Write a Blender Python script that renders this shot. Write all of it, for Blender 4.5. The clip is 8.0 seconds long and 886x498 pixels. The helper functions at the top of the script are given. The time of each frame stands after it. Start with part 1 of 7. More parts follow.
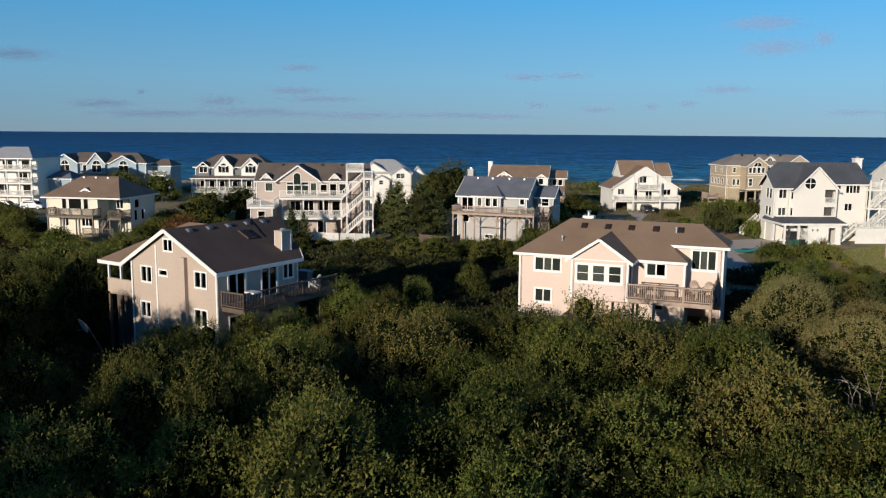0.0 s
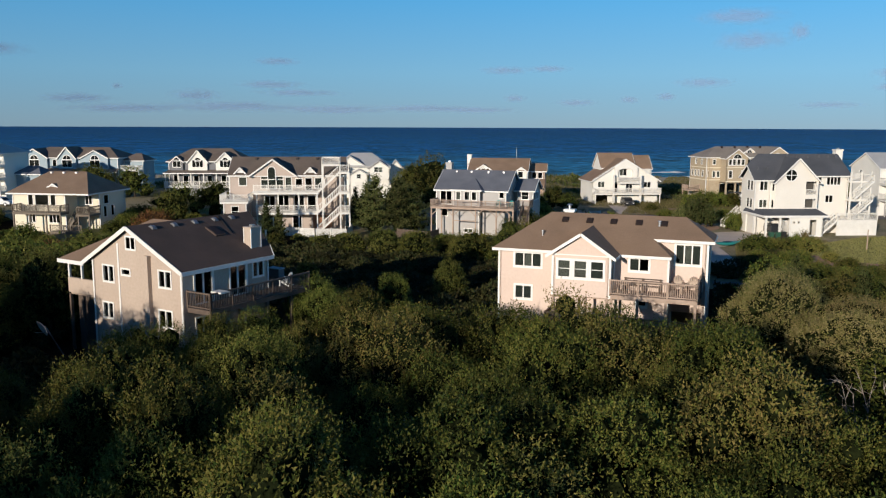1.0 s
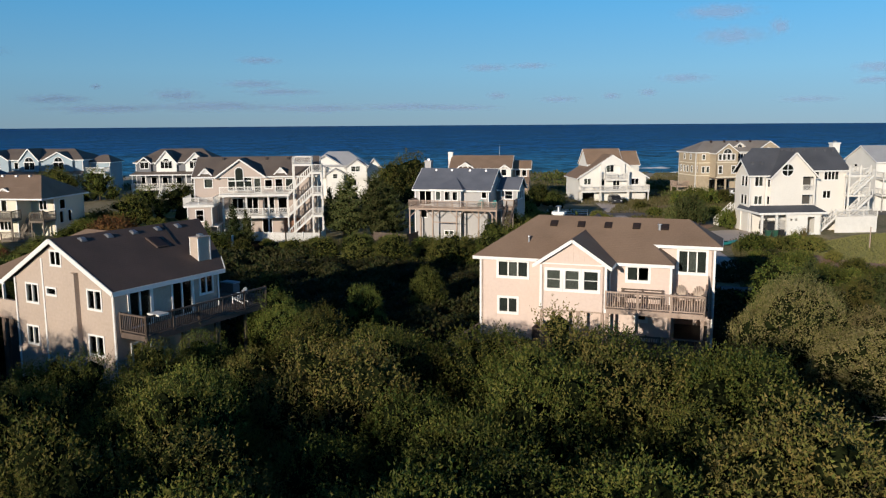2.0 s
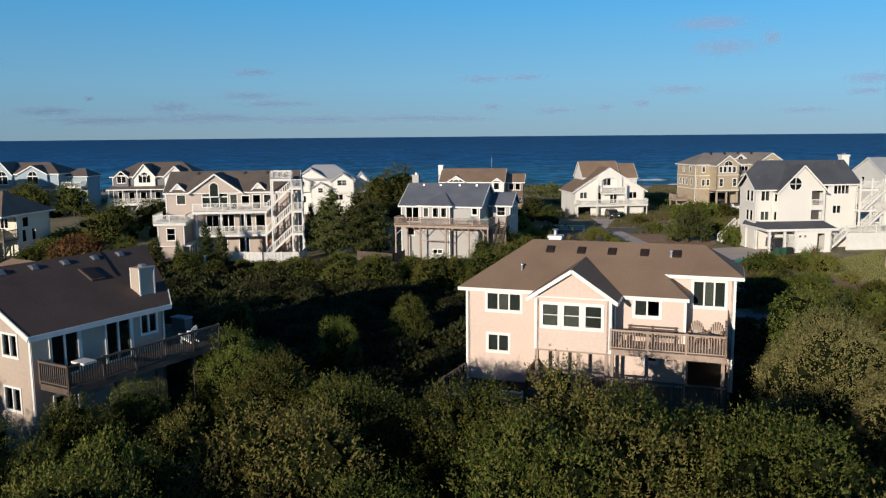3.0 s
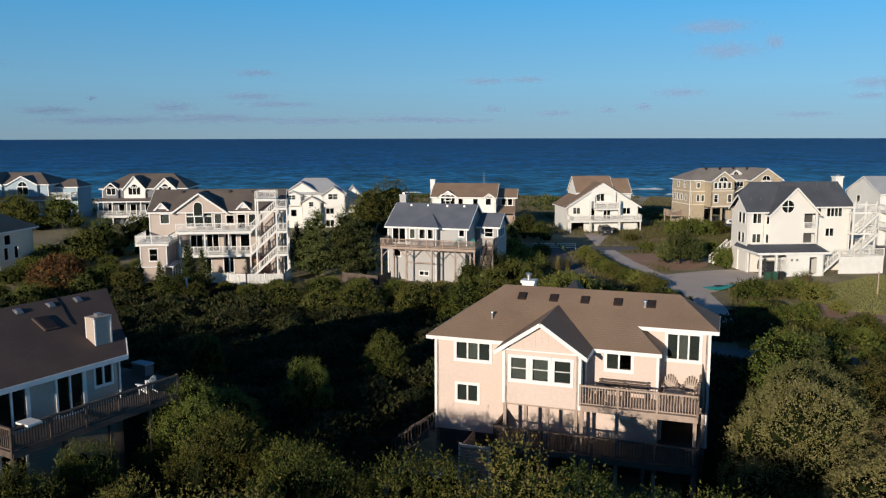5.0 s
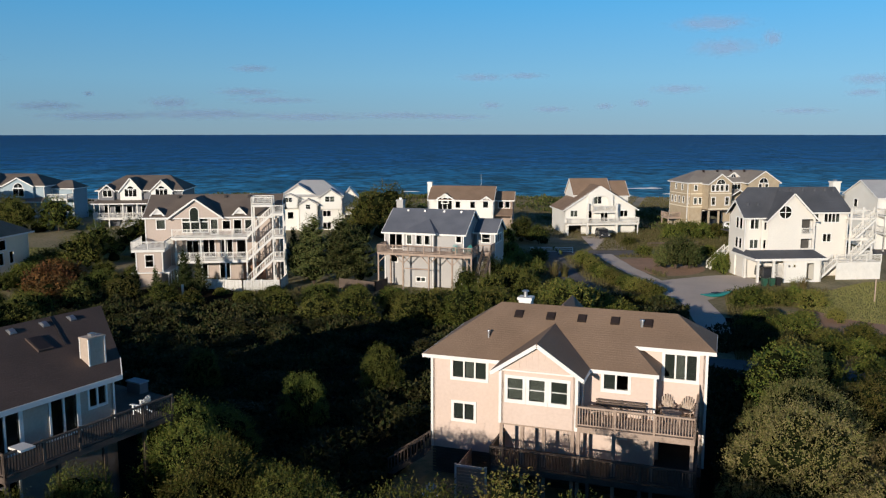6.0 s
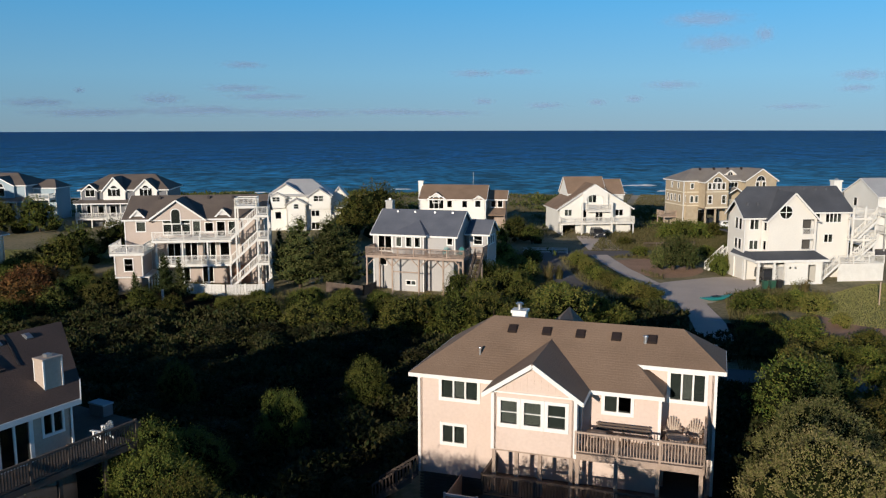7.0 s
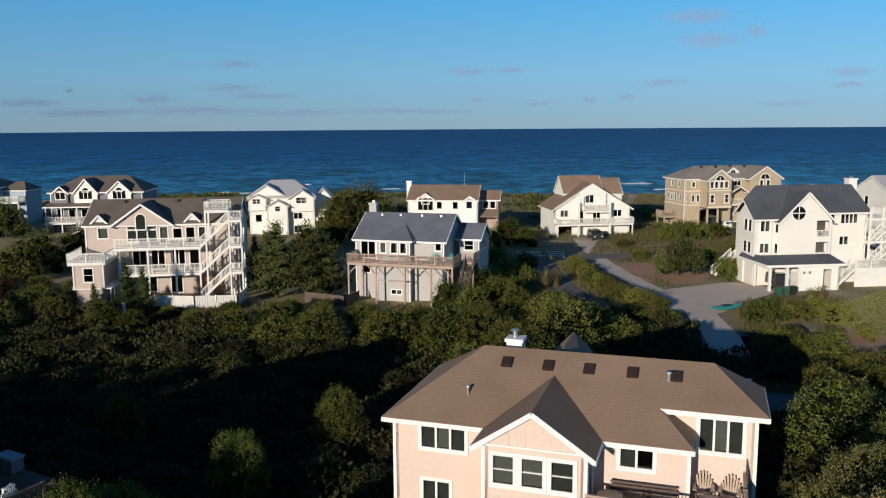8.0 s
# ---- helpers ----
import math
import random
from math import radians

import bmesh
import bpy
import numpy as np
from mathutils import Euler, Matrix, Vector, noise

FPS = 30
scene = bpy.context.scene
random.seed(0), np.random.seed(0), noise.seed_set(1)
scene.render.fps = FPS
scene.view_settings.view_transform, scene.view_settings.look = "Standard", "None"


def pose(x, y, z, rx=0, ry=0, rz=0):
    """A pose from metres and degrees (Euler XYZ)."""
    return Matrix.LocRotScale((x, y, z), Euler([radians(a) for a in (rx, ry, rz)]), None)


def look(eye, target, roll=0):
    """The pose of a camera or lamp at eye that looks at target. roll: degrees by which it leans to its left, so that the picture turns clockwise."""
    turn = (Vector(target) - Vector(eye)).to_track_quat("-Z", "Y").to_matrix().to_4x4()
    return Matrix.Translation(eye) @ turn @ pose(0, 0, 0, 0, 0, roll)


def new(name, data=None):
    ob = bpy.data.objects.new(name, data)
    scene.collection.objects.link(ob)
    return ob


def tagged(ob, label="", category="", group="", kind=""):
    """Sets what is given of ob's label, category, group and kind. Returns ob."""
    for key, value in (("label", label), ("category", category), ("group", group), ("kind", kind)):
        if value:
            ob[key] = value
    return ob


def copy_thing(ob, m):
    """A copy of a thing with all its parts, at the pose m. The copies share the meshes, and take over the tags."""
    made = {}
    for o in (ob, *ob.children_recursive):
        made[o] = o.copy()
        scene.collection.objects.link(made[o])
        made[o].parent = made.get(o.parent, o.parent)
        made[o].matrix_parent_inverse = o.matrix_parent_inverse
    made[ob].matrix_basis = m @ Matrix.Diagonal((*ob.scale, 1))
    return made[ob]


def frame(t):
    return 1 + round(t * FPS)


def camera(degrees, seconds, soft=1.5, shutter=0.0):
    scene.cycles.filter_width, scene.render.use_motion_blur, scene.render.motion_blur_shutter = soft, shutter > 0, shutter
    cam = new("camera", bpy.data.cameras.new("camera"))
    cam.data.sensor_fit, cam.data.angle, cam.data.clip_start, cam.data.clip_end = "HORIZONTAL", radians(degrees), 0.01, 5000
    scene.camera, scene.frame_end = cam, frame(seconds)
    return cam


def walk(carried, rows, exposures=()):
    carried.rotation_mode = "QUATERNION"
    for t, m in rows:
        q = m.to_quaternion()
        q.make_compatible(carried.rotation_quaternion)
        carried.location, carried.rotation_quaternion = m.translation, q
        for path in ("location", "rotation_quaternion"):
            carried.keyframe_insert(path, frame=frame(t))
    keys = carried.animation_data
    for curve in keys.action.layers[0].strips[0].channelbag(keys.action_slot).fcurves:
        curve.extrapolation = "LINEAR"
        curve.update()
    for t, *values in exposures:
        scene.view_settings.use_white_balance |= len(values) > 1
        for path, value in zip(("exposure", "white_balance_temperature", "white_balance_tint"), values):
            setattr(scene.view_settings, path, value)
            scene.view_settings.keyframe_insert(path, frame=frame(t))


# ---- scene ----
cam = camera(57.0, 8.0, soft=1.2)
PATH = [
    (0, (6.965, -60.411, 16.205), (6.287, -58.552, 15.918), 0.4),
    (0.5, (6.869, -59.973, 16.143), (6.212, -58.108, 15.844), 0.3),
    (1, (6.496, -58.294, 16.048), (5.864, -56.421, 15.746), 0.2),
    (1.2, (6.25, -57.239, 16.023), (5.625, -55.364, 15.712), -0.3),
    (2.3, (4.496, -49.526, 15.738), (3.907, -47.638, 15.436), -0.4),
    (2.5, (4.174, -48.118, 15.753), (3.588, -46.228, 15.465), -0.5),
    (3, (3.721, -45.044, 15.835), (3.137, -43.152, 15.555), -0.5),
    (3.5, (3.815, -43.457, 15.873), (3.23, -41.564, 15.599), -0.5),
    (4, (4.322, -42.94, 16.082), (3.736, -41.048, 15.803), -0.4),
    (4.5, (4.785, -42.849, 17.003), (4.198, -40.958, 16.726), -0.2),
    (5, (5.038, -42.866, 18.208), (4.45, -40.974, 17.931), -0.1),
    (6.5, (4.807, -41.453, 19.589), (4.232, -39.56, 19.296), 0.0),
    (7, (4.235, -39.057, 19.663), (3.67, -37.161, 19.367), -0.1),
    (7.5, (3.489, -35.768, 19.598), (2.931, -33.871, 19.3), -0.2),
    (8, (2.696, -31.717, 19.396), (2.147, -29.818, 19.097), -0.4),
]
walk(cam, [(t, look(eye, target, roll)) for t, eye, target, roll in PATH])

# ---- world, sun ----
SUN_EL, SUN_AZ = 11.6, 191.0
world = bpy.data.worlds.new("world")
scene.world = world
world.use_nodes = True
nt = world.node_tree
bg = nt.nodes["Background"]
sky = nt.nodes.new("ShaderNodeTexSky")
sky.sky_type, sky.sun_disc = "NISHITA", False
sky.sun_elevation, sky.sun_rotation = radians(SUN_EL), radians(SUN_AZ)
sky.air_density, sky.dust_density, sky.ozone_density = 1.0, 0.0, 6.0
# pale haze towards the horizon, deep blue overhead
co, sep, ramp = nt.nodes.new("ShaderNodeTexCoord"), nt.nodes.new("ShaderNodeSeparateXYZ"), nt.nodes.new("ShaderNodeValToRGB")
nt.links.new(co.outputs["Generated"], sep.inputs[0])
nt.links.new(sep.outputs["Z"], ramp.inputs[0])
e = ramp.color_ramp.elements
e[0].color, e[1].color = (0.21, 0.36, 0.50, 1), (0.004, 0.018, 0.065, 1)
e.new(0.06).color = (0.18, 0.42, 0.65, 1)
e.new(0.16).color = (0.07, 0.37, 0.74, 1)
e.new(0.30).color = (0.022, 0.13, 0.34, 1)
e.new(0.5).color = (0.008, 0.045, 0.15, 1)
tenfold = nt.nodes.new("ShaderNodeMixRGB")
tenfold.blend_type = "MULTIPLY"
tenfold.inputs[0].default_value = 1.0
# the sky is paler opposite the sun than across it
east = nt.nodes.new("ShaderNodeMath")
east.operation = "MULTIPLY_ADD"
east.inputs[1].default_value, east.inputs[2].default_value = 3.6, 11.3
tint = nt.nodes.new("ShaderNodeVectorMath")
tint.operation = "SCALE"
tint.inputs[0].default_value = (1.03, 1.0, 0.96)
nt.links.new(sep.outputs["X"], east.inputs[0])
nt.links.new(east.outputs[0], tint.inputs["Scale"])
nt.links.new(tint.outputs[0], tenfold.inputs[2])
nt.links.new(ramp.outputs[0], tenfold.inputs[1])
haze = nt.nodes.new("ShaderNodeMixRGB")
haze.inputs[0].default_value = 0.85
nt.links.new(sky.outputs[0], haze.inputs[1])
nt.links.new(tenfold.outputs[0], haze.inputs[2])
nt.links.new(haze.outputs[0], bg.inputs[0])
bg.inputs[1].default_value = 0.108
sun = new("sun", bpy.data.lights.new("sun", "SUN"))
sun.data.energy, sun.data.angle, sun.data.color = 4.75, radians(0.5), (1.0, 0.895, 0.765)
to_sun = Vector((math.sin(radians(SUN_AZ)) * math.cos(radians(SUN_EL)), math.cos(radians(SUN_AZ)) * math.cos(radians(SUN_EL)), math.sin(radians(SUN_EL))))
sun.matrix_world = look(to_sun * 100, (0, 0, 0))


# ---- materials ----
def mat(name, col, col2=None, rough=0.7, coarse=0.6, fine=14.0, bump=0.15, course=0.0, course_depth=0.4, metal=0.0, vary=0.0, axis="Z"):
    """A surface with two scales of variation and, where course is given, lines at that spacing."""
    m = bpy.data.materials.new(name)
    m.use_nodes = True
    t = m.node_tree
    n, l = t.nodes, t.links
    b = n["Principled BSDF"]
    b.inputs["Roughness"].default_value, b.inputs["Metallic"].default_value = rough, metal
    co = n.new("ShaderNodeTexCoord")
    n1, n2 = n.new("ShaderNodeTexNoise"), n.new("ShaderNodeTexNoise")
    n1.inputs["Scale"].default_value, n2.inputs["Scale"].default_value = coarse, fine
    n1.inputs["Detail"].default_value, n2.inputs["Detail"].default_value = 4, 3
    l.new(co.outputs["Object"], n1.inputs["Vector"])
    l.new(co.outputs["Object"], n2.inputs["Vector"])
    add = n.new("ShaderNodeMath")
    add.operation = "ADD"
    half = n.new("ShaderNodeMath")
    half.operation = "MULTIPLY"
    half.inputs[1].default_value = 0.5
    l.new(n1.outputs[0], add.inputs[0])
    l.new(n2.outputs[0], add.inputs[1])
    l.new(add.outputs[0], half.inputs[0])
    ramp = n.new("ShaderNodeValToRGB")
    col2 = col2 or tuple(c * 0.78 for c in col)
    ramp.color_ramp.elements[0].position, ramp.color_ramp.elements[1].position = 0.36, 0.62
    ramp.color_ramp.elements[0].color, ramp.color_ramp.elements[1].color = (*col2, 1), (*col, 1)
    l.new(half.outputs[0], ramp.inputs[0])
    out = ramp.outputs[0]
    if vary:
        info = n.new("ShaderNodeObjectInfo")
        hsv = n.new("ShaderNodeHueSaturation")
        mr = n.new("ShaderNodeMapRange")
        mr.inputs[3].default_value, mr.inputs[4].default_value = 1 - vary, 1 + vary
        l.new(info.outputs["Random"], mr.inputs[0])
        l.new(mr.outputs[0], hsv.inputs["Value"])
        l.new(out, hsv.inputs["Color"])
        out = hsv.outputs[0]
    l.new(out, b.inputs["Base Color"])
    bp = n.new("ShaderNodeBump")
    bp.inputs["Strength"].default_value, bp.inputs["Distance"].default_value = bump, 0.03
    height = n2.outputs[0]
    if course:
        sep = n.new("ShaderNodeSeparateXYZ")
        l.new(co.outputs["Object"], sep.inputs[0])
        div, fr = n.new("ShaderNodeMath"), n.new("ShaderNodeMath")
        div.operation, fr.operation = "DIVIDE", "FRACT"
        div.inputs[1].default_value = course
        l.new(sep.outputs[axis], div.inputs[0])
        l.new(div.outputs[0], fr.inputs[0])
        mul = n.new("ShaderNodeMath")
        mul.operation = "MULTIPLY_ADD"
        mul.inputs[1].default_value = -course_depth * 3
        l.new(fr.outputs[0], mul.inputs[0])
        l.new(n2.outputs[0], mul.inputs[2])
        height = mul.outputs[0]
    l.new(height, bp.inputs["Height"])
    l.new(bp.outputs[0], b.inputs["Normal"])
    return m


def leaf_mat(name, a, b_, dry, translucent=0.3):
    m = bpy.data.materials.new(name)
    m.use_nodes = True
    t = m.node_tree
    n, l = t.nodes, t.links
    b = n["Principled BSDF"]
    b.inputs["Roughness"].default_value = 0.6
    b.inputs["Specular IOR Level"].default_value = 0.12
    geo, info = n.new("ShaderNodeNewGeometry"), n.new("ShaderNodeObjectInfo")
    ramp = n.new("ShaderNodeValToRGB")
    e = ramp.color_ramp.elements
    e[0].color, e[1].color = (*a, 1), (*b_, 1)
    e.new(0.97).color = (*dry, 1)
    e[1].position = 0.93
    l.new(geo.outputs["Random Per Island"], ramp.inputs[0])
    hsv = n.new("ShaderNodeHueSaturation")
    hue, val = n.new("ShaderNodeMapRange"), n.new("ShaderNodeMapRange")
    hue.inputs[3].default_value, hue.inputs[4].default_value = 0.475, 0.52
    val.inputs[3].default_value, val.inputs[4].default_value = 0.7, 1.45
    l.new(info.outputs["Random"], hue.inputs[0])
    fr = n.new("ShaderNodeMath")
    fr.operation = "MULTIPLY"
    fr.inputs[1].default_value = 7.31
    fr2 = n.new("ShaderNodeMath")
    fr2.operation = "FRACT"
    l.new(info.outputs["Random"], fr.inputs[0])
    l.new(fr.outputs[0], fr2.inputs[0])
    l.new(fr2.outputs[0], val.inputs[0])
    l.new(hue.outputs[0], hsv.inputs["Hue"])
    l.new(val.outputs[0], hsv.inputs["Value"])
    l.new(ramp.outputs[0], hsv.inputs["Color"])
    l.new(hsv.outputs[0], b.inputs["Base Color"])
    tr = n.new("ShaderNodeBsdfTranslucent")
    l.new(hsv.outputs[0], tr.inputs["Color"])
    mix = n.new("ShaderNodeMixShader")
    mix.inputs[0].default_value = translucent
    l.new(b.outputs[0], mix.inputs[1])
    l.new(tr.outputs[0], mix.inputs[2])
    l.new(mix.outputs[0], n["Material Output"].inputs["Surface"])
    return m


def glass_mat():
    m = bpy.data.materials.new("window_glass")
    m.use_nodes = True
    t = m.node_tree
    n, l = t.nodes, t.links
    fre, tra, glo, mix = n.new("ShaderNodeFresnel"), n.new("ShaderNodeBsdfTransparent"), n.new("ShaderNodeBsdfGlossy"), n.new("ShaderNodeMixShader")
    fre.inputs[0].default_value = 1.5
    tra.inputs[0].default_value = (0.45, 0.5, 0.5, 1)
    glo.inputs["Roughness"].default_value = 0.04
    l.new(fre.outputs[0], mix.inputs[0])
    l.new(tra.outputs[0], mix.inputs[1])
    l.new(glo.outputs[0], mix.inputs[2])
    l.new(mix.outputs[0], n["Material Output"].inputs["Surface"])
    return m


SIDING = dict(rough=0.6, coarse=0.35, fine=6, bump=0.25, course=0.16, course_depth=0.35)
PEACH = mat("peach_siding", (0.66, 0.52, 0.435), (0.60, 0.465, 0.385), **SIDING)
BEIGE = mat("beige_siding", (0.50, 0.40, 0.32), (0.43, 0.34, 0.27), **SIDING)
TAUPE = mat("taupe_siding", (0.50, 0.40, 0.335), (0.43, 0.345, 0.285), **SIDING)
CREAM = mat("cream_siding", (0.76, 0.68, 0.52), (0.68, 0.6, 0.45), **SIDING)
IVORY = mat("ivory_siding", (0.78, 0.735, 0.655), (0.71, 0.665, 0.59), **SIDING)
WHITE_SIDING = mat("white_siding", (0.80, 0.77, 0.70), (0.72, 0.69, 0.62), **SIDING)
GREY_SIDING = mat("grey_siding", (0.42, 0.40, 0.38), (0.36, 0.34, 0.32), **SIDING)
SLATE_SIDING = mat("slate_grey_siding", (0.15, 0.15, 0.16), (0.12, 0.12, 0.13), **SIDING)
BLUE_SIDING = mat("blue_grey_siding", (0.30, 0.38, 0.42), (0.25, 0.32, 0.36), **SIDING)
TAN_SHAKE = mat("tan_shake", (0.48, 0.39, 0.27), (0.38, 0.30, 0.20), rough=0.8, coarse=1.2, fine=9, bump=0.5, course=0.2)
TRIM = mat("white_trim", (0.80, 0.78, 0.74), (0.73, 0.71, 0.66), rough=0.5, coarse=1.5, fine=25, bump=0.05)
SHINGLE = dict(rough=0.9, coarse=0.45, fine=16, bump=0.55, course=0.09, course_depth=0.4)
BROWN_ROOF = mat("brown_shingle", (0.29, 0.195, 0.13), (0.21, 0.138, 0.09), **SHINGLE)
UMBER_ROOF = mat("umber_shingle", (0.10, 0.066, 0.052), (0.062, 0.042, 0.034), **SHINGLE)
TAUPE_ROOF = mat("taupe_shingle", (0.20, 0.155, 0.12), (0.135, 0.105, 0.085), **SHINGLE)
GREY_ROOF = mat("grey_shingle", (0.16, 0.17, 0.20), (0.105, 0.115, 0.14), **SHINGLE)
CHARCOAL_ROOF = mat("charcoal_shingle", (0.10, 0.105, 0.12), (0.065, 0.07, 0.08), **SHINGLE)
METAL_ROOF = mat("pale_metal_roof", (0.48, 0.48, 0.47), (0.40, 0.40, 0.40), rough=0.45, coarse=0.5, fine=5, bump=0.1)
WOOD = mat("weathered_wood", (0.43, 0.325, 0.255), (0.31, 0.225, 0.17), rough=0.85, coarse=1.5, fine=18, bump=0.4)
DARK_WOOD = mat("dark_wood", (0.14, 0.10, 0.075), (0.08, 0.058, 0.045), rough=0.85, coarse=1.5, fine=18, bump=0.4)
WHITE_WOOD = mat("white_painted_wood", (0.78, 0.75, 0.69), (0.66, 0.63, 0.57), rough=0.6, coarse=1.2, fine=20, bump=0.2)
CONCRETE = mat("pale_concrete", (0.66, 0.55, 0.45), (0.56, 0.46, 0.375), rough=0.9, coarse=0.25, fine=5, bump=0.3)
ASPHALT = mat("asphalt", (0.17, 0.15, 0.135), (0.12, 0.105, 0.095), rough=0.9, coarse=0.3, fine=9, bump=0.3)
LAWN = mat("lawn", (0.23, 0.215, 0.062), (0.16, 0.16, 0.045), rough=0.9, coarse=0.25, fine=3.5, bump=0.8)
MULCH = mat("pine_straw", (0.46, 0.27, 0.16), (0.33, 0.19, 0.11), rough=0.95, coarse=0.4, fine=4, bump=0.8)
# near-black ground colour that paints shade onto the sand
SHADE_GROUND = mat("shade_ground", (0.030, 0.022, 0.014), (0.015, 0.012, 0.008), rough=0.95, coarse=0.4, fine=4, bump=0.8)
BARK = mat("bark", (0.10, 0.075, 0.055), (0.055, 0.04, 0.03), rough=0.9, coarse=3, fine=22, bump=0.6)
DEADWOOD = mat("bleached_twig", (0.32, 0.27, 0.22), (0.2, 0.17, 0.14), rough=0.9, coarse=3, fine=22, bump=0.4)
METAL = mat("galvanised_metal", (0.5, 0.5, 0.5), (0.38, 0.38, 0.38), rough=0.4, coarse=3, fine=30, bump=0.1, metal=0.8)
BLACK = mat("black_plastic", (0.02, 0.02, 0.02), (0.012, 0.012, 0.012), rough=0.5, coarse=3, fine=30, bump=0.1)
DARK_VENT = mat("dark_brown_vent", (0.035, 0.022, 0.018), (0.02, 0.014, 0.012), rough=0.6, coarse=3, fine=30, bump=0.1)
BLIND = mat("pale_blind", (0.34, 0.32, 0.28), (0.27, 0.25, 0.22), rough=0.8, coarse=3, fine=12, bump=0.1, course=0.06)
# dark colours that stand in for shade inside rooms and recesses
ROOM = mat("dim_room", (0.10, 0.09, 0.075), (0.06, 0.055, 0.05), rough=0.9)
ROOM_SHADE = mat("unlit_room", (0.022, 0.022, 0.024), (0.012, 0.012, 0.014), rough=0.9)
CHAIR_WOOD = mat("bleached_wood", (0.52, 0.42, 0.33), (0.40, 0.31, 0.24), rough=0.8, coarse=2, fine=18, bump=0.3)
# grey-brown wood, its colour lowered further for partial shade
GREY_WOOD = mat("grey_brown_wood", (0.20, 0.165, 0.125), (0.13, 0.105, 0.08), rough=0.85, coarse=1.5, fine=18, bump=0.4)
PALE_ROOF = mat("pale_taupe_shingle", (0.30, 0.265, 0.225), (0.22, 0.19, 0.165), **SHINGLE)
SHADE = mat("drawn_shade", (0.12, 0.125, 0.11), (0.085, 0.09, 0.08), rough=0.8, coarse=1.5, fine=9, bump=0.1)
TEAL = mat("teal_plastic", (0.03, 0.27, 0.25), (0.02, 0.2, 0.19), rough=0.4, coarse=2, fine=20, bump=0.05)
WHITE_PLASTIC = mat("white_plastic", (0.75, 0.75, 0.73), (0.68, 0.68, 0.66), rough=0.4, coarse=2, fine=20, bump=0.05)
BINGREEN = mat("green_plastic", (0.03, 0.10, 0.06), (0.02, 0.07, 0.045), rough=0.45, coarse=2, fine=20, bump=0.05)
RUBBER = mat("rubber", (0.025, 0.025, 0.025), (0.018, 0.018, 0.018), rough=0.85)
BRICK = mat("terracotta_wall", (0.42, 0.22, 0.14), (0.33, 0.17, 0.1), rough=0.85, coarse=1, fine=8, bump=0.4, course=0.08)
CARDARK = mat("dark_car_paint", (0.03, 0.032, 0.036), (0.024, 0.026, 0.03), rough=0.25, coarse=1, fine=10, bump=0.0)
CARWHITE = mat("white_car_paint", (0.7, 0.7, 0.7), (0.64, 0.64, 0.64), rough=0.25, coarse=1, fine=10, bump=0.0)
CARSILVER = mat("silver_car_paint", (0.4, 0.41, 0.43), (0.36, 0.37, 0.39), rough=0.28, coarse=1, fine=10, bump=0.0, metal=0.4)
GLASS = glass_mat()
OAK_LEAF = leaf_mat("oak_leaf", (0.043, 0.075, 0.013), (0.104, 0.146, 0.024), (0.17, 0.155, 0.035))
SCRUB_LEAF = leaf_mat("dune_scrub_leaf", (0.032, 0.052, 0.012), (0.072, 0.098, 0.020), (0.11, 0.10, 0.03), 0.15)
# leaf colour lowered to paint the deep shade over low plants
SHADED_LEAF = leaf_mat("shaded_leaf", (0.016, 0.026, 0.007), (0.034, 0.047, 0.012), (0.05, 0.042, 0.016), 0.15)
CEDAR_LEAF = leaf_mat("cedar_leaf", (0.042, 0.070, 0.020), (0.082, 0.116, 0.032), (0.12, 0.12, 0.04), 0.2)
GOLD_LEAF = leaf_mat("yellowing_leaf", (0.082, 0.106, 0.022), (0.145, 0.166, 0.036), (0.2, 0.165, 0.045))
DRY_LEAF = leaf_mat("straw_green_leaf", (0.122, 0.134, 0.030), (0.212, 0.205, 0.052), (0.32, 0.25, 0.115))
RUST_LEAF = leaf_mat("rusty_leaf", (0.06, 0.045, 0.018), (0.14, 0.075, 0.03), (0.2, 0.09, 0.03))
REED_LEAF = leaf_mat("reed_leaf", (0.09, 0.1, 0.025), (0.16, 0.16, 0.05), (0.25, 0.2, 0.09), 0.4)
# near-black crown core, its colour stands in for shade between the leaves
CORE_SHADE = mat("core_shade", (0.017, 0.022, 0.008), (0.008, 0.010, 0.004), rough=0.9, coarse=2, fine=9, bump=1.0)
for matt in (CORE_SHADE, SHADE_GROUND, BARK):
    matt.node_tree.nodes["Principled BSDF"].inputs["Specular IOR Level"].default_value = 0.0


# ---- building kit ----
def part(name, bm, material, parent, label="", kind=""):
    me = bpy.data.meshes.new(name)
    bm.to_mesh(me)
    bm.free()
    me.materials.append(material)
    ob = new(name, me)
    ob.parent = parent
    return tagged(ob, label, kind=kind)


def thing(name, m, label, category, group="", kind=""):
    ob = new(name)
    ob.empty_display_size = 0.2
    ob.matrix_world = m
    return tagged(ob, label, category, group, kind)


def box(bm, x0, x1, y0, y1, z0, z1, m=None):
    v = [Vector((x, y, z)) for z in (z0, z1) for x, y in ((x0, y0), (x1, y0), (x1, y1), (x0, y1))]
    v = [bm.verts.new(m @ p if m else p) for p in v]
    for f in ((3, 2, 1, 0), (4, 5, 6, 7), (0, 1, 5, 4), (1, 2, 6, 5), (2, 3, 7, 6), (3, 0, 4, 7)):
        bm.faces.new([v[i] for i in f])


def boxes(*rows, m=None):
    bm = bmesh.new()
    for r in rows:
        box(bm, *r, m=m)
    return bm


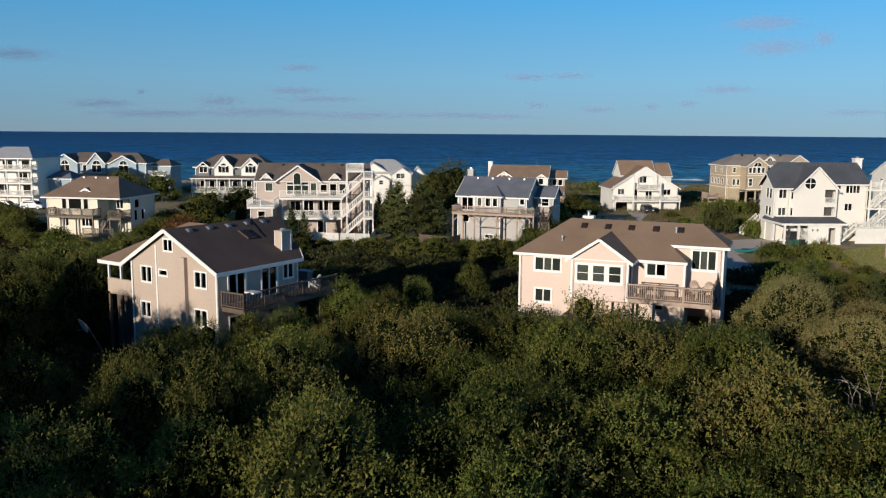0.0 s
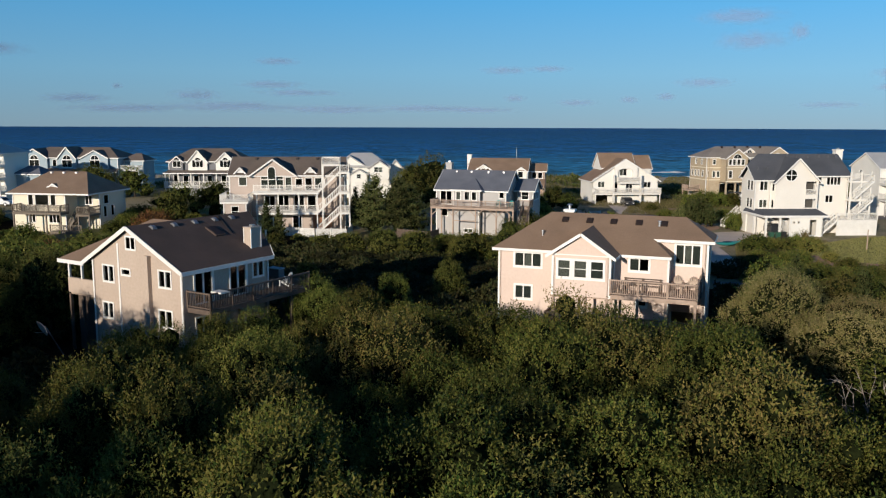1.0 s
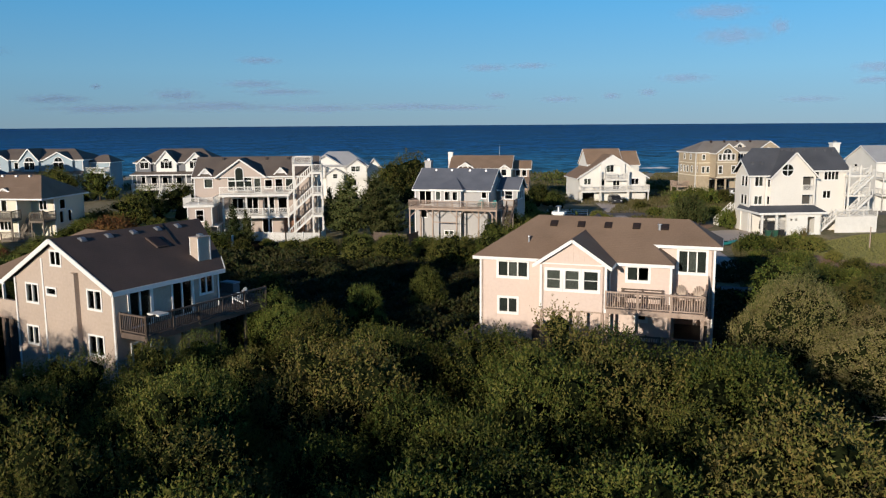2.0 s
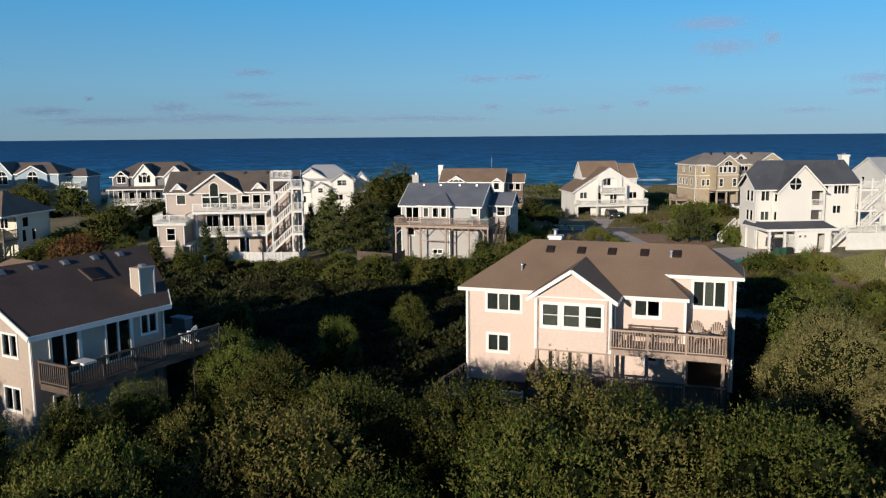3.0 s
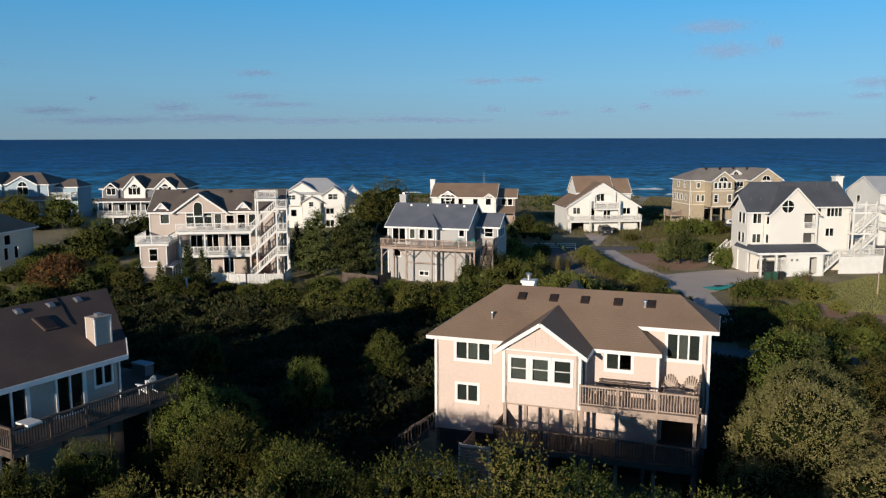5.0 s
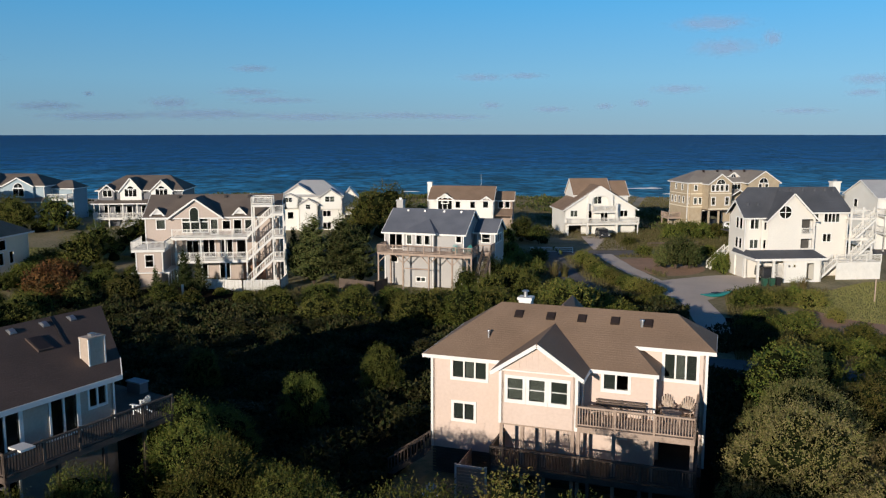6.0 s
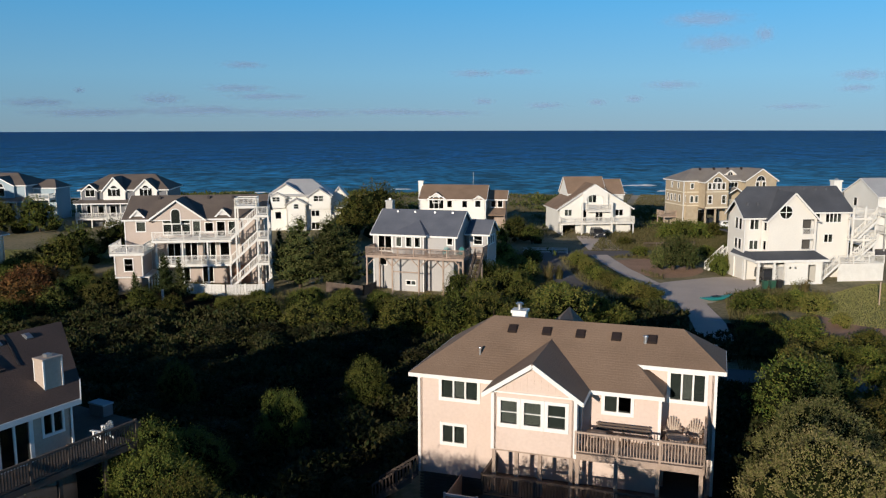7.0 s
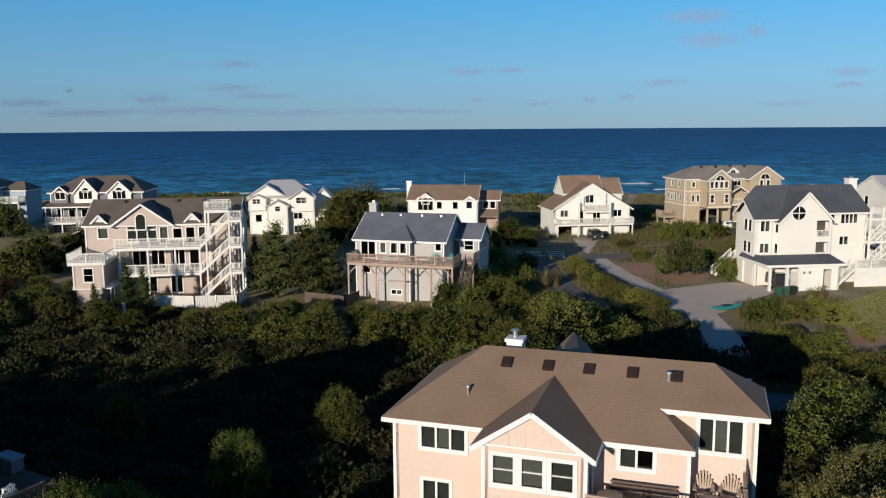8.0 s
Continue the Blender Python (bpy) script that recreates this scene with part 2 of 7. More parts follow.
def beam(bm, p, q, w=0.1, h=None):
    """A square bar from p to q."""
    p, q, h = Vector(p), Vector(q), h or w
    d = q - p
    x = d.cross(Vector((0, 0, 1)))
    x = x.normalized() if x.length > 1e-6 else Vector((1, 0, 0))
    u = x.cross(d).normalized()
    c = [x * w / 2 * a + u * h / 2 * b for a, b in ((-1, -1), (1, -1), (1, 1), (-1, 1))]
    v = [bm.verts.new(o + k) for o in (p, q) for k in c]
    for f in ((3, 2, 1, 0), (4, 5, 6, 7), (0, 1, 5, 4), (1, 2, 6, 5), (2, 3, 7, 6), (3, 0, 4, 7)):
        bm.faces.new([v[i] for i in f])


def slab(bm, pts, t=0.16):
    """A plate whose top face is the polygon pts."""
    a = [bm.verts.new(p) for p in pts]
    b = [bm.verts.new(Vector(p) - Vector((0, 0, t))) for p in pts]
    bm.faces.new(a)
    bm.faces.new(list(reversed(b)))
    for i in range(len(pts)):
        j = (i + 1) % len(pts)
        bm.faces.new((a[i], b[i], b[j], a[j]))


def plate(bm, pts, t, m):
    """An upright plate: pts are (u, z), the front at v = 0 and the back at v = t, in the wall frame m."""
    a = [bm.verts.new(m @ Vector((u, 0, z))) for u, z in pts]
    b = [bm.verts.new(m @ Vector((u, t, z))) for u, z in pts]
    bm.faces.new(list(reversed(a)))
    bm.faces.new(b)
    for i in range(len(pts)):
        j = (i + 1) % len(pts)
        bm.faces.new((a[i], a[j], b[j], b[i]))


def tube(bm, p, q, r0, r1, seg=8):
    p, q = Vector(p), Vector(q)
    d = (q - p).normalized()
    x = d.orthogonal().normalized()
    y = d.cross(x)
    rings = []
    for o, r in ((p, r0), (q, r1)):
        rings.append([bm.verts.new(o + (x * math.cos(a) + y * math.sin(a)) * r) for a in (2 * math.pi * i / seg for i in range(seg))])
    for i in range(seg):
        j = (i + 1) % seg
        bm.faces.new((rings[0][i], rings[0][j], rings[1][j], rings[1][i]))
    bm.faces.new(list(reversed(rings[0])))
    bm.faces.new(rings[1])


def arch_pts(u0, u1, z0, z1, n=10):
    r = (u1 - u0) / 2
    return [(u0, z0), (u1, z0)] + [(u0 + r + r * math.cos(math.pi * i / n), z1 - r + r * math.sin(math.pi * i / n)) for i in range(n + 1)]


def wall_frame(x, y, deg):
    """Wall coordinates: u along the wall seen from outside, v into the house, z up."""
    return pose(x, y, 0, 0, 0, deg)


def window(parent, m, u0, u1, z0, z1, panes=2, arch=False, sash=False, blind=(), shade=(), proud=False, trim=TRIM, name="window", w=0.11):
    """A window: trim with its panes and blinds as pieces."""
    f = bmesh.new()
    front, back = -0.05, 0.1
    if arch:
        outer, inner = arch_pts(u0 - w, u1 + w, z0 - w, z1 + w), arch_pts(u0, u1, z0, z1)
    else:
        outer = [(u0 - w, z0 - w * 1.2), (u1 + w, z0 - w * 1.2), (u1 + w, z1 + w), (u0 - w, z1 + w)]
        inner = [(u0, z0), (u1, z0), (u1, z1), (u0, z1)]
    of, nf, ob, nb = ([f.verts.new(m @ Vector((u, d, z))) for u, z in ring] for ring, d in ((outer, front), (inner, front), (outer, back), (inner, back)))
    for i in range(len(outer)):
        j = (i + 1) % len(outer)
        for q in ((of[i], of[j], nf[j], nf[i]), (ob[j], ob[i], nb[i], nb[j]), (of[j], of[i], ob[i], ob[j]), (nf[i], nf[j], nb[j], nb[i])):
            f.faces.new(q)
    win = part(name, f, trim, parent)
    step = (u1 - u0) / panes
    for i in range(1, panes):
        part("mullion", boxes((u0 + i * step - 0.045, u0 + i * step + 0.045, front + 0.015, back - 0.02, z0, z1 - (0.15 if arch else 0)), m=m), trim, win)
    if sash:
        part("sash_rail", boxes((u0, u1, front + 0.03, back - 0.03, (z0 + z1) / 2 - 0.018, (z0 + z1) / 2 + 0.018), m=m), trim, win)
    depth = -0.032 if proud else 0.05
    if arch:
        # one shaped pane behind the bars, with a near-black plate as the room's shade
        for nm, d, t, material in (("pane", depth, 0.01, GLASS), ("dark_backing", depth + 0.02, 0.006, ROOM_SHADE)):
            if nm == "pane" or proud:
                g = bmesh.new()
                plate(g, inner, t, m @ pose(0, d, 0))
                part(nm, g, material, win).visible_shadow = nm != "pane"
        if 0 in shade:
            g = bmesh.new()
            plate(g, inner, 0.004, m @ pose(0, depth + 0.013, 0))
            part("shade", g, SHADE, win)
        return win
    for i in range(panes):
        a, b = u0 + i * step + (0.045 if i else 0), u0 + (i + 1) * step - (0.045 if i < panes - 1 else 0)
        p = part("pane", boxes((a, b, depth, depth + 0.01, z0, z1), m=m), GLASS, win)
        p.visible_shadow = False
        # near-black plate in place of the darkness indoors
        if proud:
            part("dark_backing", boxes((a, b, depth + 0.02, depth + 0.026, z0, z1), m=m), ROOM_SHADE, win)
        near, far = (depth + 0.012, depth + 0.017) if proud else (0.11, 0.125)
        if i in shade:
            part("shade", boxes((a + 0.01, b - 0.01, near, far, z0 + 0.02, z1), m=m), SHADE, win)
        if i in blind:
            part("blind", boxes((a + 0.01, b - 0.01, near, far, z0 + 0.02, z1), m=m), BLIND, win)
    return win


def facade(parent, m, length, z0, z1, material, openings=(), apex=None, thick=0.2, name="wall", label=""):
    """A wall with its openings cut through: rows (u0, u1, z0, z1)."""
    us = sorted({0, length, *[o[0] for o in openings], *[o[1] for o in openings]})
    zs = sorted({z0, z1, *[o[2] for o in openings], *[o[3] for o in openings]})
    bm = bmesh.new()
    for i in range(len(us) - 1):
        run = None
        for j in range(len(zs) - 1):
            u, z = (us[i] + us[i + 1]) / 2, (zs[j] + zs[j + 1]) / 2
            if any(o[0] < u < o[1] and o[2] < z < o[3] for o in openings):
                if run is not None:
                    box(bm, us[i], us[i + 1], 0, thick, run, zs[j], m)
                run = None
            elif run is None:
                run = zs[j]
        if run is not None:
            box(bm, us[i], us[i + 1], 0, thick, run, z1, m)
    if apex:
        plate(bm, [(0, z1), (length, z1), apex], thick, m)
    return part(name, bm, material, parent, label)


def walls(parent, x0, x1, y0, y1, z0, z1, material, front=(), left=(), right=(), trim=TRIM, corners=True, front_apex=None, left_apex=None, right_apex=None, dark=True):
    """Four walls with windows. front/left/right: rows (u0, u1, z0, z1, panes, options)."""
    sides = ((wall_frame(x0, y0, 0), x1 - x0, front, front_apex), (wall_frame(x1, y0, 90), y1 - y0, right, right_apex),
             (wall_frame(x1, y1, 180), x1 - x0, (), None), (wall_frame(x0, y1, 270), y1 - y0, left, left_apex))
    for m, length, wins, apex in sides:
        inside = [w for w in wins if not (len(w) > 5 and (w[5].get("proud")))]
        facade(parent, m, length, z0, z1, material, [w[:4] for w in inside], apex)
        for w in wins:
            window(parent, m, *w[:5], **(w[5] if len(w) > 5 else {}))
    if corners:
        for x, y in ((x0, y0), (x1, y0), (x1, y1), (x0, y1)):
            part("corner_board", boxes((x - 0.035, x + 0.1 if x == x0 else x + 0.035, y - 0.035, y + 0.1 if y == y0 else y + 0.035, z0, z1)) if x == x0 else
                 boxes((x - 0.1, x + 0.035, y - 0.035, y + 0.1 if y == y0 else y + 0.035, z0, z1)), trim, parent)


def roof(parent, polys, material, edges=(), trim=TRIM, t=0.14, label="", fascia=0.2):
    ob = None
    for p in polys:
        bm = bmesh.new()
        slab(bm, p, t)
        slope = part("roof_slope", bm, material, parent, label)
        ob = ob or slope
    for p, q in edges:
        e = bmesh.new()
        beam(e, Vector(p) - Vector((0, 0, 0.11)), Vector(q) - Vector((0, 0, 0.11)), 0.06, fascia)
        part("fascia", e, trim, parent)
    return ob


def gable_x(parent, x0, x1, y0, y1, ze, zr, material, over=0.4, rake=0.25, trim=TRIM):
    """A gable roof with its ridge along x."""
    ym = (y0 + y1) / 2
    k = (zr - ze) / (ym - y0)
    a, b, f, g, zo = x0 - rake, x1 + rake, y0 - over, y1 + over, ze - k * over
    return roof(parent, [((a, f, zo), (b, f, zo), (b, ym, zr), (a, ym, zr)), ((b, g, zo), (a, g, zo), (a, ym, zr), (b, ym, zr))], material,
                [((a, f, zo), (b, f, zo)), ((a, f, zo), (a, ym, zr)), ((b, f, zo), (b, ym, zr)), ((b, g, zo), (b, ym, zr)), ((a, g, zo), (a, ym, zr))], trim)


def gable_y(parent, x0, x1, y0, y1, ze, zr, material, over=0.35, rake=0.35, trim=TRIM, xm=None, zl=None, zright=None):
    """A roof with a gable to the front, its ridge along y."""
    xm = (x0 + x1) / 2 if xm is None else xm
    zl, zright = ze if zl is None else zl, ze if zright is None else zright
    kl, kr = (zr - zl) / (xm - x0), (zr - zright) / (x1 - xm)
    a, b, f = x0 - over, x1 + over, y0 - rake
    za, zb = zl - kl * over, zright - kr * over
    return roof(parent, [((a, f, za), (xm, f, zr), (xm, y1, zr), (a, y1, za)), ((xm, f, zr), (b, f, zb), (b, y1, zb), (xm, y1, zr))], material,
                [((a, f, za), (xm, f, zr)), ((b, f, zb), (xm, f, zr)), ((a, f, za), (a, y1, za)), ((b, f, zb), (b, y1, zb))], trim)


def hip(parent, x0, x1, y0, y1, ze, zr, r0, r1, material, over=0.45, trim=TRIM):
    """A hipped roof; the ridge runs from x = r0 to r1."""
    ym = (y0 + y1) / 2
    a, b, f, g = x0 - over, x1 + over, y0 - over, y1 + over
    c = [(a, f, ze), (b, f, ze), (b, g, ze), (a, g, ze)]
    p, q = (r0, ym, zr), (r1, ym, zr)
    return roof(parent, [(c[0], c[1], q, p), (c[1], c[2], q), (c[2], c[3], p, q), (c[3], c[0], p)], material,
                [(c[0], c[1]), (c[1], c[2]), (c[3], c[0]), (c[2], c[3])], trim)


def railing(parent, p, q, z, material, h=1.0, gap=0.14, bar=0.04, every=1.9):
    """A deck rail from p to q: posts, and the rails with their balusters."""
    p, q = Vector((*p, 0)), Vector((*q, 0))
    n = max(1, round((q - p).length / every))
    for i in range(n + 1):
        o = p.lerp(q, i / n)
        part("rail_post", boxes((o.x - 0.055, o.x + 0.055, o.y - 0.055, o.y + 0.055, z - 0.05, z + h + 0.08)), material, parent)
    bm = bmesh.new()
    for k, s in ((h, 0.09), (0.12, 0.06)):
        beam(bm, p + Vector((0, 0, z + k)), q + Vector((0, 0, z + k)), s + 0.03, s)
    m = max(2, int((q - p).length / gap))
    for i in range(1, m):
        o = p.lerp(q, i / m)
        box(bm, o.x - bar / 2, o.x + bar / 2, o.y - bar / 2, o.y + bar / 2, z + 0.12, z + h)
    return part("railing", bm, material, parent, kind="stuff")


def deck(parent, x0, x1, y0, y1, z, material, sides="flr", h=1.0, posts=(), board=0.14, gap=0.14, every=1.9):
    """A raised deck: boards, rim, rails on the named sides, and posts (x, y, foot)."""
    bm = bmesh.new()
    n = max(2, int((y1 - y0) / board))
    for i in range(n):
        a = y0 + (y1 - y0) * i / n
        box(bm, x0, x1, a + 0.006, a + (y1 - y0) / n - 0.006, z - 0.04, z)
    part("decking", bm, material, parent, kind="stuff")
    part("rim_beam", boxes((x0, x1, y0 - 0.04, y0, z - 0.3, z + 0.003), (x0 - 0.04, x0, y0, y1, z - 0.3, z + 0.003), (x1, x1 + 0.04, y0, y1, z - 0.3, z + 0.003), (x0, x1, y0 + 0.5, y0 + 0.58, z - 0.28, z - 0.045)), material, parent)
    for s, p, q in (("f", (x0, y0), (x1, y0)), ("l", (x0, y0), (x0, y1)), ("r", (x1, y0), (x1, y1)), ("b", (x0, y1), (x1, y1))):
        if s in sides:
            railing(parent, p, q, z, material, h, gap, every=every)
    for x, y, foot in posts:
        part("post", boxes((x - 0.09, x + 0.09, y - 0.09, y + 0.09, foot, z - 0.04)), material, parent)


def stair(parent, p, q, width, material, along="x"):
    """A straight flight from p (top) down to q."""
    p, q = Vector(p), Vector(q)
    n = max(2, round(abs(p.z - q.z) / 0.18))
    side = Vector((0, width / 2, 0)) if along == "x" else Vector((width / 2, 0, 0))
    for s in (-1, 1):
        e = bmesh.new()
        beam(e, p + side * s, q + side * s, 0.06, 0.26)
        part("stringer", e, material, parent)
        e = bmesh.new()
        up = Vector((0, 0, 0.95))
        beam(e, p + side * s + up, q + side * s + up, 0.08, 0.1)
        for i in range(4 * 3):
            o = p.lerp(q, i / 11) + side * s
            beam(e, o, o + up, 0.05 if i % 4 else 0.1)
        part("handrail", e, material, parent, kind="stuff")
    bm = bmesh.new()
    for i in range(n):
        o = p.lerp(q, (i + 0.5) / n)
        d = (q - p).to_2d().length / n * 0.55
        if along == "x":
            box(bm, o.x - d, o.x + d, o.y - width / 2, o.y + width / 2, o.z - 0.02, o.z + 0.03)
        else:
            box(bm, o.x - width / 2, o.x + width / 2, o.y - d, o.y + d, o.z - 0.02, o.z + 0.03)
    part("tread_run", bm, material, parent, kind="stuff")


# ---- ground ----
SHORE = radians(23)


def smooth(a, b, x):
    t = min(1, max(0, (x - a) / (b - a)))
    return t * t * (3 - 2 * t)


def ground_z(x, y):
    v = y * math.cos(SHORE) - x * math.sin(SHORE)
    u = x * math.cos(SHORE) + y * math.sin(SHORE)
    z = 0.25 * noise.noise((x * 0.05, y * 0.05, 0)) * smooth(60, 20, abs(y - 5)) - 0.1
    z += 0.35 * smooth(95, 125, v) * smooth(215, 180, v) + (0.25 + 0.9 * noise.noise((u * 0.03, v * 0.04, 3))) * smooth(138, 160, v) * smooth(205, 178, v)
    z += 0.9 * smooth(-30, -60, x) * smooth(15, 40, y)
    return z - 4.6 * smooth(180, 255, v)


def axis_steps(near, step, far):
    a = [i * step for i in range(int(-near / step), int(near / step) + 1)]
    k = near
    while k < far:
        k *= 1.35
        a = [-k] + a + [k]
    return a


verts, faces = [], []
us, vs = axis_steps(260, 4, 4000), [v for v in axis_steps(300, 4, 4000) if v < 330]
for u in us:
    for v in vs:
        x, y = u * math.cos(SHORE) - v * math.sin(SHORE), u * math.sin(SHORE) + v * math.cos(SHORE)
        verts.append((x, y, ground_z(x, y)))
nv = len(vs)
for i in range(len(us) - 1):
    for j in range(nv - 1):
        faces.append((i * nv + j, (i + 1) * nv + j, (i + 1) * nv + j + 1, i * nv + j + 1))
me = bpy.data.meshes.new("ground")
me.from_pydata(verts, [], faces)
for p in me.polygons:
    p.use_smooth = True


def ground_mat():
    m = mat("sandy_ground", (0.33, 0.26, 0.14), (0.14, 0.13, 0.05), rough=0.95, coarse=0.16, fine=2.2, bump=0.8)
    t = m.node_tree
    n, l = t.nodes, t.links
    co, sep = n.new("ShaderNodeTexCoord"), n.new("ShaderNodeSeparateXYZ")
    rot = n.new("ShaderNodeVectorRotate")
    rot.rotation_type, rot.inputs["Angle"].default_value = "Z_AXIS", -SHORE
    l.new(co.outputs["Object"], rot.inputs["Vector"])
    l.new(rot.outputs[0], sep.inputs[0])
    nz = n.new("ShaderNodeTexNoise")
    nz.inputs["Scale"].default_value, nz.inputs["Detail"].default_value = 0.07, 5
    l.new(co.outputs["Object"], nz.inputs["Vector"])
    ad = n.new("ShaderNodeMath")
    ad.operation = "MULTIPLY_ADD"
    ad.inputs[1].default_value = 60
    l.new(nz.outputs[0], ad.inputs[0])
    l.new(sep.outputs["Y"], ad.inputs[2])
    mr = n.new("ShaderNodeMapRange")
    mr.inputs[1].default_value, mr.inputs[2].default_value = 180, 215
    l.new(ad.outputs[0], mr.inputs[0])
    mix = n.new("ShaderNodeMixRGB")
    mix.inputs[2].default_value = (0.50, 0.40, 0.27, 1)
    b = n["Principled BSDF"]
    l.new(b.inputs["Base Color"].links[0].from_socket, mix.inputs[1])
    l.new(mr.outputs[0], mix.inputs[0])
    l.new(mix.outputs[0], b.inputs["Base Color"])
    return m


me.materials.append(ground_mat())
tagged(new("ground", me), "sandy ground with dry grass, dunes and beach", "ground", kind="structure")


def sea_mat():
    m = bpy.data.materials.new("sea_water")
    m.use_nodes = True
    t = m.node_tree
    n, l = t.nodes, t.links
    b = n["Principled BSDF"]
    co, sep = n.new("ShaderNodeTexCoord"), n.new("ShaderNodeSeparateXYZ")
    rot = n.new("ShaderNodeVectorRotate")
    rot.rotation_type, rot.inputs["Angle"].default_value = "Z_AXIS", -SHORE
    l.new(co.outputs["Object"], rot.inputs["Vector"])
    l.new(rot.outputs[0], sep.inputs[0])
    ramp, mr = n.new("ShaderNodeValToRGB"), n.new("ShaderNodeMapRange")
    mr.inputs[1].default_value, mr.inputs[2].default_value = 230, 1700
    l.new(sep.outputs["Y"], mr.inputs[0])
    l.new(mr.outputs[0], ramp.inputs[0])
    e = ramp.color_ramp.elements
    e[0].color, e[1].color = (0.03, 0.175, 0.28, 1), (0.003, 0.042, 0.145, 1)
    e.new(0.22).color = (0.005, 0.075, 0.21, 1)
    # light and dark of the wave faces, put into the colour by noise
    n3 = n.new("ShaderNodeTexNoise")
    mp = n.new("ShaderNodeMapping")
    mp.inputs["Scale"].default_value = (0.03, 0.022, 1)
    l.new(rot.outputs[0], mp.inputs["Vector"])
    l.new(mp.outputs[0], n3.inputs["Vector"])
    n3.inputs["Scale"].default_value, n3.inputs["Detail"].default_value = 1, 9
    n3.inputs["Roughness"].default_value = 0.74
    hsv = n.new("ShaderNodeHueSaturation")
    vr = n.new("ShaderNodeMapRange")
    vr.inputs[1].default_value, vr.inputs[2].default_value, vr.inputs[3].default_value, vr.inputs[4].default_value = 0.36, 0.64, 0.3, 1.8
    l.new(n3.outputs[0], vr.inputs[0])
    n4, mp4, vr4, both = n.new("ShaderNodeTexNoise"), n.new("ShaderNodeMapping"), n.new("ShaderNodeMapRange"), n.new("ShaderNodeMath")
    mp4.inputs["Scale"].default_value = (0.17, 0.11, 1)
    l.new(rot.outputs[0], mp4.inputs["Vector"])
    l.new(mp4.outputs[0], n4.inputs["Vector"])
    n4.inputs["Scale"].default_value, n4.inputs["Detail"].default_value = 1, 4
    vr4.inputs[1].default_value, vr4.inputs[2].default_value, vr4.inputs[3].default_value, vr4.inputs[4].default_value = 0.38, 0.66, 0.5, 1.9
    l.new(n4.outputs[0], vr4.inputs[0])
    both.operation = "MULTIPLY"
    l.new(vr.outputs[0], both.inputs[0])
    l.new(vr4.outputs[0], both.inputs[1])
    l.new(both.outputs[0], hsv.inputs["Value"])
    l.new(ramp.outputs[0], hsv.inputs["Color"])
    l.new(hsv.outputs[0], b.inputs["Base Color"])
    b.inputs["Roughness"].default_value = 0.4
    b.inputs["IOR"].default_value = 1.33
    b.inputs["Specular IOR Level"].default_value = 0.1
    n1, n2 = n.new("ShaderNodeTexNoise"), n.new("ShaderNodeTexNoise")
    m1, m2 = n.new("ShaderNodeMapping"), n.new("ShaderNodeMapping")
    m1.inputs["Scale"].default_value, m2.inputs["Scale"].default_value = (0.09, 0.16, 1), (0.5, 0.8, 1)
    for mm, nn in ((m1, n1), (m2, n2)):
        l.new(rot.outputs[0], mm.inputs["Vector"])
        l.new(mm.outputs[0], nn.inputs["Vector"])
        nn.inputs["Scale"].default_value, nn.inputs["Detail"].default_value = 1, 5
    ad = n.new("ShaderNodeMath")
    ad.operation = "MULTIPLY_ADD"
    ad.inputs[1].default_value = 0.3
    l.new(n2.outputs[0], ad.inputs[0])
    l.new(n1.outputs[0], ad.inputs[2])
    bp = n.new("ShaderNodeBump")
    bp.inputs["Strength"].default_value, bp.inputs["Distance"].default_value = 1.0, 3.0
    l.new(ad.outputs[0], bp.inputs["Height"])
    l.new(bp.outputs[0], b.inputs["Normal"])
    return m


SEA_Z = -3.0
bm = bmesh.new()
bmesh.ops.create_circle(bm, cap_ends=True, segments=180, radius=4900)
me = bpy.data.meshes.new("sea")
bm.to_mesh(me)
bm.free()
me.materials.append(sea_mat())
sea = tagged(new("sea", me), "dark blue ocean with small waves", "sea", kind="structure")
sea.location.z = SEA_Z

FOAM = mat("sea_foam", (0.8, 0.8, 0.78), (0.6, 0.63, 0.64), rough=0.8, coarse=0.3, fine=2, bump=0.8)


def foam(u0, u1, v, w):
    """A breaking wave: a low uneven ridge of foam."""
    bm = bmesh.new()
    n = int((u1 - u0) / 1.5)
    rows = []
    for i in range(n + 1):
        u = u0 + (u1 - u0) * i / n
        e = math.sin(math.pi * i / n) ** 0.5 * (0.5 + abs(noise.noise((u * 0.15, v, 0))) * 1.6)
        c = v + 2.5 * noise.noise((u * 0.05, v, 5))
        rows.append([bm.verts.new((u * math.cos(SHORE) - k * math.sin(SHORE), u * math.sin(SHORE) + k * math.cos(SHORE), z))
                     for k, z in ((c - w * e, -0.05), (c - w * 0.3 * e, 0.35 * e), (c + w * 0.2 * e, 0.45 * e), (c + w * e, -0.05))])
    for a, b in zip(rows, rows[1:]):
        for j in range(3):
            bm.faces.new((a[j], b[j], b[j + 1], a[j + 1]))
    me = bpy.data.meshes.new("breaking_wave")
    bm.to_mesh(me)
    bm.free()
    me.materials.append(FOAM)
    ob = tagged(new("breaking_wave", me), "white breaking wave near the beach", "wave", "breaking waves", "stuff")
    ob.location.z = SEA_Z


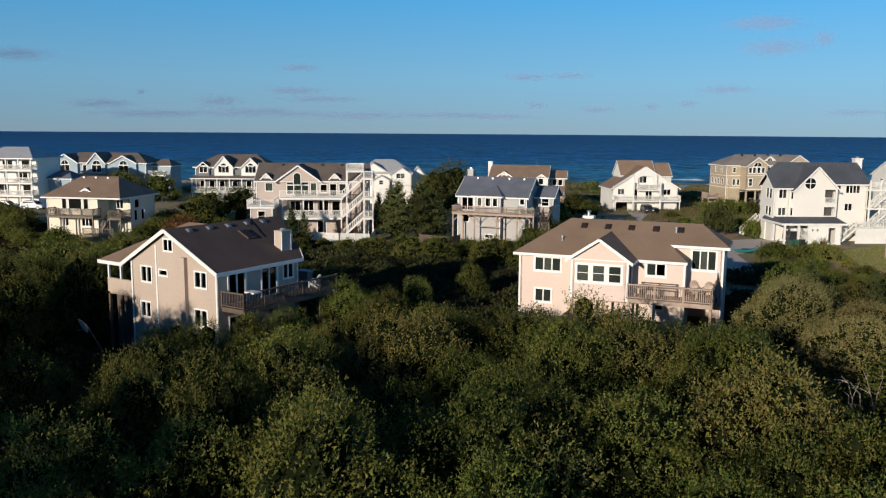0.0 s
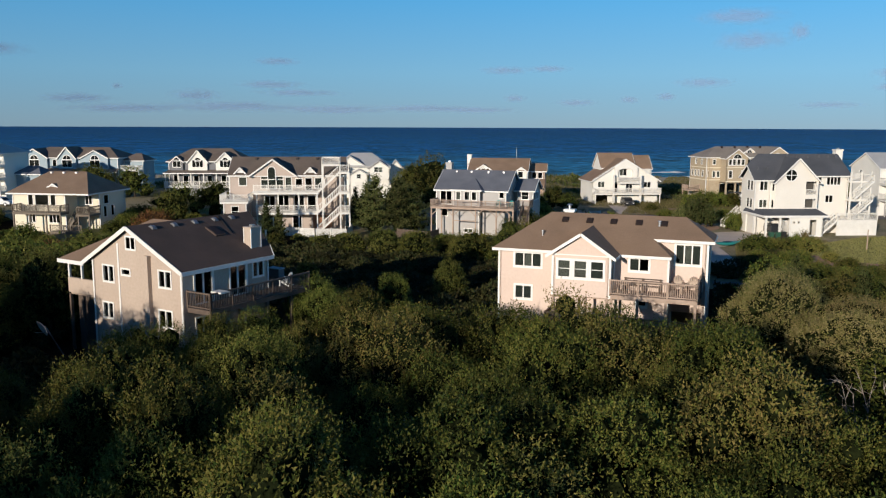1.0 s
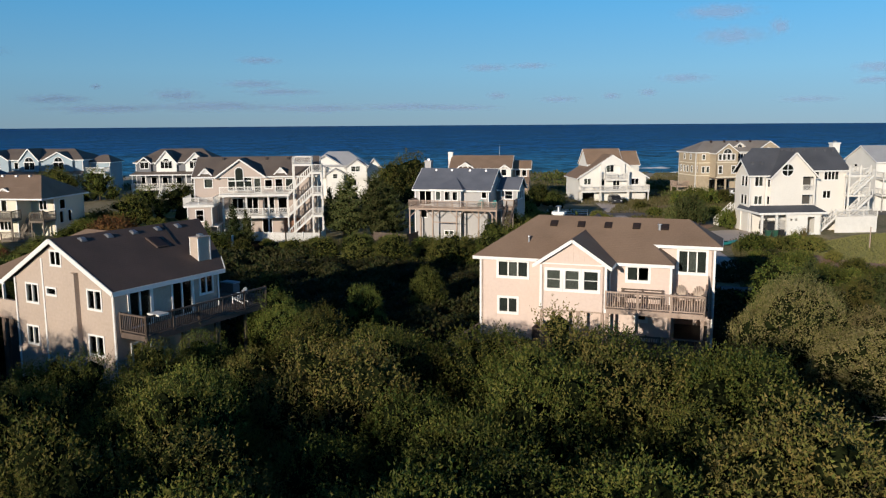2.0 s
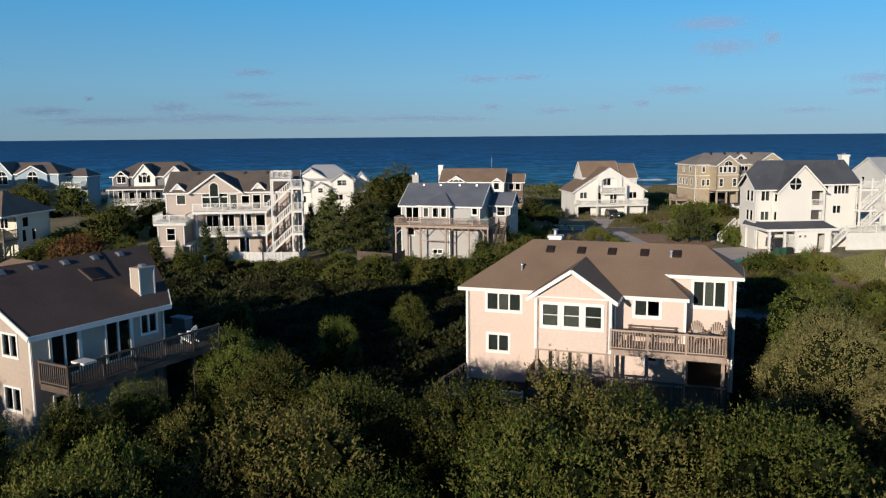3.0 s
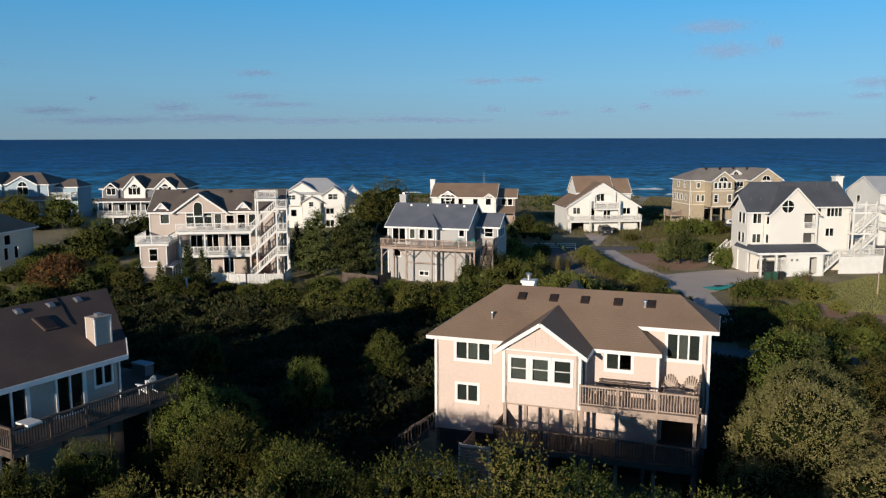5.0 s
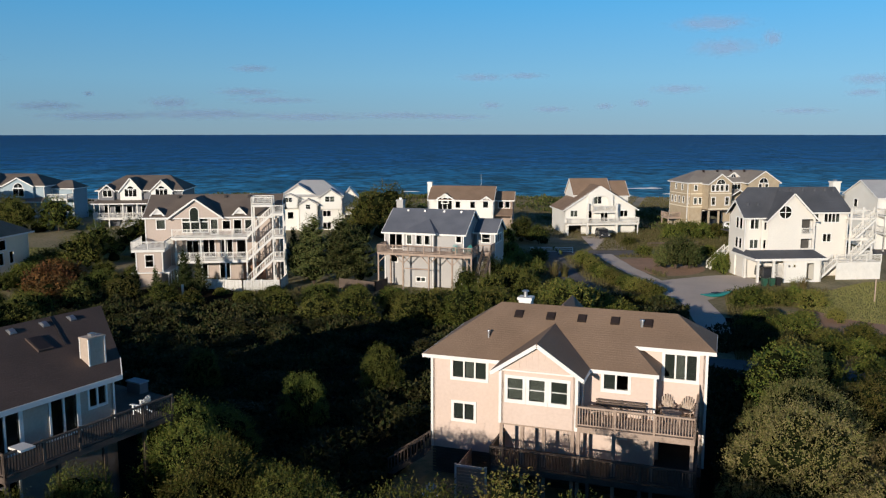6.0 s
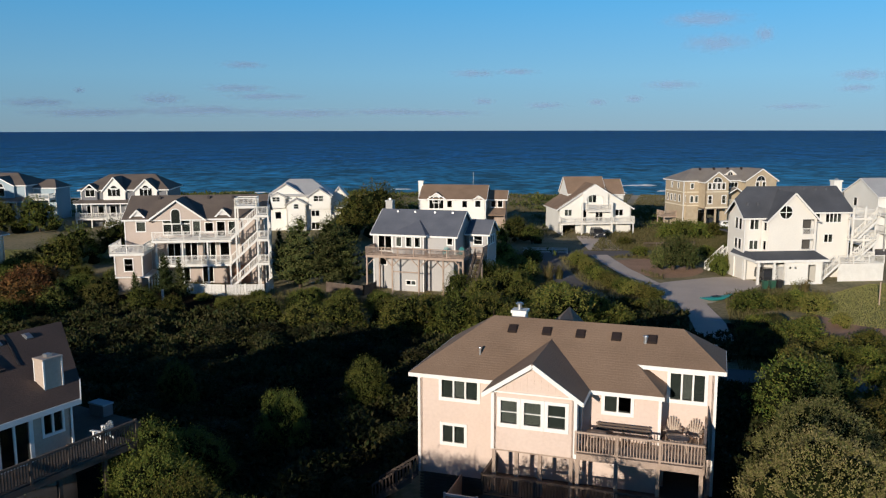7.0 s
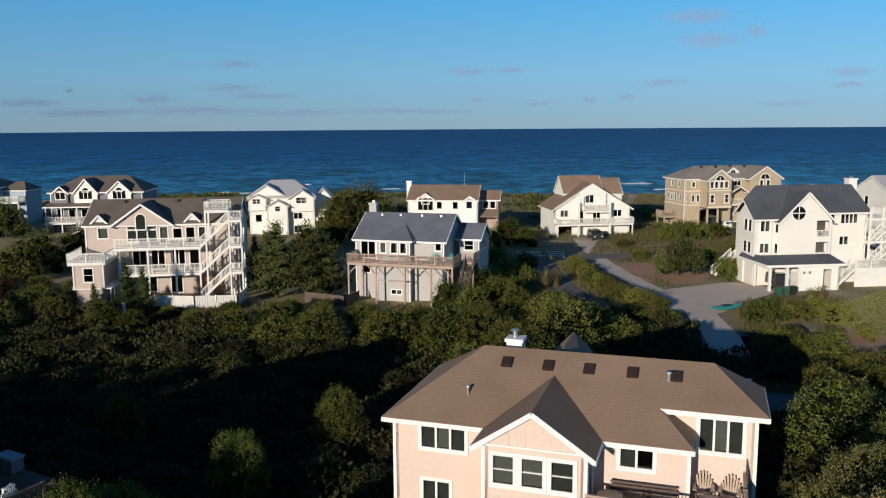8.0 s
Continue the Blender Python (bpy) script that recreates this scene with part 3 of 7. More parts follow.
for a, b, v, w in ((92, 107, 269, 3.0), (96, 108, 241, 2.2), (3, 11, 263, 1.4), (28, 62, 224, 0.9), (-70, 30, 226, 0.8), (104, 240, 228, 1.4), (-190, -80, 228, 1.0), (-58, -40, 254, 1.0), (-92, -78, 268, 1.6), (112, 128, 262, 1.6), (140, 152, 284, 1.8), (-30, -22, 290, 0.9), (-150, -120, 262, 1.3), (60, 84, 236, 1.0), (120, 180, 244, 1.2)):
    foam(a, b, v, w)


def strip(name, pts, width, material, label, category, lift=0.05):
    """A paved lane along the polyline, lying on the ground."""
    pts = [Vector((*p, 0)) for p in pts]
    line = []
    for i, (a, b) in enumerate(zip(pts, pts[1:])):
        n = max(1, int((b - a).length / 2))
        line += [a.lerp(b, k / n) for k in range(n)]
    line.append(pts[-1])
    for _ in range(3):
        line = [line[0]] + [(a + b * 2 + c) / 4 for a, b, c in zip(line, line[1:], line[2:])] + [line[-1]]
    bm = bmesh.new()
    rows = []
    for i, o in enumerate(line):
        d = (line[min(i + 1, len(line) - 1)] - line[max(i - 1, 0)]).normalized()
        s = Vector((-d.y, d.x, 0))
        row = []
        for k in range(-2, 3):
            q = o + s * (width / 4 * k + 0.15 * noise.noise((o.x, o.y, k * 3)))
            row.append(bm.verts.new((q.x, q.y, ground_z(q.x, q.y) + lift)))
        rows.append(row)
    for a, b in zip(rows, rows[1:]):
        for j in range(4):
            bm.faces.new((a[j], b[j], b[j + 1], a[j + 1]))
    bmesh.ops.recalc_face_normals(bm, faces=bm.faces)
    me = bpy.data.meshes.new(name)
    bm.to_mesh(me)
    bm.free()
    me.materials.append(material)
    return tagged(new(name, me), label, category, kind="structure")


def ground_patch(name, outline, material, label, category, lift):
    """A level patch with a closed outline, lying on the ground, cut into cells of about 1.5 m."""
    rim = []
    for a, b in zip(outline, outline[1:] + outline[:1]):
        n = max(1, int(math.dist(a, b) / 1.5))
        rim += [(a[0] + (b[0] - a[0]) * k / n, a[1] + (b[1] - a[1]) * k / n) for k in range(n)]
    for _ in range(2):
        rim = [((a[0] + 2 * b[0] + c[0]) / 4, (a[1] + 2 * b[1] + c[1]) / 4) for a, b, c in zip(rim[-1:] + rim[:-1], rim, rim[1:] + rim[:1])]
    cx, cy = sum(p[0] for p in rim) / len(rim), sum(p[1] for p in rim) / len(rim)
    bm = bmesh.new()
    rings = []
    for s in (1.0, 0.8, 0.6, 0.4, 0.2):
        ring = []
        for x, y in rim:
            k = s + 0.03 * noise.noise((x * 0.7, y * 0.7, 2)) if s == 1.0 else s
            q = (cx + (x - cx) * k, cy + (y - cy) * k)
            ring.append(bm.verts.new((*q, ground_z(*q) + lift)))
        rings.append(ring)
    for a, b in zip(rings, rings[1:]):
        for i in range(len(a)):
            j = (i + 1) % len(a)
            bm.faces.new((a[i], a[j], b[j], b[i]))
    bm.faces.new(rings[-1])
    bmesh.ops.recalc_face_normals(bm, faces=bm.faces)
    for f in bm.faces:
        if f.normal.z < 0:
            f.normal_flip()
    me = bpy.data.meshes.new(name)
    bm.to_mesh(me)
    bm.free()
    me.materials.append(material)
    return tagged(new(name, me), label, category, kind="structure")


ROAD = ((-75, 62), (-40, 77), (-13, 88.2), (-2.5, 91.2), (20, 98), (60, 112))
LANE = ((-8.3, 88), (-5.7, 80), (-3.4, 74.5), (-0.9, 68.5), (1.4, 64))
PAD = [(0.9, 66.5), (4.6, 69.6), (9.8, 74.2), (13.4, 72.5), (14.3, 68.2), (11.6, 64.4), (9.6, 60.6), (7.0, 54.3), (3.2, 54.3), (0.8, 60.3)]
DRIVE = ((5.2, 56), (6.0, 51), (7.3, 45.5), (7.4, 39))
LOWER = ((6.5, 27), (18, 28), (34, 30.5), (60, 37))
APRON = ((-12, 109), (-9.6, 100), (-7.8, 93))
SHADED = ((-16.5, 86), (-13.3, 74), (-10, 64.5), (-6.6, 57), (-3.5, 50), (-2.2, 45), (-4.5, 38.5))
LAWN_LINE = ((23.5, 50), (25.5, 60), (31, 68), (60, 86))
LAWN_WEST = ((-62, 68), (-75, 62), (-95, 55))
strip("road", ROAD, 5.4, ASPHALT, "narrow asphalt road between the dunes", "road", 0.05)
strip("driveway_1", LANE, 2.6, CONCRETE, "pale concrete lane", "driveway", 0.06)
ground_patch("driveway_2", PAD, CONCRETE, "pale concrete parking pad", "driveway", 0.075)
strip("driveway_3", DRIVE, 3.3, CONCRETE, "pale concrete driveway", "driveway", 0.09)
strip("driveway_4", LOWER, 4.2, ASPHALT, "grey asphalt driveway", "driveway", 0.105)
strip("driveway_5", APRON, 5.4, CONCRETE, "pale concrete driveway", "driveway", 0.11)
strip("driveway_6", SHADED, 3.2, ASPHALT, "shaded asphalt driveway", "driveway", 0.07)
strip("lawn_1", LAWN_LINE, 13, LAWN, "mown lawn", "lawn", 0.03)
strip("lawn_2", LAWN_WEST, 16, LAWN, "mown lawn between the houses", "lawn", 0.03)
ground_patch("garden_bed", [(-6.6, 83.7), (-2.7, 85), (0, 88), (5, 84.5), (7.6, 77.5), (5, 71.6), (0.2, 70), (-3.6, 78)], MULCH, "rust-brown pine straw bed", "garden bed", 0.035)
# dark sheets laid where the ground lies in shade
strip("shade_ground", ((-35, -40), (-36, -20), (-37, 18), (-30, 34)), 52, SHADE_GROUND, "dark ground sheet for the shade under the thicket", "leaf litter", 0.16)
strip("shade_ground_3", ((1, -48), (1, -30), (0, -12)), 34, SHADE_GROUND, "dark ground sheet for the shade under the live oaks", "leaf litter", 0.15)
strip("dark_ground_4", ((-66, 8), (-80, 18), (-95, 29), (-112, 40)), 17, SHADE_GROUND, "dark ground sheet under the shrubs beside the house", "leaf litter", 0.02)
strip("shade_ground_5", ((9.5, -16), (8.2, -4), (8.0, 8), (8.2, 24.5)), 6.5, SHADE_GROUND, "dark ground sheet for the shade between house and trees", "leaf litter", 0.14)
strip("shade_ground_2", ((11.8, 47), (12.8, 40), (13.2, 33)), 8, SHADE_GROUND, "dark ground sheet for the house shadow among the shrubs", "leaf litter", 0.02)
strip("garden_bed_2", ((15.5, 51), (18.5, 46.5), (23, 44.5), (30, 44)), 6.5, MULCH, "rust-brown pine straw bed beside the lawn", "garden bed", 0.04)


PEACH_AT = pose(-7.8, 0.34, 0, 0, 0, -2)
BEIGE_AT = pose(-25.145, -15.763, 0, 0, 0, -12.5)


# ---- the peach house ----
def peach_house():
    h = thing("house", PEACH_AT, "peach two-storey beach house with brown hipped roof and deck", "house")
    z0, zt = 1.45, 6.9
    # front, right wing and the rest of the shell
    f = wall_frame(-1.05, 0, 0)
    wins = [(1.27, 3.2, 5.7, 6.63, 3, dict(blind=(1,), shade=(0, 2))), (1.33, 2.5, 3.27, 4.17, 2, dict(shade=(0, 1))), (9.7, 10.95, 5.88, 6.68, 2, dict(shade=(0,)))]
    low = [(10.3, 10.85, 3.35, 3.85, 1, {})]
    facade(h, f, 12.35, z0, zt, PEACH, [w[:4] for w in wins + low])
    for w in wins + low:
        window(h, f, *w[:5], w=0.16, **w[5])
    g = wall_frame(11.3, 1.65, 0)
    facade(h, g, 2.5, 4.4, 7.85, PEACH, [(0.34, 1.96, 6.27, 7.6)])
    window(h, g, 0.34, 1.96, 6.27, 7.6, 3, blind=(1,), shade=(0, 2), w=0.16)
    facade(h, g, 2.5, z0, 4.4, PEACH, [(0.15, 2.2, z0 + 0.1, 3.95)])
    facade(h, wall_frame(11.3, 0.2, 90), 1.45, z0, 6.9, PEACH)
    facade(h, wall_frame(13.8, 1.65, 90), 5.3, z0, 7.85, PEACH)
    facade(h, wall_frame(13.8, 6.95, 180), 14.85, z0, zt, PEACH)
    facade(h, wall_frame(-1.05, 6.95, 270), 6.95, z0, zt, PEACH, [(2.5, 3.7, 5.4, 6.5)])
    window(h, wall_frame(-1.05, 6.95, 270), 2.5, 3.7, 5.4, 6.5, 2)
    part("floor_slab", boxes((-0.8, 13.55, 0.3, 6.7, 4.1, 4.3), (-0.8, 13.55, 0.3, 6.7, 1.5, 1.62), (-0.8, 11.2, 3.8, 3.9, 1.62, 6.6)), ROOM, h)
    for x, y, a, b in ((-1.05, 0, z0, zt), (13.76, 1.65, z0, 7.8), (11.26, 0, z0, 6.85)):
        part("corner_board", boxes((x - 0.05, x + 0.09, y - 0.05, y + 0.09, a, b)), TRIM, h)
    # base of dark slats, and a dark block as the shade behind them
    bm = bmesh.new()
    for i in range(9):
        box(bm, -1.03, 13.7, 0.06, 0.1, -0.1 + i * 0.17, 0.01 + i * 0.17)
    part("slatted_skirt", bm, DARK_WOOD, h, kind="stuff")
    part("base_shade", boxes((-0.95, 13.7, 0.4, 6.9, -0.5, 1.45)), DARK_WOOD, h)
    # bay
    bf = wall_frame(3.55, -2.2, 0)
    bay = [(0.42, 1.22, 5.51, 6.64), (1.57, 2.38, 5.51, 6.64), (2.73, 3.55, 5.51, 6.64)]
    facade(h, bf, 4.05, 4.15, 7.0, PEACH, bay, (2.02, 8.4))
    for i, w in enumerate(bay):
        window(h, bf, *w, 1, sash=True, blind=(0,) if i < 2 else (), shade=(0,) if i == 2 else (), w=0.17)
    part("band_board", boxes((3.62, 7.53, -2.26, -2.2, 7.02, 7.1)), TRIM, h)
    for i in range(1, 12):
        u = 3.55 + i * 4.05 / 12
        top = 8.3 - abs(u - 5.57) * 0.66
        if top > 7.2:
            part("batten", boxes((u - 0.02, u + 0.02, -2.215, -2.2, 7.1, top)), PEACH, h)
    part("bay_floor", boxes((3.55, 7.6, -2.15, 0, 4.05, 4.15)), WOOD, h)
    facade(h, wall_frame(3.55, 0, 270), 2.2, 4.15, 7.0, PEACH)
    side = wall_frame(7.6, -2.2, 90)
    facade(h, side, 2.2, 4.15, 7.0, PEACH, [(0.5, 1.5, 4.5, 6.6)])
    window(h, side, 0.5, 1.5, 4.55, 6.6, 1, name="glazed_door")
    for x in (3.55, 7.57):
        part("corner_board", boxes((x - 0.06, x + 0.09, -2.25, -2.1, 4.15, 7.0)), TRIM, h)
    # roof
    e, k = 7.02, 0.6
    ridge, ry = 9.42, 3.5
    L, R = (2.1, ry, ridge), (12.1, ry, ridge)
    zr = 8.02
    cut = -0.5 + (zr - e) / k
    left, right, back_y = -1.42, 14.22, 7.5
    r = roof(h, [
        [(left, -0.5, e), (11.5, -0.5, e), (10.05, cut, zr), (right, cut, zr), R, L],
        [(right, cut, zr), (right, 5.2, zr), R],
        [(right, 5.2, zr), (12.9, back_y, e), (left, back_y, e), L, R],
        [(left, back_y, e), (left, -0.5, e), L]], BROWN_ROOF,
        [((left, -0.5, e), (3.1, -0.5, e)), ((8.0, -0.5, e), (11.5, -0.5, e)), ((10.05, cut, zr), (right, cut, zr)), ((right, cut, zr), (right, 5.2, zr)), ((left, back_y, e), (left, -0.5, e)), ((left, back_y, e), (12.9, back_y, e))], label="brown shingle hipped roof")
    roof(h, [[(11.5, -0.5, e), (11.5, 1.63, e), (10.05, 1.63, zr), (10.05, cut, zr)]], BROWN_ROOF, t=0.1)
    part("wall", boxes((9.9, 11.3, 1.65, 1.85, 6.6, 7.86)), PEACH, h)
    part("soffit", boxes((11.3, 14.17, cut + 0.02, 1.67, zr - 0.22, zr - 0.17)), TRIM, h)
    # bay gable roof, running back into the main slope
    ax, az, gz = 5.55, 8.67, 7.03
    back = -0.5 + (az - e) / k
    roof(h, [[(3.12, -2.55, gz), (ax, -2.55, az), (ax, back, az), (3.12, -0.45, gz)], [(ax, -2.55, az), (7.98, -2.55, gz), (7.98, -0.45, gz), (ax, back, az)]], BROWN_ROOF,
         [((3.12, -2.57, gz), (ax, -2.57, az)), ((7.98, -2.57, gz), (ax, -2.57, az)), ((3.12, -2.55, gz), (3.12, -0.5, gz)), ((7.98, -2.55, gz), (7.98, -0.5, gz))], label="brown shingle gable roof")
    roof(h, [[(4.5, 8.2, 8.2), (4.5, 5.0, 8.5), (5.45, 5.0, 9.15), (5.45, 8.2, 9.15)], [(5.45, 8.2, 9.15), (5.45, 5.0, 9.15), (6.4, 5.0, 8.5), (6.4, 8.2, 8.2)]], BROWN_ROOF)
    # roof fittings
    for x in (3.35, 5.2, 6.98, 8.82, 10.62):
        y = 2.68
        z = e + k * (y + 0.5)
        bm = bmesh.new()
        m = pose(x, y, z, math.degrees(math.atan(k)), 0, 0)
        box(bm, -0.24, 0.24, -0.28, 0.28, 0.0, 0.09, m)
        box(bm, -0.2, 0.2, -0.24, 0.24, 0.09, 0.13, m)
        bmesh.ops.bevel(bm, geom=list(bm.edges), offset=0.02, segments=1)
        part("roof_vent", bm, DARK_VENT, r)
    for x, y, a, b in ((2.02, 0.95, 0.06, 0.34), (10.3, 2.5, 0.1, 0.3)):
        z = e + k * (y + 0.5)
        bm = bmesh.new()
        tube(bm, (x, y, z - 0.1), (x, y, z + b), a, a, 10)
        tube(bm, (x, y, z + b), (x, y, z + b + 0.06), a * 1.5, a * 1.3, 10)
        part("vent_pipe", bm, METAL, r)
    ch = part("chimney", boxes((2.86, 3.6, 4.5, 5.2, 8.2, 9.46), (2.79, 3.67, 4.43, 5.27, 9.38, 9.54)), TRIM, h, "white boxed chimney")
    bm = bmesh.new()
    tube(bm, (3.2, 4.85, 9.5), (3.2, 4.85, 9.86), 0.12, 0.12, 12)
    tube(bm, (3.2, 4.85, 9.86), (3.2, 4.85, 9.94), 0.22, 0.16, 12)
    part("flue_cap", bm, METAL, ch)
    # decks
    deck(h, 7.62, 13.4, -2.2, -0.02, 4.42, WOOD, "fr", 1.05, posts=[(x, -2.1, -0.3) for x in (7.7, 9.5, 11.4, 13.3)])
    deck(h, 11.42, 13.4, -0.01, 1.62, 4.42, WOOD, "r", 1.05)
    for x in (3.62, 4.75, 5.9, 7.4):
        part("post", boxes((x - 0.09, x + 0.09, -2.15, -1.97, -0.3, 4.05)), WOOD, h)
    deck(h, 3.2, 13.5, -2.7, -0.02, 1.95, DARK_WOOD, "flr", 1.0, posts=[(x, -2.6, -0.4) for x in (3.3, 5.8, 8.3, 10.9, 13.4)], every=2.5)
    # end board in shadow; the dark wood colour carries that shadow
    bm = bmesh.new()
    plate(bm, [(0, 4.4), (1.5, 4.4), (1.5, 5.2), (0, 6.1)], 0.05, wall_frame(13.45, 1.6, 270))
    part("privacy_panel", bm, DARK_WOOD, h)
    # slatted enclosure and stair at the foot
    bm = bmesh.new()
    for i in range(11):
        box(bm, 1.35, 3.0, -2.9, -2.86, -0.2 + i * 0.17, -0.06 + i * 0.17)
        box(bm, 1.33, 1.37, -2.9, -0.1, -0.2 + i * 0.17, -0.06 + i * 0.17)
    part("shower_screen", bm, WOOD, h, kind="stuff")
    part("screen_frame", boxes((1.28, 1.38, -2.95, -2.85, -0.3, 1.85), (2.95, 3.05, -2.95, -2.85, -0.3, 1.85), (1.28, 3.05, -2.95, -2.85, 1.7, 1.8)), WHITE_WOOD, h)
    stair(h, (-1.1, -0.7, 1.4), (-3.3, -0.7, -0.15), 1.0, DARK_WOOD)
    return h


# ---- the beige house ----
def beige_house():
    h = thing("house", BEIGE_AT, "beige two-storey beach house with dark umber roof", "house")
    z0 = -0.3
    f = wall_frame(-8.85, 0, 0)
    wins = [(1.15, 2.18, 5.53, 6.55, 2, dict(blind=(0, 1))), (3.08, 3.85, 6.15, 6.46, 1, {}), (6.72, 7.78, 5.69, 6.68, 2, dict(blind=(0, 1))), (6.6, 7.75, 3.05, 4.09, 2, {}), (0.98, 1.95, 3.0, 3.99, 2, dict(blind=(1,)))]
    facade(h, f, 8.83, z0, 6.85, BEIGE, [w[:4] for w in wins], (3.9, 9.15))
    for w in wins:
        window(h, f, *w[:5], **w[5])
    window(h, f, 3.65, 4.5, 7.92, 8.65, 2, proud=True, shade=(0,))
    for u in (0.0, 2.7, 8.71):
        part("corner_board", boxes((-8.85 + u - 0.02, -8.85 + u + 0.12, -0.05, 0.0, z0, 8.2 if u == 2.7 else 6.9)), TRIM, h)
    part("chase", boxes((-3.3, -2.88, -0.3, 0, z0, 7.6)), BEIGE, h, "boxed vertical chase on the wall")
    # shaded side wall behind the deck
    s = wall_frame(0, 0, 90)
    # the door blinds are added to imitate sky reflected in the glass
    sw = [(6.2, 7.15, 5.56, 6.65, 2, dict(blind=(1,))), (4.05, 5.45, 4.6, 6.6, 2, dict(shade=(0,), blind=(1,))), (1.0, 2.4, 4.6, 6.6, 2, dict(blind=(0, 1))), (1.0, 2.2, 1.6, 3.6, 2, {})]
    facade(h, s, 7.7, z0, 6.85, BEIGE, [w[:4] for w in sw])
    for i, w in enumerate(sw):
        window(h, s, *w[:5], name="window" if i == 0 else "sliding_door", **w[5])
    facade(h, wall_frame(0, 7.7, 180), 8.85, z0, 6.85, BEIGE)
    facade(h, wall_frame(-8.85, 8.6, 270), 8.6, z0, 6.85, BEIGE)
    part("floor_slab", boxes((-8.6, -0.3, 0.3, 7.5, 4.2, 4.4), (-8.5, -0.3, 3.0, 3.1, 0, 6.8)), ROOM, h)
    for y in (0.92, 2.55, 5.6, 7.65):
        part("corner_board", boxes((0, 0.05, y - 0.05, y + 0.05, 4.55, 6.8)), TRIM, h)
    ax, az, ze, zl = -4.85, 9.42, 6.88, 6.68
    r = roof(h, [[(ax, -0.3, az), (0.3, -0.3, ze - 0.05), (0.3, 8.0, ze - 0.05), (-0.9, 8.9, 7.4), (ax, 10.9, az)],
                 [(ax, 10.9, az), (-9.7, 10.9, zl), (-9.7, 3.2, zl), (ax, 3.2, az)],
                 [(-9.6, -0.3, zl), (ax, -0.3, az), (ax, 4.4, az), (-9.6, 0.2, zl)]], UMBER_ROOF,
             [((ax, -0.32, az), (0.3, -0.32, ze - 0.05)), ((-9.6, -0.32, zl), (ax, -0.32, az)), ((0.3, -0.3, ze - 0.05), (0.3, 8.0, ze - 0.05)), ((0.3, 8.0, ze - 0.05), (-0.9, 8.9, 7.4))], label="dark umber shingle roof", fascia=0.26)
    roof(h, [[(-12.4, -0.25, zl - 0.05), (-9.5, -0.25, zl - 0.05), (-5.1, 4.2, az - 0.1), (-7.6, 4.2, az - 0.1)], [(-12.4, 8.5, zl - 0.05), (-12.4, -0.25, zl - 0.05), (-7.6, 4.2, az - 0.1)]], BROWN_ROOF,
         [((-12.4, -0.25, zl - 0.05), (-9.5, -0.25, zl - 0.05)), ((-12.4, 8.5, zl - 0.05), (-12.4, -0.25, zl - 0.05))], label="brown shingle porch roof", fascia=0.26)
    # stilts below the floor are coloured dark for the shade under the porch
    for x, y in ((-11.6, 0.1), (-10.2, 0.1), (-11.6, 4), (-11.6, 7.8)):
        part("porch_post", boxes((x - 0.07, x + 0.07, y - 0.07, y + 0.07, 4.3, 6.55)), TRIM, h)
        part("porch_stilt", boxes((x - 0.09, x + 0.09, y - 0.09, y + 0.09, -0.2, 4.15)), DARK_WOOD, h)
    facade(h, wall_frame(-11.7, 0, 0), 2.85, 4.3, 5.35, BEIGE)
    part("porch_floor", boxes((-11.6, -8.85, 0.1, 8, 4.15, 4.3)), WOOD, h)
    # dark panel standing in for the shaded void
    part("under_shade", boxes((-11.55, -8.9, 0.6, 0.7, -0.2, 4.1)), DARK_WOOD, h)
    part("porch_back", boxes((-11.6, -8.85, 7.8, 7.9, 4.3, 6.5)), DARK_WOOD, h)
    pitch = math.degrees(math.atan(0.496))
    for y in (1.5, 3.3, 5.1, 6.95, 8.6):
        part("roof_vent", boxes((-0.22, 0.22, -0.2, 0.2, 0.0, 0.05), (-0.15, 0.15, -0.15, 0.15, 0.05, 0.12), m=pose(-4.35, y, 9.42 - 0.5 * 0.496, 0, pitch, 0)), METAL, r, "galvanised roof vent")
    sky_frame = part("skylight", boxes((-0.6, 0.6, -0.42, 0.42, 0.0, 0.16), m=pose(-3.12, 5.75, 9.42 - 1.88 * 0.496, 0, pitch, 0)), UMBER_ROOF, r, "dark framed skylight")
    part("skylight_pane", boxes((-0.52, 0.52, -0.34, 0.34, 0.165, 0.175), m=pose(-3.12, 5.75, 9.42 - 1.88 * 0.496, 0, pitch, 0)), DARK_VENT, sky_frame)
    cable = bmesh.new()
    line = [(-4.82, 7.6), (-4.4, 7.5), (-3.84, 7.35), (-3.2, 7.1), (-2.6, 6.9)]
    for (xa, ya), (xb, yb) in zip(line, line[1:]):
        tube(cable, (xa, ya, 9.42 - (xa + 4.85) * 0.496 + 0.03), (xb, yb, 9.42 - (xb + 4.85) * 0.496 + 0.03), 0.025, 0.025, 6)
    part("cable", cable, BLACK, r)
    ch = part("chimney", boxes((-1.52, -0.82, 6.95, 7.95, 6.9, 8.8), (-1.56, -0.78, 6.91, 7.99, 8.78, 8.86)), BEIGE, h, "boxed chimney with white corner boards")
    for x, y in ((-1.54, 6.93), (-0.86, 6.93), (-0.86, 7.89)):
        part("corner_board", boxes((x, x + 0.06, y, y + 0.08, 6.9, 8.78)), TRIM, ch)
    part("flue_cap", boxes((-1.32, -1.02, 7.3, 7.6, 8.86, 9.0)), METAL, ch)
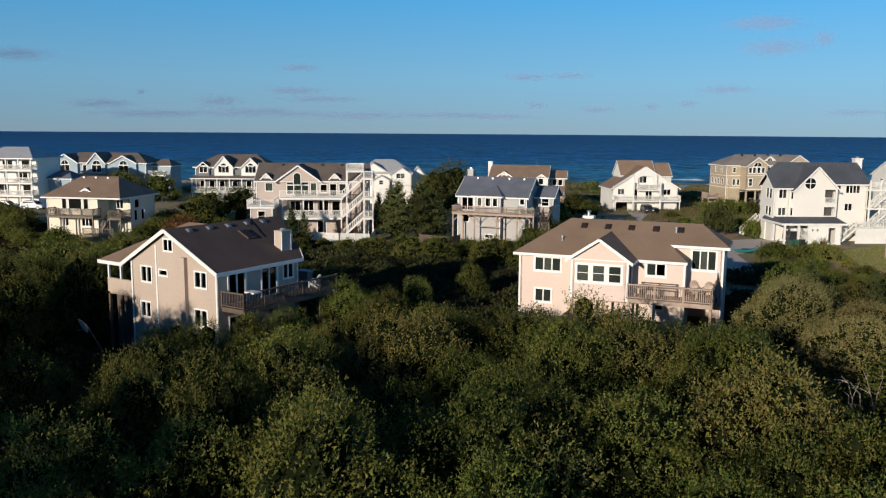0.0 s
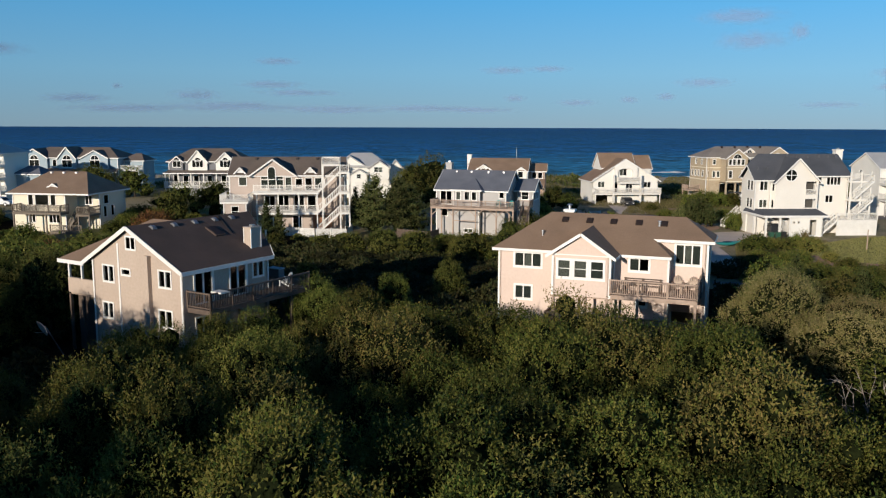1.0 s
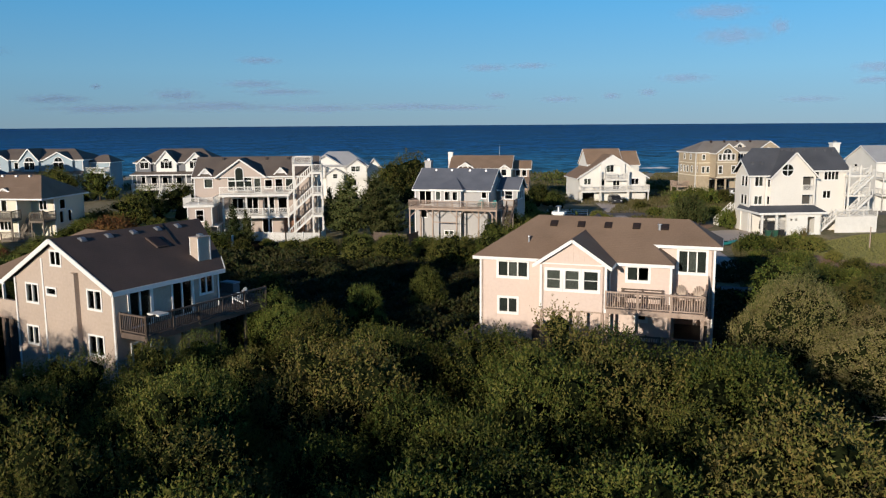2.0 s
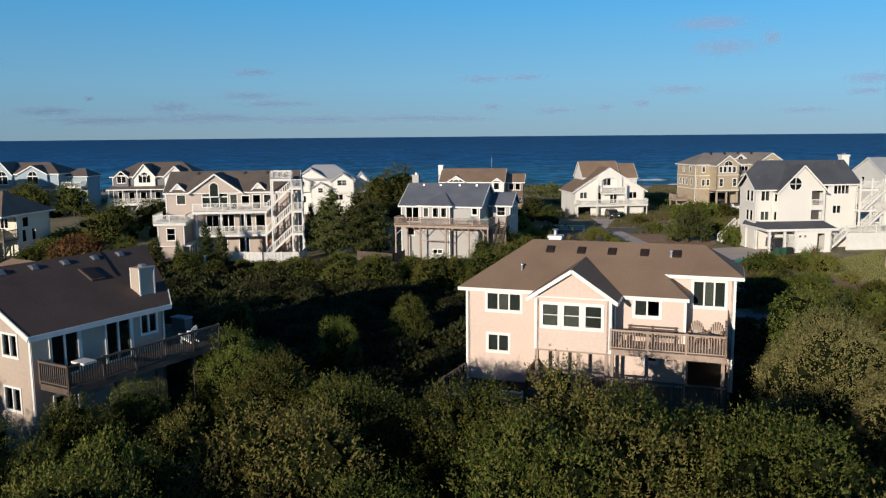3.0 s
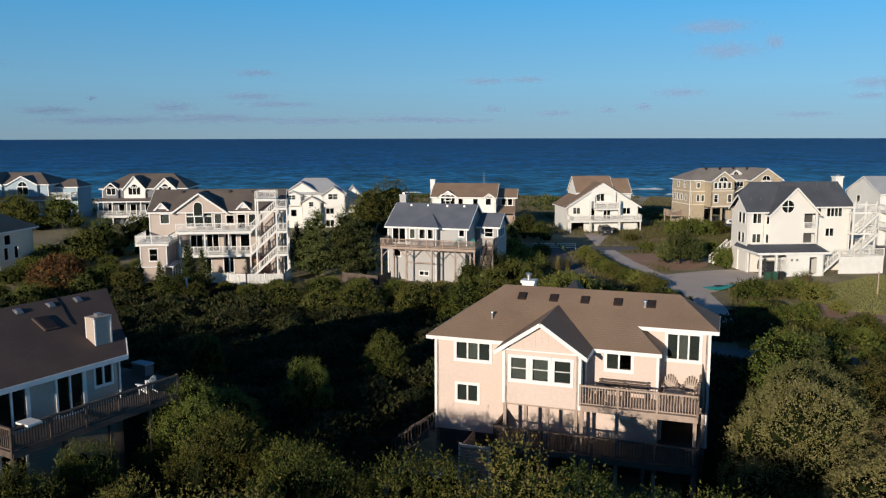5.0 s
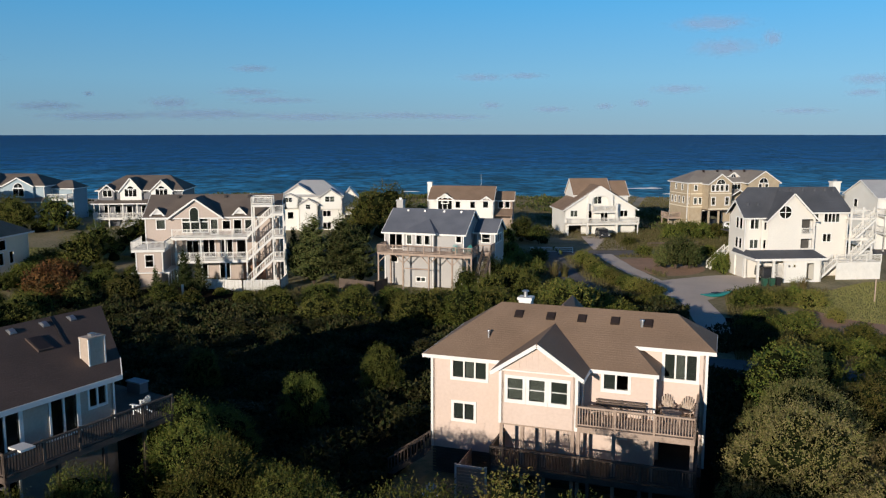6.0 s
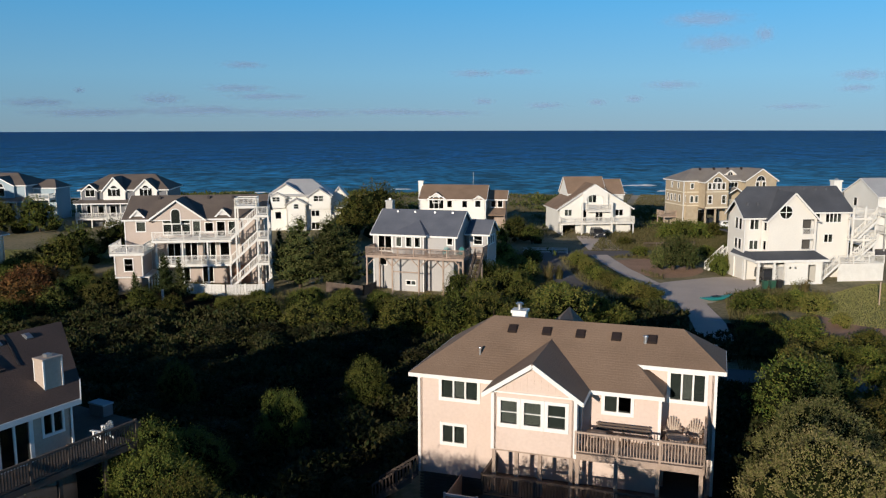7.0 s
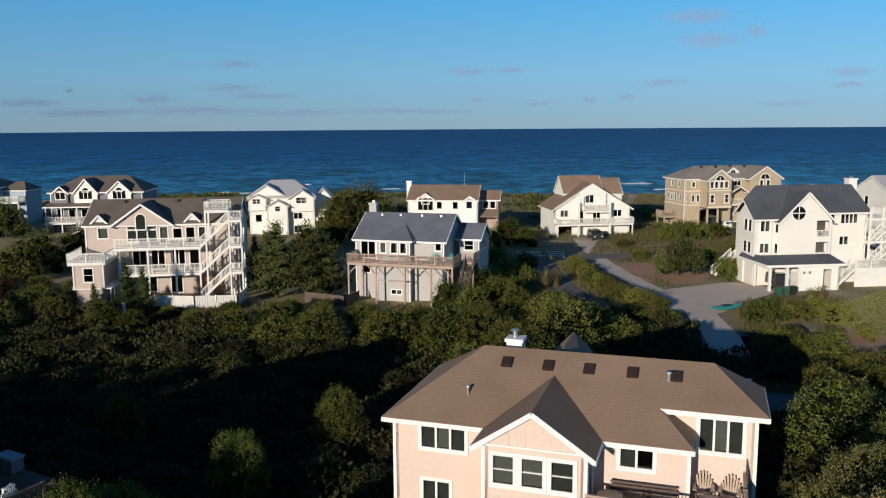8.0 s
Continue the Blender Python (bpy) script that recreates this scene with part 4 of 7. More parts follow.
    deck(h, 0.06, 2.1, 0.3, 9.6, 4.5, DARK_WOOD, "fr", 1.05, posts=[(x, y, -0.3) for x in (2.0,) for y in (0.4, 2.9, 5.4, 7.8, 9.5)], board=0.16)
    deck(h, -6.0, 0.02, 7.75, 11.6, 4.5, DARK_WOOD, "", 1.05, posts=[(-0.2, 11.5, -0.3), (-5.9, 11.5, -0.3), (-0.2, 9.6, -0.3)])
    part("bench_top", boxes((1.5, 2.4, 0.9, 1.6, 5.5, 5.6)), WHITE_WOOD, h)
    bm = bmesh.new()
    for i in range(6):
        beam(bm, (2.2 + i * 0.05, 0.0 - i * 0.4, 4.2 - i * 0.7), (2.5 + i * 0.05, 0.0 - i * 0.4, 4.2 - i * 0.7), 0.2, 0.05)
    part("ladder", bm, WOOD, h, kind="stuff")
    return h


# ---- the house with the white stair tower ----
def stair_tower_house():
    h = thing("house", pose(-53, 47.3, 0, 0, 0, 24), "taupe three-storey house with white decks and stair tower", "house")
    z0 = 0.2
    F = [(1.4, 2.4, 7.2, 8.3, 1, dict(blind=(0,))),
         (4.55, 5.45, 6.75, 7.95, 1, dict(shade=(0,))), (5.6, 6.6, 6.75, 7.95, 1, dict(shade=(0,))), (6.75, 7.65, 6.75, 7.95, 1, dict(shade=(0,))), (4.55, 5.45, 8.12, 8.5, 1, dict(blind=(0,))), (6.75, 7.65, 8.12, 8.5, 1, dict(blind=(0,))),
         (8.05, 8.85, 6.5, 8.3, 1, dict(blind=(0,))), (9.5, 10.4, 7.0, 8.1, 1, {}), (10.9, 11.8, 6.5, 8.2, 1, {}), (12.3, 13.2, 6.8, 8.2, 1, dict(shade=(0,))),
         (5.0, 6.4, 3.7, 5.6, 2, {}), (7.0, 8.4, 3.6, 5.7, 2, {}), (9.3, 10.6, 3.6, 5.7, 2, {}), (11.2, 12.3, 3.6, 5.6, 1, {}), (6.2, 7.4, 1.0, 2.6, 1, {}), (9.0, 10.2, 0.8, 2.7, 1, {})]
    walls(h, -8.4, 8.2, 0, 10, z0, 8.75, TAUPE, front=F, right=[(2, 3, 7, 8.2, 1)], left=[(3, 4, 7, 8.2, 1)], left_apex=(5, 11.0), right_apex=(5, 11.0))
    gable_x(h, -8.4, 8.2, 0, 10, 8.85, 11.15, TAUPE_ROOF)
    f = wall_frame(-5.4, -0.45, 0)
    facade(h, f, 6.5, 8.6, 8.75, TAUPE, (), (3.15, 11.0), thick=0.45)
    window(h, f, 2.6, 3.6, 8.15, 9.85, 1, arch=True, proud=True, shade=(0,))
    gable_y(h, -5.3, 1.0, -0.45, 5.0, 8.8, 11.05, TAUPE_ROOF, over=0.3)
    for x in (-6.9, 3.2):
        bm = bmesh.new()
        plate(bm, [(x - 0.8, 9.0), (x + 0.8, 9.0), (x, 9.75)], 1.2, wall_frame(0, 0.1, 0))
        part("dormer", bm, TRIM, h)
        gable_y(h, x - 0.8, x + 0.8, 0.1, 1.6, 9.0, 9.85, TAUPE_ROOF, over=0.15, rake=0.15)
    part("ground_wall", boxes((3.5, 6.3, -0.06, -0.02, 0.5, 2.8)), BRICK, h)
    for x in (-5, -2, 1, 4):
        part("roof_vent", boxes((x - 0.15, x + 0.15, 4.0, 4.4, 10.7, 11.05)), DARK_VENT, h)
    P = [(x, -2.9, 0.0) for x in (-4.2, -1.2, 1.7, 4.3)]
    deck(h, -4.6, 4.5, -3, -0.25, 6.4, WHITE_WOOD, "f", 1.0, P)
    deck(h, -4.3, 4.4, -3, -0.25, 3.5, WHITE_WOOD, "f", 1.0)
    # side annex with a roof deck
    walls(h, -8.5, -5.4, -5, -0.1, 2.5, 5.15, TAUPE, front=[(1.1, 2.0, 3.2, 4.6, 1, dict(sash=True))])
    walls(h, -8.3, -5.6, -4.9, -0.1, z0, 2.5, TAUPE, corners=False)
    part("apron_roof", boxes((-9.0, -4.6, -5.4, -0.3, 2.42, 2.55)), TRIM, h)
    deck(h, -8.9, -5.1, -5.3, -0.2, 5.3, WHITE_WOOD, "flr", 0.95)
    for i in range(3):
        part("post", boxes((-4.75 - 0.06, -4.75 + 0.06, -5.2 + i * 1.5, -5.08 + i * 1.5, 0.2, 2.42)), WHITE_WOOD, h)
    # stair tower
    for x in (5.1, 7.6, 8.9):
        for y in (-3.0, -0.6):
            part("post", boxes((x - 0.09, x + 0.09, y - 0.09, y + 0.09, 0.0, 11.2 if x > 5.2 and x < 8 else (11.2 if x < 5.2 else 10.2))), WHITE_WOOD, h)
    deck(h, 5.1, 7.6, -3.1, -0.5, 10.4, WHITE_WOOD, "flrb", 0.9)
    for z in (9.3, 6.4, 3.5):
        deck(h, 7.6, 8.9, -3.1, -0.5, z, WHITE_WOOD, "fr", 0.95)
    for i, z in enumerate((9.3, 6.4, 3.5)):
        stair(h, (7.6, -2.6, z), (4.5, -2.6, z - 2.85), 1.0, WHITE_WOOD)
    # flight to the door on the far end
    return h


def grey_deck_house():
    h = thing("house", pose(-27.2, 54.1, 0, 0, 0, -0.5), "grey beach house on posts with a long wooden deck", "house")
    walls(h, -5.3, 5.2, 0, 8, -0.4, 6.8, GREY_SIDING, front=[(0.7, 2.35, 4.65, 6.5, 2), (9.55, 10.15, 5.7, 6.5, 1), (0.9, 1.7, 2.9, 3.9, 1)], left_apex=(4, 9.3), right_apex=(4, 9.3))
    gable_x(h, -5.3, 5.3, 0, 8, 6.95, 9.4, GREY_ROOF, rake=0.3)
    walls(h, -2.4, 1.55, -1, 0.05, -0.6, 6.8, GREY_SIDING, front=[(0.5, 1.1, 5.4, 6.5, 1, dict(blind=(0,))), (1.75, 2.45, 5.4, 6.5, 1), (2.85, 3.5, 5.4, 6.5, 1), (1.75, 2.9, 0.75, 1.2, 2)])
    roof(h, [[(-2.8, -1.4, 6.85), (1.95, -1.4, 6.85), (0.1, 1.9, 8.3)], [(1.95, -1.4, 6.85), (1.95, 0.0, 6.9), (0.1, 1.9, 8.3)], [(-2.8, 0.0, 6.9), (-2.8, -1.4, 6.85), (0.1, 1.9, 8.3)]], GREY_ROOF, [((-2.8, -1.4, 6.85), (1.95, -1.4, 6.85)), ((1.95, -1.4, 6.85), (1.95, 0, 6.87))])
    walls(h, 5.9, 8.2, 4, 8.5, 0, 6.6, GREY_SIDING, front=[(0.6, 1.6, 5.3, 6.3, 1, dict(sash=True))], right=[(0.5, 1.2, 5.2, 6.2, 1), (1.6, 2.3, 5.2, 6.2, 1), (2.7, 3.4, 5.2, 6.2, 1)], right_apex=(2.25, 8.0))
    gable_x(h, 5.6, 8.3, 4, 8.5, 6.75, 8.15, GREY_ROOF, over=0.3)
    part("link_wall", boxes((5.2, 5.9, 5, 8, 0, 6.7)), GREY_SIDING, h)
    ch = part("chimney", boxes((-5.4, -4.5, 4.6, 5.5, 0, 10.35), (-5.47, -4.43, 4.53, 5.57, 10.2, 10.4)), GREY_SIDING, h, "boxed grey chimney")
    part("flue_cap", boxes((-5.1, -4.8, 4.9, 5.2, 10.4, 10.65)), METAL, ch)
    for x in (-3.3, -1.0, 1.6, 3.9):
        part("roof_vent", boxes((x - 0.12, x + 0.12, 3.4, 3.65, 9.0, 9.27)), METAL, h)
    deck(h, -5.1, 7.1, -3, -0.05, 4.5, WOOD, "flr", 0.95, posts=[(x, -2.9, -0.6) for x in (-5.0, -1.75, 1.6, 4.6, 7.0)] + [(x, -0.8, -0.4) for x in (-4.2, -1.6, 5.9)])
    for x in (-5.0, -1.75, 1.6, 4.6, 7.0):
        for s in (-1, 1):
            if -5.2 < x + s < 7.2:
                bm = bmesh.new()
                beam(bm, (x, -2.9, 3.2), (x + s, -2.9, 4.2), 0.1)
                part("brace", bm, WOOD, h)
    bm = bmesh.new()
    beam(bm, (-1.75, -2.9, 2.6), (1.6, -2.9, 2.6), 0.12)
    part("cross_beam", bm, WOOD, h)
    deck(h, 7.14, 8.6, 0.0, 2.2, 4.5, WOOD, "fr", 0.95, posts=[(8.5, 0.1, 0)])
    stair(h, (8.2, 0.0, 4.4), (8.2, -4.2, 0.6), 1.0, DARK_WOOD, "y")
    return h


def arch_head(parent, m, u0, u1, spring, top, material, thick=0.5):
    """The wall piece over an arched opening: flat above, a low arch below."""
    bm = bmesh.new()
    c, r = (u0 + u1) / 2, (u1 - u0) / 2
    rise = (top - spring) * 0.8
    n = 12
    for i in range(n):
        a, b = math.pi * i / n, math.pi * (i + 1) / n
        plate(bm, [(c - r * math.cos(a), spring + rise * math.sin(a)), (c - r * math.cos(b), spring + rise * math.sin(b)), (c - r * math.cos(b), top), (c - r * math.cos(a), top)], thick, m)
    bmesh.ops.remove_doubles(bm, verts=bm.verts, dist=0.001)
    return part("arch_head", bm, material, parent)


def white_gable_house():
    h = thing("house", pose(-16.9, 110, 0, 0, 0, 24), "white beach house with wide gable, balconies and garage", "house")
    y0 = 1.0
    ax, az = 5.9, 9.2
    f = wall_frame(-0.8, y0, 0)
    wins = [(1.1, 2.4, 3.4, 4.5, 2, dict(blind=(0, 1))), (10.8, 12.2, 3.3, 4.4, 2, {}), (4.3, 5.2, 2.4, 4.4, 1, {}), (7.0, 8.3, 2.4, 4.4, 2, {}), (5.6, 7.0, 5.8, 7.1, 2, dict(blind=(0,)))]
    facade(h, f, 13.8, -0.5, 4.9, WHITE_SIDING, [w[:4] for w in wins if w[3] < 4.9] + [(0.5, 3.2, -0.4, 1.95)])
    facade(h, f, 13.8, 4.9, 4.95, WHITE_SIDING, (), (6.7, 9.2))
    for w in wins:
        window(h, f, *w[:4], w[4], proud=w[3] > 4.9, **w[5])
    part("garage_door", boxes((9.6, 11.8, y0 - 0.06, y0 - 0.01, -0.3, 1.9)), WHITE_WOOD, h)
    facade(h, wall_frame(-0.8, 10.5, 270), 9.5, -0.5, 4.8, WHITE_SIDING)
    facade(h, wall_frame(13.0, y0, 90), 9.5, -0.5, 4.8, WHITE_SIDING)
    facade(h, wall_frame(13.0, 10.5, 180), 13.8, -0.5, 4.8, WHITE_SIDING)
    gable_y(h, -0.8, 13.0, y0, 10.5, 4.9, az, BROWN_ROOF, xm=ax, over=0.5, rake=0.4)
    # arched balcony bay
    b = wall_frame(3.6, y0 - 0.5, 0)
    facade(h, b, 4.8, 4.5, 7.5, WHITE_SIDING, [(0.75, 3.85, 5.5, 7.4)], (2.3, 9.0), thick=0.5)
    arch_head(h, b, 0.75, 3.85, 6.5, 7.4, WHITE_SIDING, 0.48)
    deck(h, 4.2, 8.7, -0.4, 0.9, 4.45, WHITE_WOOD, "flr", 1.0)
    deck(h, -0.8, 13.1, -0.7, 0.95, 2.2, WHITE_WOOD, "flr", 1.0, posts=[(x, -0.6, -0.5) for x in (-0.6, 3.1, 8.9, 12.9)])
    for x in (3.2, 8.8):
        part("column", boxes((x - 0.15, x + 0.15, -0.55, -0.25, -0.4, 6.0)), WHITE_WOOD, h)
    walls(h, 2.0, 9.3, 5, 11, 4.5, 7.4, WHITE_SIDING, left_apex=(3, 10.1), right_apex=(3, 10.1))
    gable_x(h, 2.0, 9.3, 5, 11, 7.4, 10.2, BROWN_ROOF, over=0.3, rake=0.2)
    walls(h, 9.6, 13.0, 5.4, 10.6, 4.5, 7.2, WHITE_SIDING, right_apex=(2.6, 9.6))
    gable_x(h, 9.75, 13.0, 5.4, 10.6, 7.2, 9.7, BROWN_ROOF, over=0.3, rake=0.2)
    part("floor_slab", boxes((-0.6, 12.8, 1.3, 10.3, 1.95, 2.1), (-0.6, 12.8, 5.8, 5.9, -0.4, 4.7)), ROOM, h)
    return h


def low_white_house():
    h = thing("house", pose(-36.6, 99.3, 0, 0, 0, 8), "white house with brown roof and arched windows", "house")
    f = wall_frame(-4.5, -0.03, 0)
    walls(h, -4.5, 7.2, 0, 8, 0, 7.1, WHITE_SIDING, front=[(4.9, 5.7, 5.6, 6.7, 1), (7.6, 8.4, 5.6, 6.7, 1)], left_apex=(4, 9.2), right_apex=(4, 9.2))
    gable_x(h, -4.5, 7.2, 0, 8, 7.2, 9.35, BROWN_ROOF, over=0.3)
    window(h, f, 1.7, 4.2, 5.35, 7.35, 3, proud=True)
    window(h, f, 2.35, 3.55, 6.4, 7.5, 1, arch=True, proud=True)
    window(h, f, 9.9, 10.8, 5.7, 7.2, 1, arch=True, proud=True)
    for a, b, z in ((-3.3, 0.3, 8.15), (4.9, 7.1, 7.75)):
        bm = bmesh.new()
        plate(bm, [(a, 6.9), (b, 6.9), ((a + b) / 2, z)], 0.3, wall_frame(0, -0.02, 0))
        part("gable_wall", bm, WHITE_SIDING, h)
        gable_y(h, a, b, -0.1, 2.2, 7.0, z + 0.05, BROWN_ROOF, over=0.15, rake=0.2)
    ch = part("chimney", boxes((-5.4, -4.55, 3.5, 4.4, 0, 9.9)), WHITE_SIDING, h, "white boxed chimney")
    part("chimney_cap", boxes((-5.47, -4.48, 3.43, 4.47, 9.8, 10.0)), TRIM, ch)
    walls(h, 7.3, 10.4, 3.5, 7.5, 0, 6.9, WOOD, front=[(0.6, 1.4, 5.4, 6.5, 1), (1.8, 2.6, 5.4, 6.5, 1)], trim=WOOD)
    gable_x(h, 7.3, 10.6, 3.5, 7.5, 7.0, 8.3, BROWN_ROOF, over=0.3)
    roof(h, [[(7.2, 1.0, 4.2), (10.6, 1.0, 4.2), (10.6, 3.4, 5.2), (7.2, 3.4, 5.2)]], BROWN_ROOF)
    for x in (7.4, 10.4):
        part("post", boxes((x - 0.08, x + 0.08, 1.1, 1.26, 0, 4.1)), WOOD, h)
    bm = bmesh.new()
    tube(bm, (4.6, 4, 9.2), (4.6, 4, 11.6), 0.03, 0.015, 6)
    part("aerial", bm, METAL, h)
    return h


def cream_house():
    h = thing("house", pose(17.0, 73.5, 0, 0, 0, 22), "cream three-storey house with round window and carport", "house")
    z0 = -0.3
    f = wall_frame(-2.6, 0, 0)
    facade(h, f, 6.5, z0, 8.0, IVORY, [(4.6, 6.2, 5.85, 7.8), (4.6, 6.2, 3.9, 5.2)], (3.3, 11.1))
    part("recess_back", boxes((1.9, 3.7, 1.1, 1.2, 3.6, 7.9)), ROOM, h)
    part("balcony_floor", boxes((1.9, 3.7, 0.02, 1.1, 5.6, 5.72), (1.9, 3.7, 0.02, 1.1, 3.7, 3.82)), WHITE_WOOD, h)
    railing(h, (2.0, -0.03), (3.6, -0.03), 5.75, WHITE_WOOD, 0.85)
    # round window with a cross of bars
    f2, c = bmesh.new(), (2.25, 8.75)
    for i in range(24):
        a, b = 2 * math.pi * i / 24, 2 * math.pi * (i + 1) / 24
        q = [(c[0] + r * math.cos(t), c[1] + r * math.sin(t)) for r, t in ((0.95, a), (0.95, b), (0.82, b), (0.82, a))]
        plate(f2, q, 0.1, f @ pose(0, -0.06, 0))
    box(f2, c[0] - 0.05, c[0] + 0.05, -0.05, 0, c[1] - 0.82, c[1] + 0.82, f)
    box(f2, c[0] - 0.82, c[0] + 0.82, -0.05, 0, c[1] - 0.05, c[1] + 0.05, f)
    w = part("window", f2, TRIM, h, "round window with white cross bars")
    for k, (nm, m, d) in enumerate((("dark_backing", ROOM, -0.012), ("pane", GLASS, -0.03))):
        g = bmesh.new()
        plate(g, [(c[0] + 0.84 * math.cos(2 * math.pi * i / 24), c[1] + 0.84 * math.sin(2 * math.pi * i / 24)) for i in range(24)], 0.01, f @ pose(0, d, 0))
        part(nm, g, m, w)
    # right section, left bay, rear
    walls(h, 3.9, 9.3, 1.5, 9.5, z0, 8.65, IVORY, front=[(0.5, 1.2, 7.3, 8.4, 1), (2.05, 4.15, 7.25, 8.4, 4), (2.0, 3.1, 4.6, 5.6, 2)], right=[(1, 2, 7, 8, 1)], right_apex=(4, 11.6))
    walls(h, -5.3, -2.9, 1.0, 5.7, z0, 7.95, IVORY, front=[(0.75, 1.85, 6.5, 7.8, 2), (0.75, 1.85, 3.9, 5.0, 2, dict(blind=(0, 1)))], left=[(2.0, 2.8, 6.4, 7.8, 1), (3.1, 3.9, 6.4, 7.8, 1), (2.0, 2.8, 3.8, 5.1, 1), (3.1, 3.9, 3.8, 5.1, 1)], left_apex=(2.45, 10.05))
    part("wall", boxes((-3.1, -2.9, 5.72, 9.5, z0, 8.0), (-2.9, 3.9, 9.3, 9.5, z0, 8.0)), IVORY, h)
    facade(h, wall_frame(-2.9, 1.0, -73), 1.05, z0, 7.95, IVORY, [(0.3, 0.75, 6.4, 7.7), (0.3, 0.75, 3.9, 5.0)])
    for z in (6.4, 3.9):
        window(h, wall_frame(-2.9, 1.0, -73), 0.3, 0.75, z, z + 1.2, 1, w=0.06)
    part("floor_slab", boxes((-5, 8.8, 1.8, 9.2, 5.4, 5.55), (-5, 8.8, 5.0, 5.1, 0, 7.9)), ROOM, h)
    rz, ry = 11.75, 5.0
    e = 8.1
    q = 8.6
    roof(h, [[(-5.8, 0.5, e - 0.1), (-2.4, 0.5, e - 0.1), (3.7, 0.5, e - 0.1), (3.9, 1.0, q), (9.6, 1.0, q), (9.2, ry, rz), (-3.4, ry, rz), (-5.8, 3.3, 10.2)], [(9.6, 1.0, q), (9.6, 9.9, e), (9.2, ry, rz)], [(9.6, 9.9, e), (-3.3, 9.9, e), (-3.4, ry, rz), (9.2, ry, rz)],
             [(-5.8, 6.0, e), (-5.8, 3.3, 10.2), (-3.4, ry, rz)], [(-3.3, 9.9, e), (-5.8, 6.0, e), (-3.4, ry, rz)]], CHARCOAL_ROOF,
         [((-5.8, 0.5, e - 0.1), (-2.4, 0.5, e - 0.1)), ((3.9, 1.0, q), (9.6, 1.0, q)), ((-5.8, 6.0, e), (-5.8, 3.3, 10.2)), ((-5.8, 0.5, e - 0.1), (-5.8, 3.3, 10.2)), ((9.6, 1.0, q), (9.6, 9.9, e))], label="charcoal shingle roof")
    gable_y(h, -2.6, 3.9, 0, 4.6, 8.0, 11.3, CHARCOAL_ROOF, over=0.35, rake=0.4)
    for x in (0.9, 2.5, 4.2, 5.9, 7.4, 8.6):
        part("roof_vent", boxes((x - 0.14, x + 0.14, 4.3, 4.6, 11.2, 11.55)), CHARCOAL_ROOF, h)
    for x in (-4.4, -3.0):
        part("roof_vent", boxes((x - 0.14, x + 0.14, 2.3, 2.6, 9.4, 9.85)), CHARCOAL_ROOF, h)
    ch = part("chimney", boxes((9.5, 10.6, 6.0, 7.0, 0, 12.35), (9.4, 10.7, 5.9, 7.1, 12.2, 12.4)), WHITE_SIDING, h, "white boxed chimney")
    part("flue_cap", boxes((9.9, 10.2, 6.3, 6.7, 12.4, 12.65)), METAL, ch)
    # carport with lattice
    roof(h, [[(-5.7, -3.3, 3.05), (4.0, -3.3, 3.05), (3.8, 0.0, 3.75), (-5.0, 0.0, 3.75)], [(-5.7, 4.0, 3.05), (-5.7, -3.3, 3.05), (-5.0, 0.0, 3.75), (-5.3, 4.0, 3.6)]], CHARCOAL_ROOF, [((-5.7, -3.3, 3.05), (4.0, -3.3, 3.05)), ((-5.7, -3.3, 3.05), (-5.7, 4.0, 3.05)), ((4.0, -3.3, 3.05), (3.8, -0.1, 3.7))], label="charcoal carport roof", fascia=0.3)
    facade(h, wall_frame(-1.6, -3.0, 0), 5.0, z0, 2.95, WHITE_SIDING, [(0.5, 0.8, 1.9, 2.2), (1.2, 1.5, 1.9, 2.2), (3.0, 4.0, 0.2, 2.4)])
    facade(h, wall_frame(3.4, -3.0, 90), 3.0, z0, 3.0, WHITE_SIDING)
    bm = bmesh.new()
    for i in range(-10, 13):
        for s in (-1, 1):
            a = i * 0.2
            t0 = max(0, min(1, ((0 if s > 0 else 1.4) - a) / (s * 2.0)))
            t1 = max(0, min(1, ((1.4 if s > 0 else 0) - a) / (s * 2.0)))
            if t1 - t0 > 0.03:
                beam(bm, (-5.2 + a + s * 2 * t0 + 2.2, -3.0, 0.4 + 2 * t0), (-5.2 + a + s * 2 * t1 + 2.2, -3.0, 0.4 + 2 * t1), 0.03)
    part("lattice", bm, WHITE_WOOD, h, kind="stuff")
    for x, y in ((-5.2, -3.0), (-3.1, -3.0), (-1.6, -3.0), (-5.3, 0.5), (-5.3, 3.5)):
        part("post", boxes((x - 0.14, x + 0.14, y - 0.14, y + 0.14, z0, 3.0)), WHITE_WOOD, h)
    # deck tower on the far end
    for z in (2.3, 5.1, 7.9):
        deck(h, 9.05, 12.4, 0.5, 5, z, WHITE_WOOD, "fr", 1.0)
    for x in (9.2, 10.8, 12.3):
        part("post", boxes((x - 0.1, x + 0.1, 0.5, 0.7, z0, 9.3)), WHITE_WOOD, h)
    for z in (7.8, 5.0):
        stair(h, (12.2, 0.1, z), (9.4, 0.1, z - 2.6), 0.9, WHITE_WOOD)
    deck(h, 6.2, 12.4, -1.6, 0.45, 2.2, WHITE_WOOD, "f", 1.0)
    part("deck_skirt", boxes((6.2, 12.4, -1.62, -1.6, z0, 1.95)), WHITE_WOOD, h)
    stair(h, (6.2, -1.2, 2.2), (3.9, -1.2, 0.1), 1.2, WHITE_WOOD)
    stair(h, (-5.3, 6.5, 2.6), (-7.8, 6.5, 0.3), 1.2, WHITE_WOOD)
    return h


